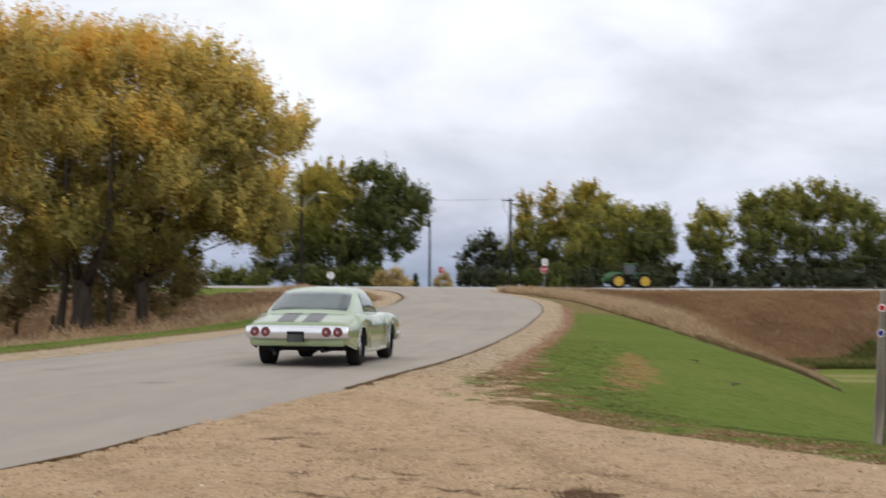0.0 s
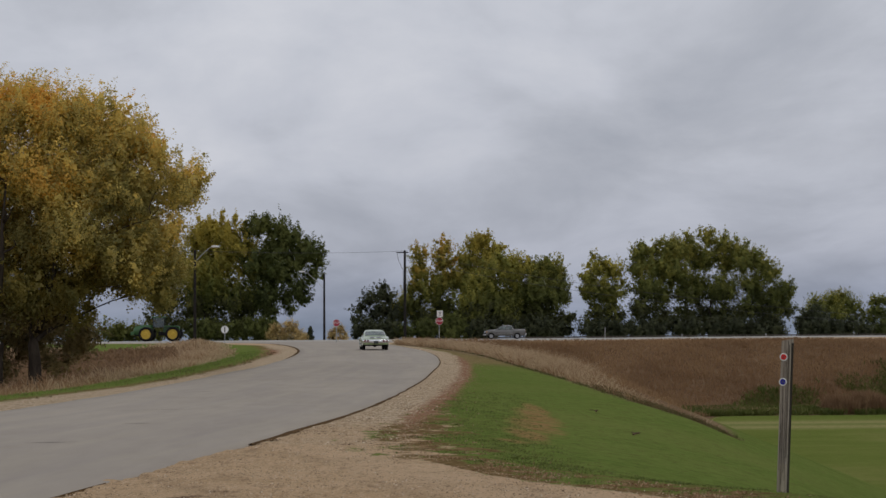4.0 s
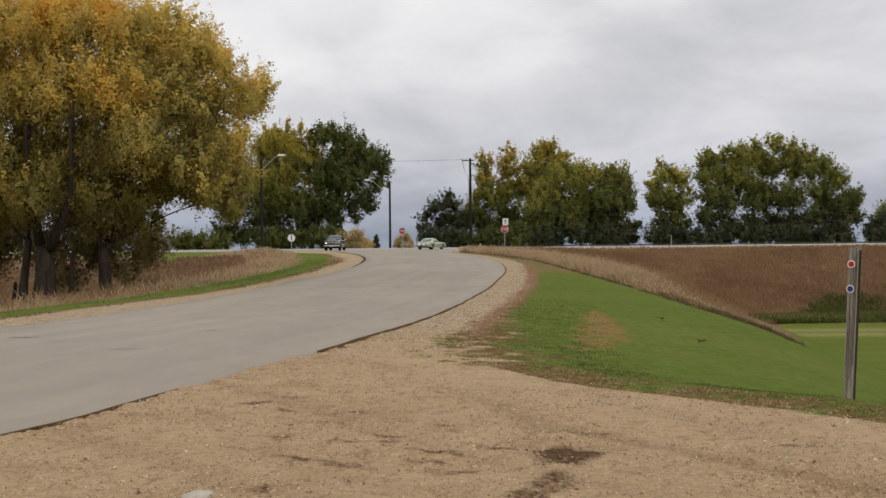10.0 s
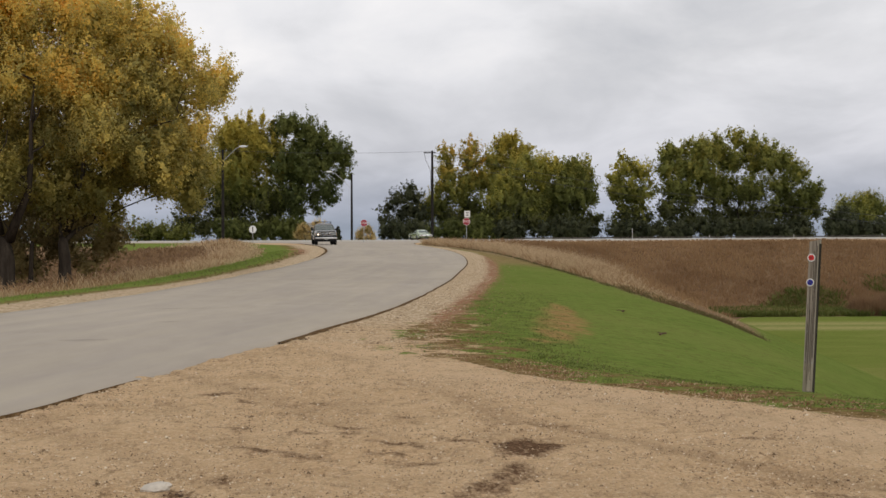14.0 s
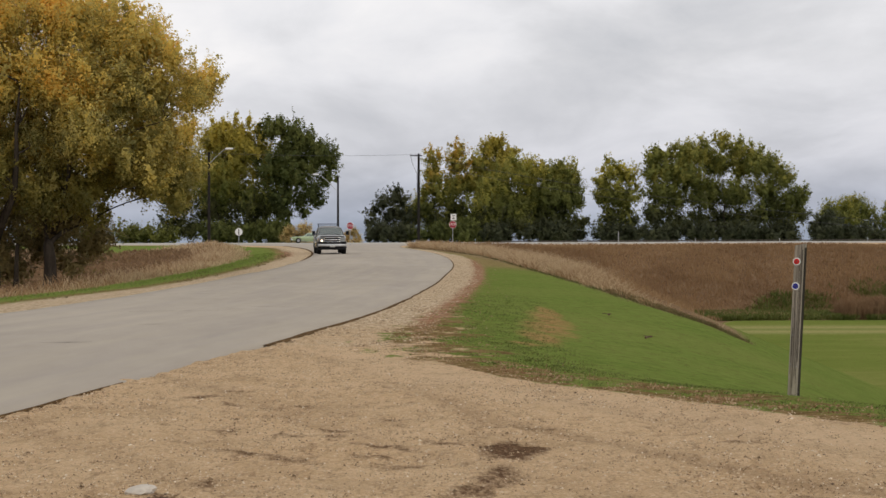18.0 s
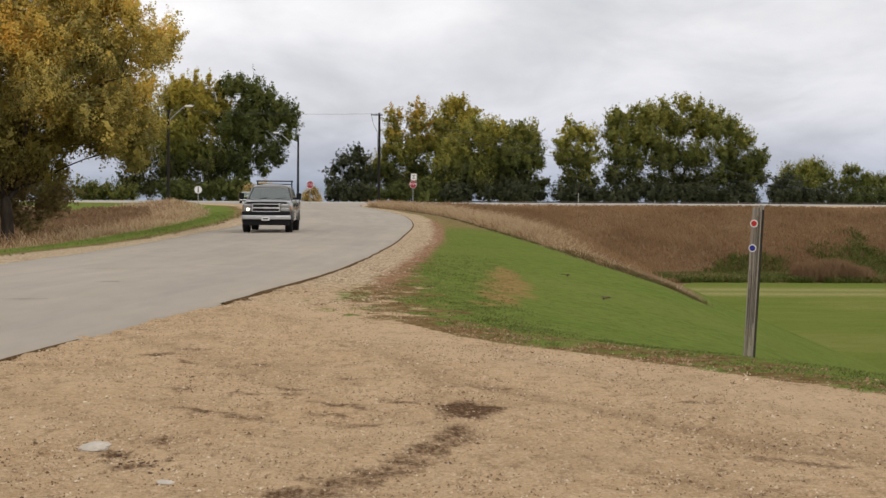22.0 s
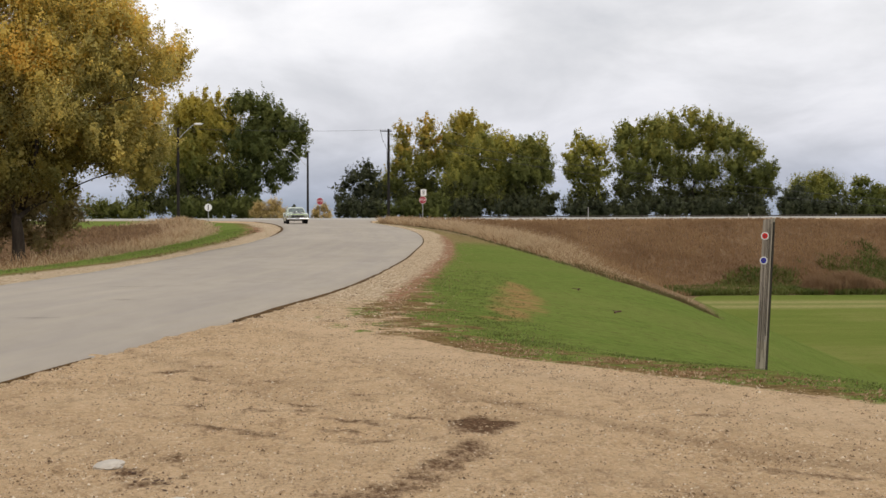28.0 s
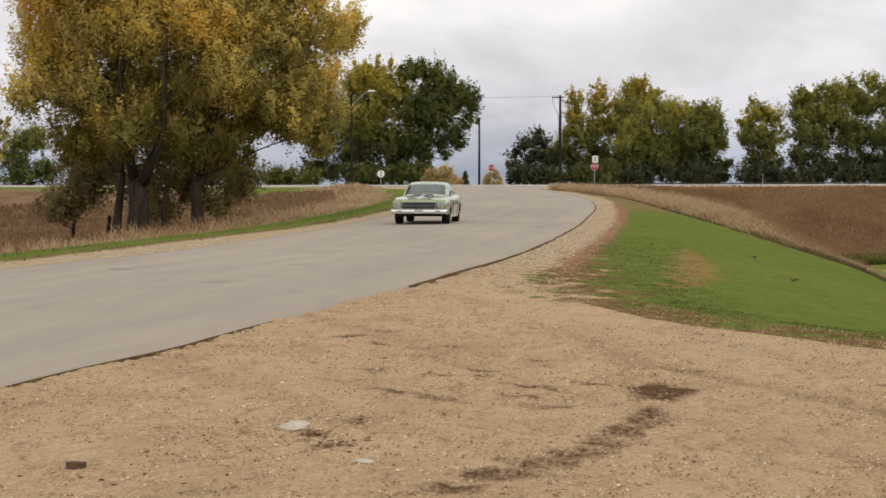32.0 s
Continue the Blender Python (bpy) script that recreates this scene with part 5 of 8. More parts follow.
    for k, (x, y, h, w, mat, label) in enumerate(((-13.4, 252, 3.2, 5.0, M_TANSHRUB, "dry tan shrub beside the highway"), (-15.6, 253, 2.7, 3.6, M_TANSHRUB, "dry tan shrub beside the highway"), (-6.4, 252, 2.5, 3.6, M_TANSHRUB, "dry tan shrub below the stop sign"), (-12.0, 250, 1.2, 2.4, M_TANSHRUB, "low dry shrub beside the highway"))):
        r = np.random.RandomState(300 + k)
        tree("shrub", label, x, y, [(0, 0, 0.05, 0.5), (0.3, 0.1, 0.04, 0.5)], lumps(r, w, h, 0.1, 0.9, 20), mat, 7500, 0.10, 320 + k, 0.04, "shrubs by the highway", spread=0.3, category="shrub")
    # a small dark conifer
    top = empty("conifer", "small dark conifer beyond the highway", "tree", pose(-11.0, 258, float(ground_z(-11, 258))))
    rng2 = np.random.RandomState(9)
    bm = nb()
    rod(bm, (0, 0, 0), (0, 0, 2.6), 0.09, 0.02)
    part("trunk", bm, M_BARK, top)
    bl = [(0, 0, 0.3 + 0.32 * i, 0.85 - 0.1 * i, 0.85 - 0.1 * i, 0.28) for i in range(8)]
    V, N, _, tone = leaves(rng2, bl, 1800, 0.2, 12, 0.12, 0.2)
    crown_mesh("crown", V, N, tone, M_DUSKY, top)


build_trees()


# ---- grasses: too many to count ----
def blades(name, label, category, x, y, h, w, material, seed, lean=0.35, two=False, sink=0.02):
    """One tapering blade at each place, as a triangle, or bent in two."""
    rng = np.random.RandomState(seed)
    n = len(x)
    z = ground_z(x, y) - sink
    a = rng.uniform(0, 2 * math.pi, n)
    dx, dy = np.cos(a) * w / 2, np.sin(a) * w / 2
    b = rng.uniform(0, 2 * math.pi, n)
    l = h * rng.uniform(0, lean, n)
    base = np.stack([x, y, z], 1)
    s = np.stack([dx, dy, np.zeros(n)], 1)
    tip = base + np.stack([np.cos(b) * l, np.sin(b) * l, h], 1)
    if two:
        mid = base + np.stack([np.cos(b) * l * 0.3, np.sin(b) * l * 0.3, h * 0.62], 1)
        V = np.stack([base - s * 0.6, mid + s, tip, mid - s], 1)
    else:
        V = np.stack([base - s, base + s, tip], 1)
    return tagged(tri_sheet(name, V, n, material), label, category, kind="stuff")


def scatter(rng, n, x0, x1, y0, y1, power=1.0):
    return rng.uniform(x0, x1, n), y0 + (y1 - y0) * rng.uniform(0, 1, n) ** power


def fbm(x, y, s):
    """Cheap uneven field between about -1 and 1."""
    return (np.sin(x * 1.7 / s + 1.3 * np.sin(y * 0.9 / s)) + np.sin(y * 1.3 / s + 1.7 * np.sin(x * 1.1 / s + 2)) + 0.6 * np.sin((x + y) * 3.1 / s)) / 2.6


def build_grasses():
    rng = np.random.RandomState(77)
    # mown grass on the slope, thinning into the gravel
    x, y = scatter(rng, 270000, -0.5, 14, 12, 60, 1.5)
    d, wd = off_line(VERGE_R, x, y), inside(WEEDS, x, y)
    bare = spots(BARE, x, y)
    keep = (wd < 0.1) & (verge_grass_cover(x, y, d) > rng.normal(0.62, 0.12, len(x))) & (verge_wear(x, y, d) < rng.normal(0.46, 0.16, len(x)))
    keep &= bare * 0.8 < 0.1 + 0.75 * rng.uniform(0, 1, len(x)) + 0.3 * fbm(x, y, 0.3)
    x, y, d = x[keep], y[keep], d[keep]
    near = np.clip(1 - d / 2.5, 0, 1)
    h = rng.uniform(0.012, 0.03, len(x)) * (1 + 0.9 * near * rng.uniform(0, 1, len(x)))
    blades("mown_grass", "short green mown grass on the slope below the gravel", "grass", x, y, h, 0.012 + 0.0005 * y, M_GRASS, 1)
    # coarse tufts at the gravel margin: dark green where the verge is sound, withered where it is worn
    n = 42000
    cx, cy = scatter(rng, n, -1.0, 9.0, 9.5, 46, 1.3)
    d = off_line(VERGE_R, cx, cy)
    w = verge_wear(cx, cy, d)
    zone = np.interp(d, [-0.5, 0.05, 0.4, 1.3, 2.6], [0.0, 0.55, 1.0, 0.8, 0.0]) * np.interp(cy, [9, 24, 32, 46], [1, 1, 0.6, 0.3]) * np.where((cy > 20) | (d > 0.0), 1, 0)
    ok = rng.uniform(0, 1, n) < zone * (0.35 + 0.65 * (patchy(cx, cy, 0.3, 81) > 0.45))
    ok &= (verge_grass_cover(cx, cy, d) > 0.48) | (rng.uniform(0, 1, n) < 0.05)
    cx, cy, w = cx[ok], cy[ok], w[ok]
    dry = w > rng.normal(0.42, 0.12, len(cx))
    for pick, mat, label, seed, tall in ((~dry, M_GREENWEED, "coarse low green weeds along the edge of the gravel", 2, 0.05), (dry, M_STRAW, "withered brown weeds along the edge of the gravel", 13, 0.016)):
        k = np.nonzero(pick)[0]
        k = k[:7500]
        tx, ty = np.repeat(cx[k], 11), np.repeat(cy[k], 11)
        tx, ty = tx + rng.normal(0, 0.05, len(tx)), ty + rng.normal(0, 0.06, len(ty))
        blades("verge_tufts", label, "weeds", tx, ty, rng.uniform(0.006, tall, len(tx)), 0.026, mat, seed, 2.6)
    # the strip of mown grass beyond the road
    x, y = scatter(rng, 60000, -16, -5.5, 22, 120, 1.6)
    dl = -off_line(VERGE_L, x, y)
    keep = (dl > 0.1) & (dl < 3.6) & (rng.uniform(0, 1, len(x)) < np.clip((dl - 0.1) / 1.3, 0, 1))
    x, y = x[keep], y[keep]
    blades("verge_grass", "green grass verge beyond the road", "grass", x, y, rng.uniform(0.03, 0.10, len(x)), 0.02 + 0.0006 * y, M_GRASS, 3)
    x, y = scatter(rng, 26000, -16, -5.5, 22, 120, 1.4)
    dl = -off_line(VERGE_L, x, y)
    for lo, hi, mat, label, seed in ((0.9, 2.3, M_FRINGE, "dark coarse grass in the verge beyond the road", 17), (-0.15, 0.55, M_STRAW, "withered brown grass where the verge meets the sand", 18)):
        pick = (dl > lo) & (dl < hi) & (patchy(x, y * 0.4, 0.9, 140 + seed) > 0.5)
        blades("verge_grass", label, "grass", x[pick], y[pick], rng.uniform(0.02, 0.09, int(pick.sum())), 0.03 + 0.0007 * y[pick], mat, seed, 1.6)
    # pale tall grass beyond it
    x, y = scatter(rng, 150000, -40, -6, 20, 165, 1.2)
    dl = -off_line(VERGE_L, x, y)
    keep = (dl > 2.7 + 0.5 * fbm(x, y, 2)) & (dl < 9) & (rng.uniform(0, 1, len(x)) < 1.5 - dl * 0.2)
    x, y = x[keep], y[keep]
    h = rng.uniform(0.2, 0.78, len(x)) * (0.8 + 0.4 * fbm(x, y, 1.7)) * np.clip(0.25 + (-off_line(VERGE_L, x, y) - 2.5) * 0.3, 0.25, 1.0)
    brown = patchy(x, y * 0.5, 1.1, 150) + rng.normal(0, 0.2, len(x)) > np.interp(y, [30, 80, 120], [0.58, 0.66, 0.75])
    for pick, mat, label, seed in ((~brown, M_TALL, "pale dry knee-high grass along the far verge", 4), (brown, M_WEED, "golden brown withered grass along the far verge", 19)):
        blades("dry_grass", label, "grass", x[pick], y[pick], h[pick], 0.010 + 0.0004 * y[pick], mat, seed, 1.5, True)
    # brown weeds in the hollow behind it
    x, y = scatter(rng, 64000, -70, -8, 45, 168, 0.9)
    dl = -off_line(VERGE_L, x, y)
    keep = (dl > 7) & (y < 165)
    x, y = x[keep], y[keep]
    blades("brown_weeds", "brown dead weeds in the hollow below the highway", "weeds", x, y, rng.uniform(0.2, 0.6, len(x)), 0.035 + 0.0010 * y, M_HOLLOW, 5, 0.9, True)
    # weeds on the near bank: pale along the mown line and the corner, brown beyond
    x, y = scatter(rng, 330000, 0.5, 17, 40, 192, 0.75)
    wd = np.where(inside(WEEDS, x, y) > 0, np.abs(off_line(np.array([WEEDS[-1], *WEEDS[:10]], float), x, y)), -1)
    reach = np.interp(y, [40, 60, 90, 170], [0.3, 1.4, 4.2, 8.0])
    keep = (wd > -0.05) & (rng.uniform(0, 1, len(x)) < 1.25 - wd / reach)
    x, y = x[keep], y[keep]
    h = rng.uniform(0.25, 0.85, len(x)) * (0.55 + 0.8 * patchy(x, y, 1.3, 90)) * np.clip(0.25 + (y - 42) * 0.02, 0.25, 1.0) * np.interp(y, [120, 160, 185], [1, 0.8, 0.6]) * rng.uniform(0.5, 1.0, len(x))
    brown = rng.uniform(0, 1, len(x)) < np.interp(y, [45, 62, 90, 120], [0.85, 0.6, 0.25, 0.08]) + 0.5 * (patchy(x, y, 2.0, 95) - 0.5)
    for pick, mat, label, seed in ((~brown, M_TALL, "pale dry grass along the edge of the mown slope", 6), (brown, M_WEED, "brown withered grass along the edge of the mown slope", 16)):
        blades("dry_grass", label, "grass", x[pick], y[pick], h[pick] * (1.0 if seed == 6 else 0.8), 0.009 + 0.00036 * y[pick], mat, seed, 2.0, True)
    x, y = scatter(rng, 350000, 2.5, 112, 42, 198, 0.5)
    wd = inside(WEEDS, x, y)
    keep = (wd > 0.6) & (rng.uniform(0, 1, len(x)) < 0.1 + wd * 0.2)
    x, y = x[keep], y[keep]
    h = rng.uniform(0.25, 0.8, len(x)) * (0.9 + 0.3 * fbm(x, y, 4)) * np.clip(0.5 + (y - 45) * 0.006, 0.5, 1.0) * np.interp(y, [150, 185, 197], [1, 0.8, 0.4])
    blades("brown_weeds", "brown dead weeds covering the highway embankment", "weeds", x, y, h, 0.016 + 0.00045 * y, M_WEED, 7, 0.7, True)
    # green rank growth and a russet thicket at the foot of the bank
    patches = [((35, 166), (4.5, 5)), ((32, 163), (3, 3)), ((41.5, 168), (3.6, 8)), ((52.5, 173), (4.5, 9)), ((49, 167), (4, 6)), ((59, 166), (4.5, 4)), ((68, 165), (5, 2.5)), ((84, 166), (9, 2.5))]
    x, y = scatter(rng, 150000, 26, 110, 160, 188, 1.2)
    green = np.maximum(spots(patches, x, y, 0.7), 0.55 - 0.12 * np.abs(y - 163.5)) - 0.035 * np.clip(y - 174, 0, 20) + 1.1 * (patchy(x, y, 3.2, 120) - 0.5) + rng.uniform(-0.2, 0.2, len(x))
    keep = (green > 0.55) & (inside(WEEDS, x, y) > -0.4)
    x, y = x[keep], y[keep]
    blades("rank_weeds", "green rank weeds at the foot of the embankment", "weeds", x, y, rng.uniform(0.2, 0.75, len(x)), 0.12, M_GREENWEED, 8, 1.6, True)
    n = 26000
    u = rng.uniform(-1, 1, n)
    x, y = 46.9 + 3.8 * u + rng.normal(0, 0.25, n), 164.6 + rng.normal(0, 1.0, n)
    h = 2.5 * np.clip(1.05 - u ** 4, 0, 1) ** 0.7 * (0.85 + 0.15 * np.sin(u * 7 + 1)) * rng.uniform(0.35, 1.0, n)
    blades("russet_thicket", "russet brown thicket at the foot of the embankment", "thicket", x, y, h, 0.05, M_REDWEED, 9, 0.6, True)
    # brown stalks heaped along the lower end of the mown line, running out to a point
    n = 15000
    q = rng.uniform(0, 1, n)
    line = np.array([(7.15, 58.0), (7.45, 49.5), (7.95, 45.0), (8.3, 42.2), (8.5, 40.6)])
    at = q * 4
    i = np.minimum(at.astype(int), 3)
    P = line[i] + (line[i + 1] - line[i]) * (at - i)[:, None]
    x = P[:, 0] + 0.04 + rng.uniform(0, 0.42, n) * (1.05 - q) + rng.normal(0, 0.03, n)
    y = P[:, 1] + rng.normal(0, 0.2, n)
    blades("brown_weeds", "brown matted dead stalks along the mown line", "weeds", x, y, rng.uniform(0.03, 0.20, n) * (1.12 - q), 0.012, M_STRAW, 12, 1.9, True)
    # a dark fringe where the mower stops, also painting the dry grass's shadow line
    n = 5200
    q = rng.uniform(0, 9, n)
    W = np.array(WEEDS[:10], float)
    i = q.astype(int)
    P = W[i] + (W[i + 1] - W[i]) * (q - i)[:, None]
    x, y = P[:, 0] + rng.normal(0.02, 0.14, n), P[:, 1] + rng.normal(0, 0.5, n)
    keep = fbm(x * 2, y, 1.1) + rng.uniform(-0.5, 0.5, n) > 0.0
    x, y = x[keep], y[keep]
    n = len(x)
    blades("mown_fringe", "dark grass fringe, toned for shadow too, where the mown slope ends", "grass", x, y, rng.uniform(0.03, 0.12, n), 0.02 + 0.0003 * y, M_FRINGE, 14, 1.2)
    # highway verge
    x, y = scatter(rng, 60000, -110, 130, 192, 208.2)
    keep = (off_line(VERGE_R, x, y) > 0.5) | (-off_line(VERGE_L, x, y) > 0.5)
    x, y = x[keep], y[keep]
    h = rng.uniform(0.05, 0.15, len(x)) * np.where((x > 16) & (y > 203), 1.5, 1)
    for pick, mat, label, seed in ((x > 14, M_WEED, "short brown grass along the highway shoulder", 10), (x <= 14, M_TALL, "short pale grass along the highway shoulder", 20)):
        blades("highway_verge_grass", label, "grass", x[pick], y[pick], h[pick], 0.12, mat, seed)


build_grasses()


# ---- roadside things ----
def ground_at(x, y):
    return float(ground_z(x, y))


def build_post():
    x, y = 4.075, 17.3
    top = empty("marker_post", "weathered grey timber post with red and blue reflectors", "post", pose(x, y, -0.19, 0, 2.75, -24))
    bm = nb()
    h, w, d = 1.65, 0.105, 0.118
    rings = []
    for k in range(9):
        q = k / 8
        s = 1.0
        ww, dd = w * s / 2, d * s / 2
        c = 0.012
        ring = [(-ww + c, -dd), (ww - c, -dd), (ww, -dd + c), (ww, dd - c), (ww - c, dd), (-ww + c, dd), (-ww, dd - c), (-ww, -dd + c)]
        rings.append([(px, py, h * q + (0.012 * px / ww if k == 8 else 0)) for px, py in ring])
    loft(bm, rings)
    part("timber", bm, M_POST, top)
    for sx, wide, z0, z1 in ((-0.036, 0.0025, 0.32, 1.0), (-0.012, 0.003, 0.18, 0.95), (0.008, 0.0035, 0.3, 1.55), (0.022, 0.004, 0.22, 1.64), (0.034, 0.0045, 0.45, 1.6), (-0.02, 0.0025, 0.9, 1.15), (-0.028, 0.0025, 0.5, 0.8)):
        # drying splits down the face
        bm = nb()
        box(bm, wide, 0.006, z1 - z0, sx, -d / 2 - 0.001, (z0 + z1) / 2)
        part("split", bm, M_SIDE, top, "dark drying split in the timber")
    bm = nb()
    box(bm, 0.004, d * 0.9, 1.56, w / 2 + 0.0005, 0, 0.84, 0.001)
    part("weathered_side", bm, M_SIDE, top, "dark right side of the timber")
    bm = nb()
    box(bm, w * 0.8, 0.004, 0.30, 0, -d / 2 + 0.0005, 0.24, 0.001)
    part("pale_foot", bm, M_FOOT, top, "paler worn foot of the post")
    for z, mat, lab in ((1.475, M_REFRED, "round red reflector with a white rim"), (1.222, M_REFBLUE, "round blue reflector with a white rim")):
        bm = nb()
        rod(bm, (-0.022, -d / 2 + 0.004, z), (-0.022, -d / 2 - 0.009, z), 0.040, seg=20)
        rim = part("reflector", bm, M_WHITE, top, lab)
        bm = nb()
        rod(bm, (-0.022, -d / 2 - 0.008, z), (-0.022, -d / 2 - 0.014, z), 0.031, 0.026, seg=18)
        part("lens", bm, mat, rim)
        bm = nb()
        rod(bm, (-0.022, -d / 2 - 0.013, z), (-0.022, -d / 2 - 0.017, z), 0.008, seg=8)
        part("rivet", bm, M_BLACK, rim)
    for nx, nz in ((-0.035, 0.42), (0.03, 0.40), (-0.03, 0.10), (0.025, 0.09), (-0.03, 0.72)):
        bm = nb()
        rod(bm, (nx, -d / 2 + 0.002, nz), (nx, -d / 2 - 0.004, nz), 0.005, seg=6)
        part("nail", bm, M_GALV, top)


def wire(label, a, b, sag, r=0.016):
    bm = nb()
    a, b = Vector(a), Vector(b)
    pts = [a.lerp(b, k / 12) - Vector((0, 0, sag * 4 * (k / 12) * (1 - k / 12))) for k in range(13)]
    tube(bm, pts, r, r, 5)
    ob = new("overhead_wire", mesh_of("overhead_wire", bm, M_WIRE))
    tagged(ob, label, "wire", "overhead wires")


def pole(name, label, x, y, ztop, r, tilt=0.0, group="utility poles"):
    z = ground_at(x, y) - 0.3
    top = empty(name, label, "utility pole", pose(x, y, z), group)
    bm = nb()
    rod(bm, (0, 0, 0), (tilt, 0, ztop - z), r * 1.15, r * 0.8, 12)
    part("shaft", bm, M_POLE, top, "dark creosoted timber")
    return top, z


def lamp_arm(top, z0, z1, reach):
    """A street-lamp arm and its head; heights over the foot of the pole."""
    bm = nb()
    s = 1 if reach > 0 else -1
    tube(bm, [(0.05 * s, 0, z0), (reach * 0.4, 0, z0 + (z1 - z0) * 0.48), (reach * 0.8, 0, z0 + (z1 - z0) * 0.92), (reach, 0, z1)], 0.04, 0.03, 7)
    arm = part("lamp_arm", bm, M_GALV, top, "thin galvanised arm")
    bm = nb()
    bmesh.ops.create_uvsphere(bm, u_segments=14, v_segments=8, radius=0.5, matrix=Matrix.Translation((reach + 0.25 * s, 0, z1 + 0.03)) @ Matrix.Diagonal((0.95, 0.4, 0.26, 1)))
    part("lamp_head", bm, M_WHITE, arm, "pale oval lamp head", True)


def build_poles():
    t, z = pole("street_lamp_pole", "dark timber pole with a street lamp arm", -20.9, 190, 10.4, 0.16)
    lamp_arm(t, 9.1 - z, 10.75 - z, 2.0)
    t, z = pole("street_lamp_pole", "slim dark pole with a long street lamp arm beside the junction", -8.25, 241, 9.25, 0.155)
    lamp_arm(t, 7.2 - z, 9.6 - z, -2.9)
    t, z = pole("utility_pole", "tall dark utility pole with a short crossarm", 3.2, 241, 12.6, 0.19)
    for zz, w in ((12.3, 1.7),):
        bm = nb()
        box(bm, w, 0.12, 0.14, -0.35, 0.1, zz - z, 0.01)
        part("crossarm", bm, M_POLE, t)
    bm = nb()
    tube(bm, [(-1.1, 0.1, 12.2 - z), (-0.9, 0.1, 11.2 - z), (-0.25, 0.1, 9.8 - z), (-0.2, 0.1, 7 - z)], 0.03, 0.03, 5)
    part("down_lead", bm, M_WIRE, t)
    for dx in (-1.1, -0.45, 0.3):
        bm = nb()
        rod(bm, (dx, 0.1, 12.37 - z), (dx, 0.1, 12.62 - z), 0.05, 0.035, 8)
        part("insulator", bm, M_GALV, t)
    t, z = pole("utility_pole", "dark utility pole standing on the low field", 46.05, 144.6, ground_at(46.05, 144.6) + 9.15, 0.115, 0.12)
    bm = nb()
    box(bm, 0.9, 0.1, 0.1, 0.2, 0, 9.2, 0.01)
    part("crossarm", bm, M_POLE, t)
    for dx in (-0.13, 0.17):
        bm = nb()
        box(bm, 0.07, 0.05, 0.75, dx, -0.17, 0.62, 0.01)
        part("guy_guard", bm, M_YELLOWMARK, t, "yellow plastic guard strip")
    far_top = (46.3, 144.6, ground_at(46.05, 144.6) + 9.0)
    wire("thin cable between utility poles", (-20.9, 190, 10.3), (3.2, 241, 12.5), 0.25)
    wire("thin cable crossing above the highway", (3.2, 241, 12.4), far_top, 1.0)
    wire("thin cable crossing above the highway", (3.4, 241, 11.2), (46.3, 144.6, far_top[2] - 0.6), 1.0)
    wire("thin cable running off over the field", far_top, (150, 176, 3.4), 1.2)
    wire("thin cable running off along the road", (-20.9, 190, 10.2), (-90, 150, 10.5), 0.6)
    # a plain lamp post and a small board far beyond the highway
    x, y = 84.0, 300
    top = empty("lamp_post", "thin grey lamp post beyond the highway", "lamp post", pose(x, y, ground_at(x, y)))
    bm = nb()
    rod(bm, (0, 0, 0), (0, 0, 5.2), 0.09, 0.07)
    part("shaft", bm, M_GALV, top)
    bm = nb()
    box(bm, 0.9, 0.3, 0.18, -0.3, 0, 5.2, 0.05)
    part("lamp_head", bm, M_GALV, top)
    x, y = 91.5, 298
    top = empty("notice_board", "small white board on two posts beyond the highway", "sign", pose(x, y, ground_at(x, y)))
    bm = nb()
    box(bm, 1.1, 0.06, 1.3, 0, 0, 3.0, 0.01)
    part("panel", bm, M_WHITE, top)
    for dx in (-0.45, 0.45):
        bm = nb()
        rod(bm, (dx, 0.05, 0), (dx, 0.05, 3.4), 0.05)
        part("leg", bm, M_GALV, top)


def text_mesh(body, size, material, name="lettering"):
    cu = bpy.data.curves.new(name, "FONT")
    cu.body, cu.size, cu.align_x, cu.align_y, cu.extrude = body, size, "CENTER", "CENTER", 0.003
    ob = bpy.data.objects.new(name, cu)
    me = bpy.data.meshes.new_from_object(ob)
    bpy.data.objects.remove(ob)
    me.materials.clear()
    me.materials.append(material)
    return new(name, me)


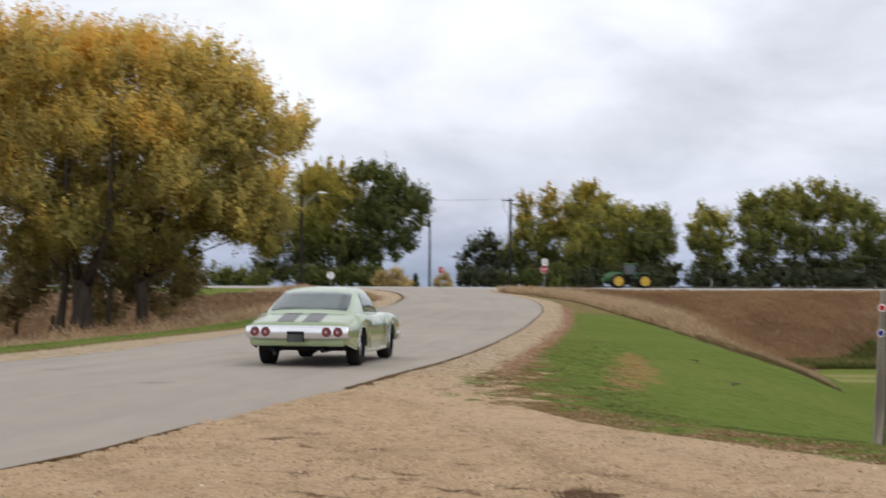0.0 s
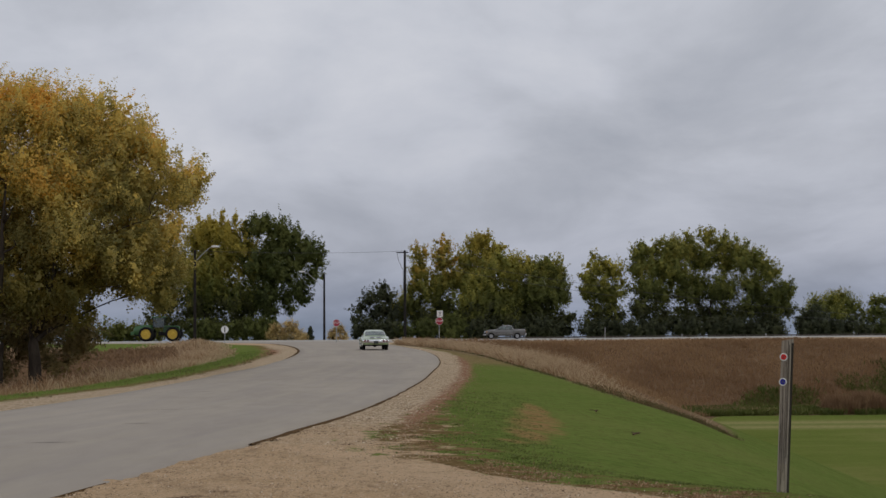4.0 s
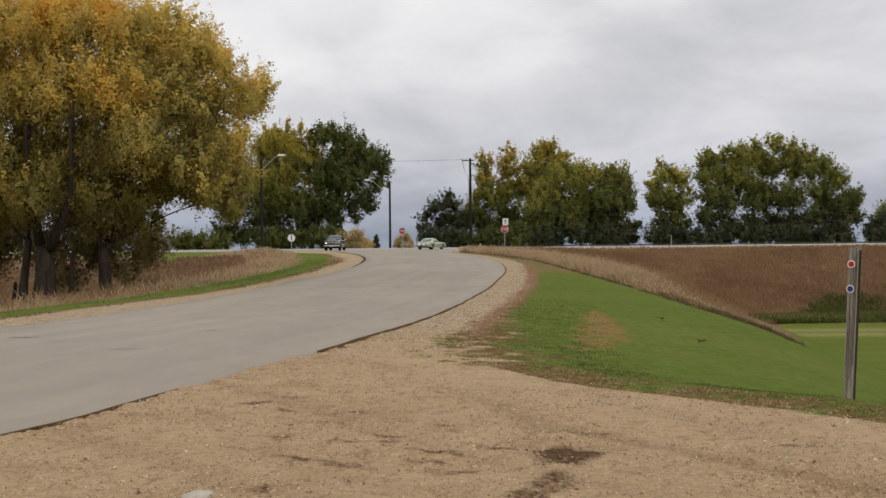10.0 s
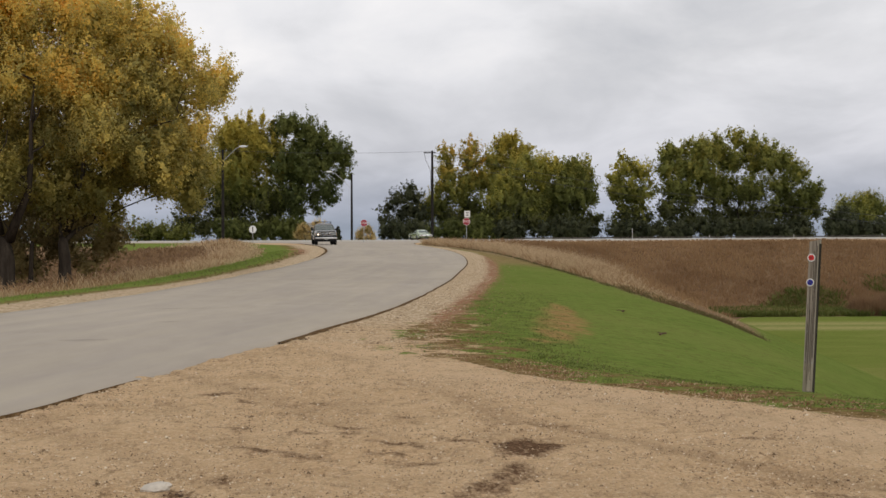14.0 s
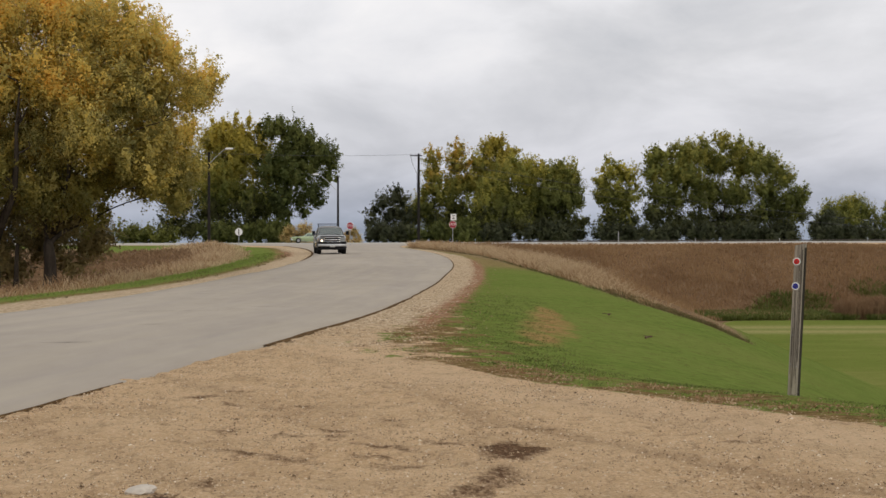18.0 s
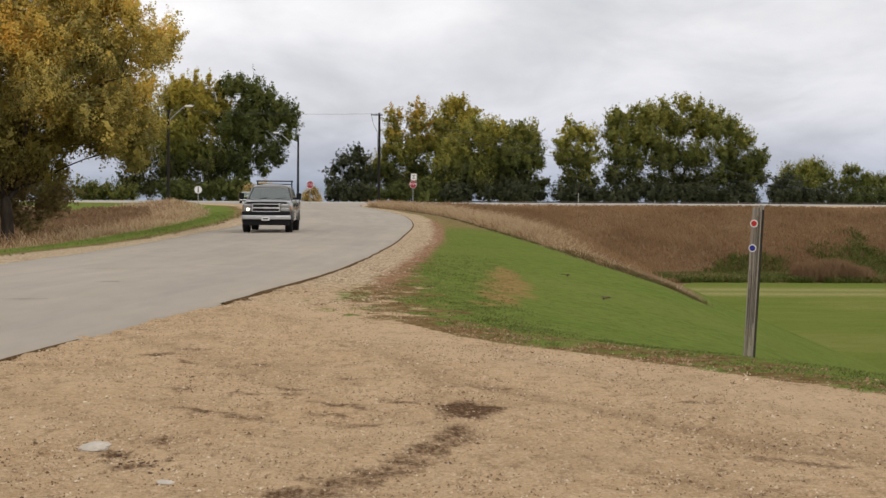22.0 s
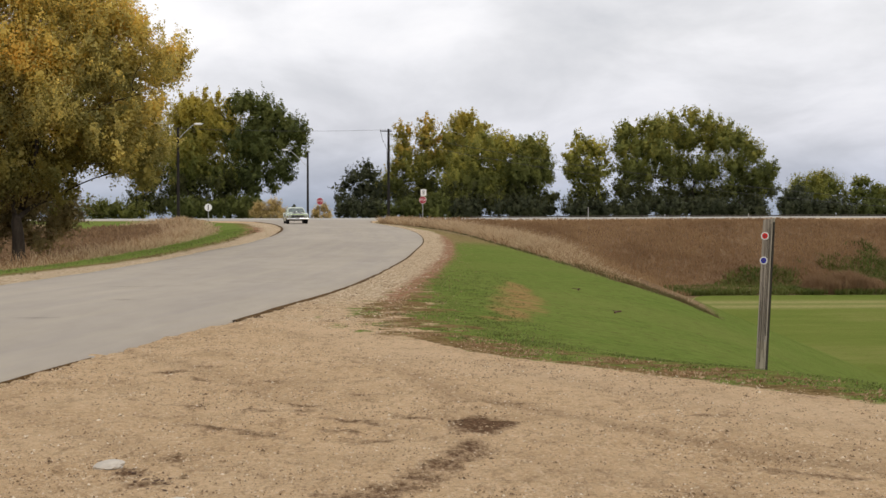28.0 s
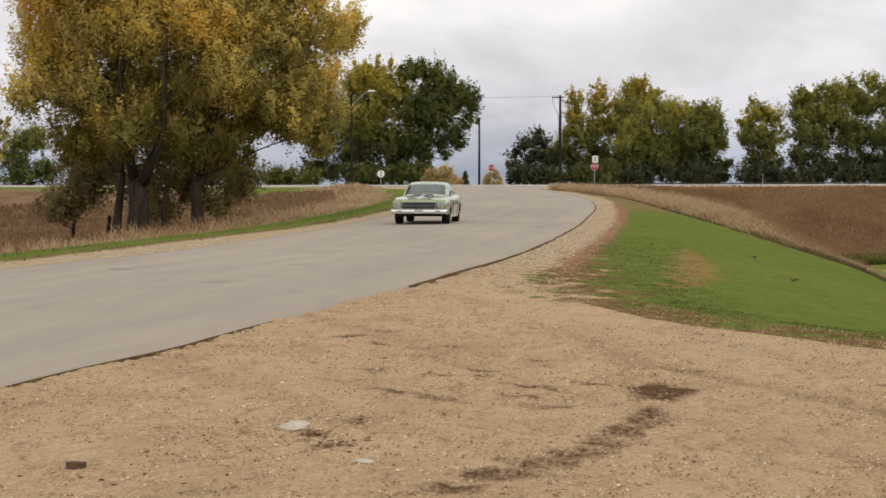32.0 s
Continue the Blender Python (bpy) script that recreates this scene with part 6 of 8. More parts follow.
def build_signs():
    def stop(x, y, zc, r, label, plate=False):
        z = ground_at(x, y)
        top = empty("stop_sign", label, "stop sign", pose(x, y, z), "stop signs at the junction")
        bm = nb()
        rod(bm, (0, 0.04, -0.2), (0, 0.04, zc + (1.1 if plate else 0.3) - z), 0.035, seg=8)
        part("signpost", bm, M_GALV, top)
        for rr, dep, mat, nm in ((r, 0.012, M_WHITE, "border"), (r * 0.94, 0.018, M_RED, "face")):
            bm = nb()
            pts = [(rr / math.cos(math.pi / 8) * math.cos(math.pi / 8 + k * math.pi / 4), rr / math.cos(math.pi / 8) * math.sin(math.pi / 8 + k * math.pi / 4)) for k in range(8)]
            loft(bm, [[(px, -dep, zc - z + pz) for px, pz in pts], [(px, 0.0 if nm == "border" else -0.004, zc - z + pz) for px, pz in pts]])
            part(nm, bm, mat, top)
        tx = text_mesh("STOP", r * 0.82, M_WHITE)
        tx.parent = top
        tx.matrix_basis = pose(0, -0.022, zc - z, 90, 0, 0)
        if plate:
            bm = nb()
            box(bm, 0.66, 0.02, 0.74, 0.08, -0.01, zc + 0.84 - z, 0.008)
            pl = part("plate", bm, M_WHITE, top, "white rectangular route plate")
            for k in range(3):
                bm = nb()
                box(bm, 0.30 - 0.08 * (k % 2), 0.006, 0.07, 0.08, -0.024, zc + 1.0 - 0.16 * k - z)
                part("lettering_bar", bm, M_BLACK, pl)

    stop(-5.15, 190, 2.18, 0.385, "red stop sign on the island at the junction")
    stop(6.42, 192, 2.33, 0.41, "red stop sign with a white plate above it", True)
    # the round sign beyond the far verge
    x, y = -17.3, 187
    z = ground_at(x, y)
    top = empty("warning_sign", "round white sign with a black upright bar", "road sign", pose(x, y, z))
    zc = 1.5
    bm = nb()
    rod(bm, (0, 0.03, -0.2), (0, 0.03, zc - z + 0.2), 0.035, seg=8)
    part("signpost", bm, M_GALV, top)
    bm = nb()
    rod(bm, (0, 0.0, zc - z), (0, -0.02, zc - z), 0.41, seg=24)
    face = part("face", bm, M_WHITE, top)
    bm = nb()
    box(bm, 0.10, 0.008, 0.6, 0, -0.026, zc - z)
    part("bar", bm, M_BLACK, face)
    # low marker stakes along the highway shoulder
    for x, h in ((27.3, 1.5), (36.8, 0.6), (47.2, 0.6)):
        bm = nb()
        z0 = ground_at(x, 207.5)
        box(bm, 0.08, 0.04, h + 0.2, 0, 0, h / 2 - 0.1, 0.006)
        ob = part("marker_stake", bm, M_GALV, None)
        ob.matrix_basis = pose(x, 207.5, z0)
        tagged(ob, "thin grey marker stake on the highway shoulder", "stake", "stakes along the highway")
    # a low guard rail along the far side of the highway
    rail = empty("guard_rail", "low dark guard rail on short posts beyond the highway", "guard rail", pose(0, 241.5, 0))
    xs = [15.0 + 4.1 * k for k in range(26)]
    for x in xs:
        bm = nb()
        z0 = float(highway_z(x))
        box(bm, 0.14, 0.12, 0.62, x, 0, z0 + 0.05, 0.01)
        part("post", bm, M_POLE, rail)
    for a, b in zip(xs[:-1], xs[1:]):
        bm = nb()
        za, zb = float(highway_z(a)) + 0.15, float(highway_z(b)) + 0.15
        prof = [(0, -0.08), (-0.04, -0.05), (-0.01, -0.015), (-0.01, 0.015), (-0.04, 0.05), (0, 0.08), (0.01, 0.08), (0.01, -0.08)]
        loft(bm, [[(x + e, -0.1 + py, z + pz) for py, pz in prof] for x, z, e in ((a, za, -0.1), (b, zb, 0.1))])
        part("beam", bm, M_RUSTRAIL, rail, "weathered steel beam")


def lump(bm, rng, sx, sy, sz, sub=2):
    r = bmesh.ops.create_icosphere(bm, subdivisions=sub, radius=0.5)
    for v in r["verts"]:
        f = 1 + 0.22 * noise.noise(v.co * 3.1 + Vector((rng.uniform(0, 50), 0, 0)))
        v.co = Vector((v.co.x * sx * f, v.co.y * sy * f, v.co.z * sz * f))
    return bm


def stones(name, label, x, y, s, rng):
    """Small four-sided chips of radius s lying on the ground."""
    m = len(x)
    z = ground_z(x, y) + 0.004
    P = np.stack([x, y, z], 1)
    ang = rng.uniform(0, 2 * math.pi, m)
    ring = [P + np.stack([np.cos(ang + k * math.pi / 2) * s * rng.uniform(0.7, 1.4, m), np.sin(ang + k * math.pi / 2) * s * rng.uniform(0.7, 1.4, m), np.full(m, -0.006)], 1) for k in range(4)]
    cap = P + np.stack([rng.normal(0, 0.3, m) * s, rng.normal(0, 0.3, m) * s, s * rng.uniform(0.25, 0.6, m)], 1)
    V = np.stack(ring + [cap], 1).reshape(-1, 3)
    base = np.arange(m)[:, None] * 5
    F = np.concatenate([base + np.array([[0, 1, 4]]), base + np.array([[1, 2, 4]]), base + np.array([[2, 3, 4]]), base + np.array([[3, 0, 4]])])
    tagged(sheet(name, V.tolist(), F.tolist(), M_STONE), label, "gravel", kind="stuff")


def build_litter():
    rng = np.random.RandomState(5)
    bm = nb()
    lump(bm, rng, 0.19, 0.16, 0.065, 3)
    ob = part("rock", bm, flat("pale_limestone", (0.55, 0.49, 0.41), 0.9, vary=0.15, scale=12), None)
    ob.matrix_basis = pose(-1.56, 10.35, 0.015, 4, -6, 20)
    tagged(ob, "pale flat limestone rock half sunk in the gravel", "rock")
    bm = nb()
    lump(bm, rng, 0.11, 0.10, 0.03, 2)
    ob = part("rock", bm, bpy.data.materials["pale_limestone"], None)
    ob.matrix_basis = pose(-1.0, 9.18, 0.004, 2, 3, 70)
    tagged(ob, "small flat grey stone sunk in the gravel", "rock")
    clods = [(-2.52, 8.87, 0.12, 0.07, 0.06), (-2.75, 8.62, 0.06, 0.04, 0.03), (-2.6, 8.5, 0.05, 0.04, 0.03), (-2.42, 8.6, 0.05, 0.03, 0.03), (-1.55, 8.56, 0.045, 0.04, 0.04), (-1.68, 8.75, 0.035, 0.03, 0.02), (-2.12, 8.75, 0.05, 0.03, 0.02), (-2.3, 8.55, 0.04, 0.04, 0.03), (-2.95, 8.5, 0.05, 0.04, 0.03), (-1.27, 9.9, 0.05, 0.04, 0.025), (-1.22, 9.55, 0.06, 0.04, 0.025), (-1.12, 9.5, 0.04, 0.04, 0.02), (0.62, 12.5, 0.035, 0.03, 0.025), (0.67, 12.45, 0.03, 0.03, 0.02), (0.45, 8.9, 0.03, 0.03, 0.02), (3.05, 12.0, 0.04, 0.03, 0.02), (-1.6, 12.9, 0.02, 0.02, 0.015)]
    clods += [(-1.46 + 0.42 * q + rng.normal(0, 0.045), 10.27 - 0.72 * q + rng.normal(0, 0.10), rng.uniform(0.02, 0.05), rng.uniform(0.018, 0.035), rng.uniform(0.015, 0.03)) for q in rng.uniform(0, 1, 22) ** 1.4]
    clods += [(0.57, 12.62, 0.03, 0.03, 0.03), (0.72, 12.55, 0.03, 0.02, 0.02), (0.78, 12.6, 0.025, 0.02, 0.02), (1.93, 12.02, 0.02, 0.02, 0.02), (2.75, 10.6, 0.035, 0.03, 0.025), (3.18, 10.88, 0.03, 0.02, 0.02), (3.93, 10.35, 0.035, 0.03, 0.03), (3.36, 14.05, 0.04, 0.03, 0.015), (-1.85, 8.45, 0.05, 0.04, 0.03), (-2.2, 8.42, 0.05, 0.03, 0.025)]
    for x, y, a, b, c in clods:
        bm = nb()
        if a > 0.08:
            box(bm, a, b, c, 0, 0, c / 2, 0.004)
        else:
            lump(bm, rng, a, b, c, 1)
        ob = part("dark_clod", bm, M_DARKSTONE, None)
        ob.scale = (0.8, 0.8, 0.55)
        ob.location = (x, y, ground_at(x, y) + c * 0.12)
        ob.rotation_euler = (0, 0, rng.uniform(0, 3))
        tagged(ob, "small dark lump lying on the gravel", "clod", "dark lumps on the gravel")
    for x, y, L, a in ((4.88, 32.5, 0.15, 50), (4.99, 39.5, 0.06, 70)):
        bm = nb()
        tube(bm, [(-L, 0, 0), (-L * 0.3, 0.03, 0.012), (L * 0.4, -0.01, 0.02), (L, 0.05, 0.0)], 0.022, 0.012, 6)
        tube(bm, [(-L * 0.3, 0.03, 0.012), (L * 0.1, 0.12, 0.03), (L * 0.4, 0.18, 0.02)], 0.012, 0.006, 5)
        ob = part("fallen_stick", bm, M_DARKSTONE, None)
        ob.matrix_basis = pose(x, y, ground_at(x, y) + 0.03, 0, 0, a)
        tagged(ob, "dark stick lying on the mown grass", "stick", "sticks on the grass")
    # crumbs of soil and dead roots along the broken edge of the pavement
    n = 9000
    y = np.where(rng.uniform(0, 1, n) < 0.75, 24.2 + 34 * rng.uniform(0, 1, n) ** 1.4, rng.uniform(10, 18.2, n))
    keep = (y > 20) | (fbm(y * 1.7, y, 0.5) > 0.1)
    y = y[keep]
    x = at_y(resample(PAVE_R), y) + np.abs(rng.normal(0, 1, len(y))) * np.where(y > 20, 0.20 - 0.002 * y, 0.09) + 0.01
    blades("margin_roots", "dark dead roots and crumbs along the broken pavement edge", "weeds", x, y, rng.uniform(0.004, 0.022, len(y)) * np.where(y > 20, 1.2, 0.9), 0.035, M_ROOTS, 31, 3.0)
    n = 70
    cx, cy = rng.uniform(-0.55, 0.75, n), rng.uniform(22.5, 30, n)
    ok = np.abs(off_line(VERGE_R, cx, cy) + 0.15) < 0.6
    x, y = np.repeat(cx[ok], 26), np.repeat(cy[ok], 26)
    x, y = x + rng.normal(0, 0.07, len(x)), y + rng.normal(0, 0.06, len(y))
    blades("torn_sods", "dark torn sods and roots scattered on the frayed verge", "weeds", x, y, rng.uniform(0.006, 0.035, len(x)), 0.03, M_ROOTS, 33, 2.4)
    # loose chips on the gravel, too many to count
    n = 62000
    y = 7.2 + 24 * rng.uniform(0, 1, n) ** 1.7
    x = rng.uniform(-4.2, 5.5, n)
    keep = (off_line(VERGE_R, x, y) < 0.2) & (off_line(PAVE_R, x, y) > 0.02) & (spots(STAINS[:12], x, y) < rng.uniform(0.2, 1.1, n))
    x, y = x[keep], y[keep]
    m = len(x)
    s = rng.uniform(0.0034, 0.0098, m) * (1 + 0.9 * (rng.uniform(0, 1, m) > 0.95) + 1.2 * (rng.uniform(0, 1, m) > 0.995))
    stones("gravel_chips", "loose pale limestone chips on the ground", x, y, s, rng)
    # red-brown litter between the shoulder and the grass, and pale stones on the shoulder
    x, y = scatter(rng, 60000, -0.6, 4.6, 27, 95, 1.3)
    d = off_line(VERGE_R, x, y)
    keep = (np.abs(d) < 0.32 + 0.003 * y) & (patchy(x, y * 0.5, 0.5, 170) > 0.42 + 0.5 * np.abs(d))
    x, y = x[keep], y[keep]
    blades("red_litter", "red-brown dead weeds and litter along the road shoulder", "weeds", x, y, rng.uniform(0.004, 0.03, len(x)), 0.03 + 0.0006 * y, M_REDLITTER, 35, 2.6)
    x, y = scatter(rng, 16000, -2.6, 4.4, 24, 90, 1.6)
    keep = (off_line(VERGE_R, x, y) < 0.1) & (off_line(PAVE_R, x, y) > 0.25) & (patchy(x, y * 0.5, 0.7, 180) > 0.45)
    x, y = x[keep], y[keep]
    stones("shoulder_stones", "pale broken stones on the road shoulder", x, y, rng.uniform(0.010, 0.024, len(x)) * (1 + 0.006 * y), rng)
    # dead leaf and straw litter along the verge
    n = 12000
    i = rng.randint(3, 18, n)
    t = rng.uniform(0, 1, n)
    Q = VERGE_R[i] + (VERGE_R[i + 1] - VERGE_R[i]) * t[:, None]
    x, y = Q[:, 0] + rng.normal(0.15, 0.4, n), Q[:, 1] + rng.normal(0.1, 0.5, n)
    keep = (off_line(VERGE_R, x, y) > rng.uniform(-0.25, 0.2, n)) & (fbm(x, y, 0.35) + 0.6 * fbm(x + 5, y, 0.15) + rng.uniform(-0.4, 0.4, n) > 0.1)
    x, y = x[keep], y[keep]
    n = len(x)
    z = ground_z(x, y) + 0.012
    a = rng.uniform(0, 2 * math.pi, n)
    L = rng.uniform(0.008, 0.024, n)
    d = np.stack([np.cos(a) * L, np.sin(a) * L, rng.normal(0, 0.012, n)], 1)
    e = np.stack([-np.sin(a) * L * 0.3, np.cos(a) * L * 0.3, rng.normal(0, 0.006, n)], 1)
    P = np.stack([x, y, z], 1)
    tagged(tri_sheet("leaf_litter", np.stack([P - d, P + e, P + d, P - e], 1), n, M_LITTER), "dry fallen leaves and straw along the verge", "leaf litter", kind="stuff")


build_post()
build_poles()
build_signs()
build_litter()


# ---- vehicles: each points along +y, its origin on the road between the axles ----
M_GREENPAINT = flat("pale_green_car_paint", (0.33, 0.41, 0.225), 0.26, 0.4, vary=0.05, scale=2, coat=0.9)
# the body green made paler, painting in the sky that the roof reflects
M_SKYROOF = flat("sky_lightened_green_paint", (0.47, 0.56, 0.40), 0.35, 0.15, vary=0.05, scale=2, coat=0.6)
M_STRIPE = flat("black_stripe_paint", (0.018, 0.018, 0.02), 0.4, vary=0.1, coat=0.5)
M_CHROME = flat("chrome", (0.84, 0.84, 0.84), 0.2, 1.0, vary=0.05)
M_TYRE = flat("tyre_rubber", (0.013, 0.0125, 0.012), 0.9, 0.0, 0.15, vary=0.25, scale=9)
M_RIM = flat("steel_rim", (0.38, 0.38, 0.39), 0.35, 0.8)
M_DARKPART = flat("black_plastic", (0.011, 0.011, 0.012), 0.75, 0.0, 0.2)
# backing under the coupe's panes, lightened to paint sky reflected in the glass
M_SKYBACK = flat("sky_toned_backing", (0.33, 0.40, 0.375), 0.7, vary=0.45, scale=3.5)
M_INSIDE = flat("car_interior", (0.075, 0.085, 0.08), 0.8, vary=0.5, scale=4)
M_PEWTER = flat("pewter_paint", (0.155, 0.15, 0.142), 0.30, 0.6, vary=0.06, scale=2, coat=0.9)
M_TAIL = flat("red_lamp_lens", (0.17, 0.014, 0.02), 0.3, coat=0.5)
M_AMBER = flat("amber_lens", (0.55, 0.22, 0.02), 0.25, coat=0.5)
M_LAMPGLASS = flat("clear_lamp_lens", (0.40, 0.41, 0.40), 0.12, 0.5, coat=0.6)
M_PLATE = flat("plate_white", (0.7, 0.7, 0.68), 0.5)
M_TRACTOR = flat("green_tractor_paint", (0.030, 0.105, 0.022), 0.4, vary=0.12, coat=0.4)
M_BUMPER = flat("dull_chrome", (0.56, 0.56, 0.56), 0.35, 0.8, vary=0.1)
M_YELLOWRIM = flat("yellow_rim_paint", (0.52, 0.34, 0.03), 0.5, vary=0.08)
_gl = Mat("car_glass", 0.04, 0, 0.5)
_gl.p.inputs["Base Color"].default_value = (0.42, 0.50, 0.47, 1)
_gl.p.inputs["Transmission Weight"].default_value = 0.85
_gl.p.inputs["IOR"].default_value = 1.75
M_CARGLASS = _gl.m
_hl = Mat("lit_headlamp", 0.2)
_hl.p.inputs["Base Color"].default_value = (1, 0.9, 0.75, 1)
_hl.p.inputs["Emission Color"].default_value = (1.0, 0.82, 0.62, 1)
_hl.p.inputs["Emission Strength"].default_value = 2.2
M_LIT = _hl.m


def quad_panel(bm, a, b, c, d, t=0.012):
    """A flat pane through four corners, t thick to both sides."""
    a, b, c, d = Vector(a), Vector(b), Vector(c), Vector(d)
    n = (b - a).cross(d - a).normalized() * t / 2
    loft(bm, [[a - n, b - n, c - n, d - n], [a + n, b + n, c + n, d + n]])
    return bm


def shell(stations, wheels, radius, crown=0.03, flare=1.0):
    """A car's outer skin from stations (y, lower edge, top edge, half width), open over the wheels."""
    ys = []
    for a, b in zip(stations[:-1], stations[1:]):
        n = max(1, int(abs(b[0] - a[0]) / 0.10))
        ys += [a[0] + (b[0] - a[0]) * k / n for k in range(n)]
    ys.append(stations[-1][0])
    for wy, wz in wheels:
        ys += [wy + radius * math.cos(k * math.pi / 12) for k in range(13)]
    ys = sorted(set(round(v, 4) for v in ys))
    S = np.array(stations)
    rings = []
    for y in ys:
        lo, hi, hw = (float(np.interp(y, S[:, 0], S[:, k])) for k in (1, 2, 3))
        bulge = 0.0
        for wy, wz in wheels:
            if abs(y - wy) <= radius + 1e-6:
                lo = max(lo, wz + math.sqrt(max(0.0, radius ** 2 - (y - wy) ** 2)))
            bulge = max(bulge, 0.018 * flare * max(0.0, 1 - ((y - wy) / (radius * 1.5)) ** 2))
        h = hi - lo
        side = [(hw * 0.955 + bulge, lo), (hw * 0.985 + bulge, lo + 0.28 * h), (hw + bulge, lo + 0.55 * h), (hw * 0.992, lo + 0.76 * h), (hw * 0.962, lo + 0.92 * h), (hw * 0.90, hi), (hw * 0.6, hi + crown * 0.75), (hw * 0.25, hi + crown)]
        rings.append([(-px, y, pz) for px, pz in side] + [(px, y, pz) for px, pz in side[::-1]])
    bm = nb()
    loft(bm, rings, close=False, cap=True)
    return bm


def wheel_set(top, spots_, r, width, rim_mat=None, rim_r=0.62):
    rim_mat = rim_mat or M_RIM
    tyre = rim = None
    out = []
    for x, y in spots_:
        side = 1 if x > 0 else -1
        if tyre is None:
            bm = nb()
            prof = [(rim_r * r, -width / 2), (0.93 * r, -width / 2), (r, -width * 0.36), (r, width * 0.36), (0.93 * r, width / 2), (rim_r * r, width / 2)]
            rings = [[(px, rr * math.cos(a), rr * math.sin(a)) for rr, px in prof] for a in (2 * math.pi * k / 28 for k in range(28))]
            loft(bm, rings + [rings[0]], True, False)
            bmesh.ops.remove_doubles(bm, verts=bm.verts, dist=1e-5)
            tyre = mesh_of("wheel", bm, M_TYRE, True)
            bm = nb()
            rod(bm, (-width * 0.42, 0, 0), (width * 0.30, 0, 0), rim_r * r * 0.98, seg=24)
            rod(bm, (width * 0.30, 0, 0), (width * 0.42, 0, 0), rim_r * r * 0.45, rim_r * r * 0.3, seg=16)
            for k in range(5):
                a = 2 * math.pi * k / 5
                rod(bm, (width * 0.30, 0.7 * rim_r * r * math.cos(a), 0.7 * rim_r * r * math.sin(a)), (width * 0.34, 0.7 * rim_r * r * math.cos(a), 0.7 * rim_r * r * math.sin(a)), 0.14 * r, 0.08 * r, seg=8)
            rim = mesh_of("rim", bm, rim_mat)
        w = new("wheel", tyre)
        w.parent = top
        w.matrix_basis = pose(x, y, r)
        rm = new("rim", rim)
        rm.parent = w
        rm.matrix_basis = pose(0, 0, 0, 0, 0, 0 if side > 0 else 180)
        out.append((w, x, y, r))
    return out


def cabin(top, base, roof, paint, rear_top=0.95, names=("windscreen", "rear_window", "side_window"), posts=(), split=None, roof_t=0.05, inset=0.05):
    """base and roof: (rear y, front y, half width, z). Dark inside, painted roof and pillars, glass between."""
    (br, bf, bw, bz), (rr, rf, rw, rz) = base, roof
    bm = nb()
    k = 0.05
    loft(bm, [[(-bw + k, br + k * 2, bz - 0.02), (bw - k, br + k * 2, bz - 0.02), (bw - k, bf - k * 2, bz - 0.02), (-bw + k, bf - k * 2, bz - 0.02)],
              [(-rw + k, rr + k, rz - 0.03), (rw - k, rr + k, rz - 0.03), (rw - k, rf - k, rz - 0.03), (-rw + k, rf - k, rz - 0.03)]])
    part("interior", bm, M_INSIDE, top, "dark cabin interior")
    # roof, rounded at its rim
    bm = nb()
    def ring(w, y0, y1, z, c):
        return [(-w + c, y0, z), (w - c, y0, z), (w, y0 + c, z), (w, y1 - c, z), (w - c, y1, z), (-w + c, y1, z), (-w, y1 - c, z), (-w, y0 + c, z)]
    loft(bm, [ring(rw + 0.012, rr - 0.02, rf + 0.02, rz - 0.05, 0.08), ring(rw, rr, rf, rz - 0.015, 0.10), ring(rw * 0.82, rr + 0.14, rf - 0.12, rz + roof_t * 0.45, 0.12), ring(rw * 0.4, rr + 0.3, rf - 0.3, rz + roof_t * 0.7, 0.1)])
    part("roof", bm, paint, top, "", True)

    def on_side(s, q, y_b, y_r):
        """A point on the side: q from belt to roof."""
        return (s * (bw + (rw - bw) * q), y_b + (y_r - y_b) * q, bz + (rz - 0.03 - bz) * q)

    for s in (-1, 1):
        for (yb0, yb1, yr0, yr1) in posts:
            bm = nb()
            quad_panel(bm, on_side(s, 0, yb0, yr0), on_side(s, 0, yb1, yr1), on_side(s, 1, yb1, yr1), on_side(s, 1, yb0, yr0), 0.045)
            part("pillar", bm, paint, top)
    # glass, lying between the pillars
    e = 0.03
    bm = nb()
    quad_panel(bm, (-bw + inset, bf, bz + 0.01), (bw - inset, bf, bz + 0.01), (rw - inset, rf + 0.01, rz - 0.04), (-rw + inset, rf + 0.01, rz - 0.04), 0.01)
    part(names[0], bm, M_CARGLASS, top, "reflecting windscreen")
    bm = nb()
    def back(s, q, cut):
        return (s * (bw + (rw - bw) * q - cut), br + (rr - br) * q, bz + (rz - 0.03 - bz) * q)

    quad_panel(bm, back(1, 0.04, inset * 1.6), back(-1, 0.04, inset * 1.6), back(-1, rear_top, inset * 1.4), back(1, rear_top, inset * 1.4), 0.01)
    part(names[1], bm, M_CARGLASS, top)
    if rear_top < 0.9:
        bm = nb()
        quad_panel(bm, back(1, rear_top, 0), back(-1, rear_top, 0), back(-1, 1.0, 0), back(1, 1.0, 0), 0.03)
        part("roof_tail", bm, paint, top)
    cuts = [br, *(split or []), bf]
    rcut = [rr + (rf - rr) * (c - br) / (bf - br) for c in cuts]
    for s in (-1, 1):
        for a in range(len(cuts) - 1):
            bm = nb()
            quad_panel(bm, on_side(s, 0.03, cuts[a] + e, rcut[a] + e), on_side(s, 0.03, cuts[a + 1] - e, rcut[a + 1] - e), on_side(s, 0.95, cuts[a + 1] - e, rcut[a + 1] - e), on_side(s, 0.95, cuts[a] + e, rcut[a] + e), 0.012)
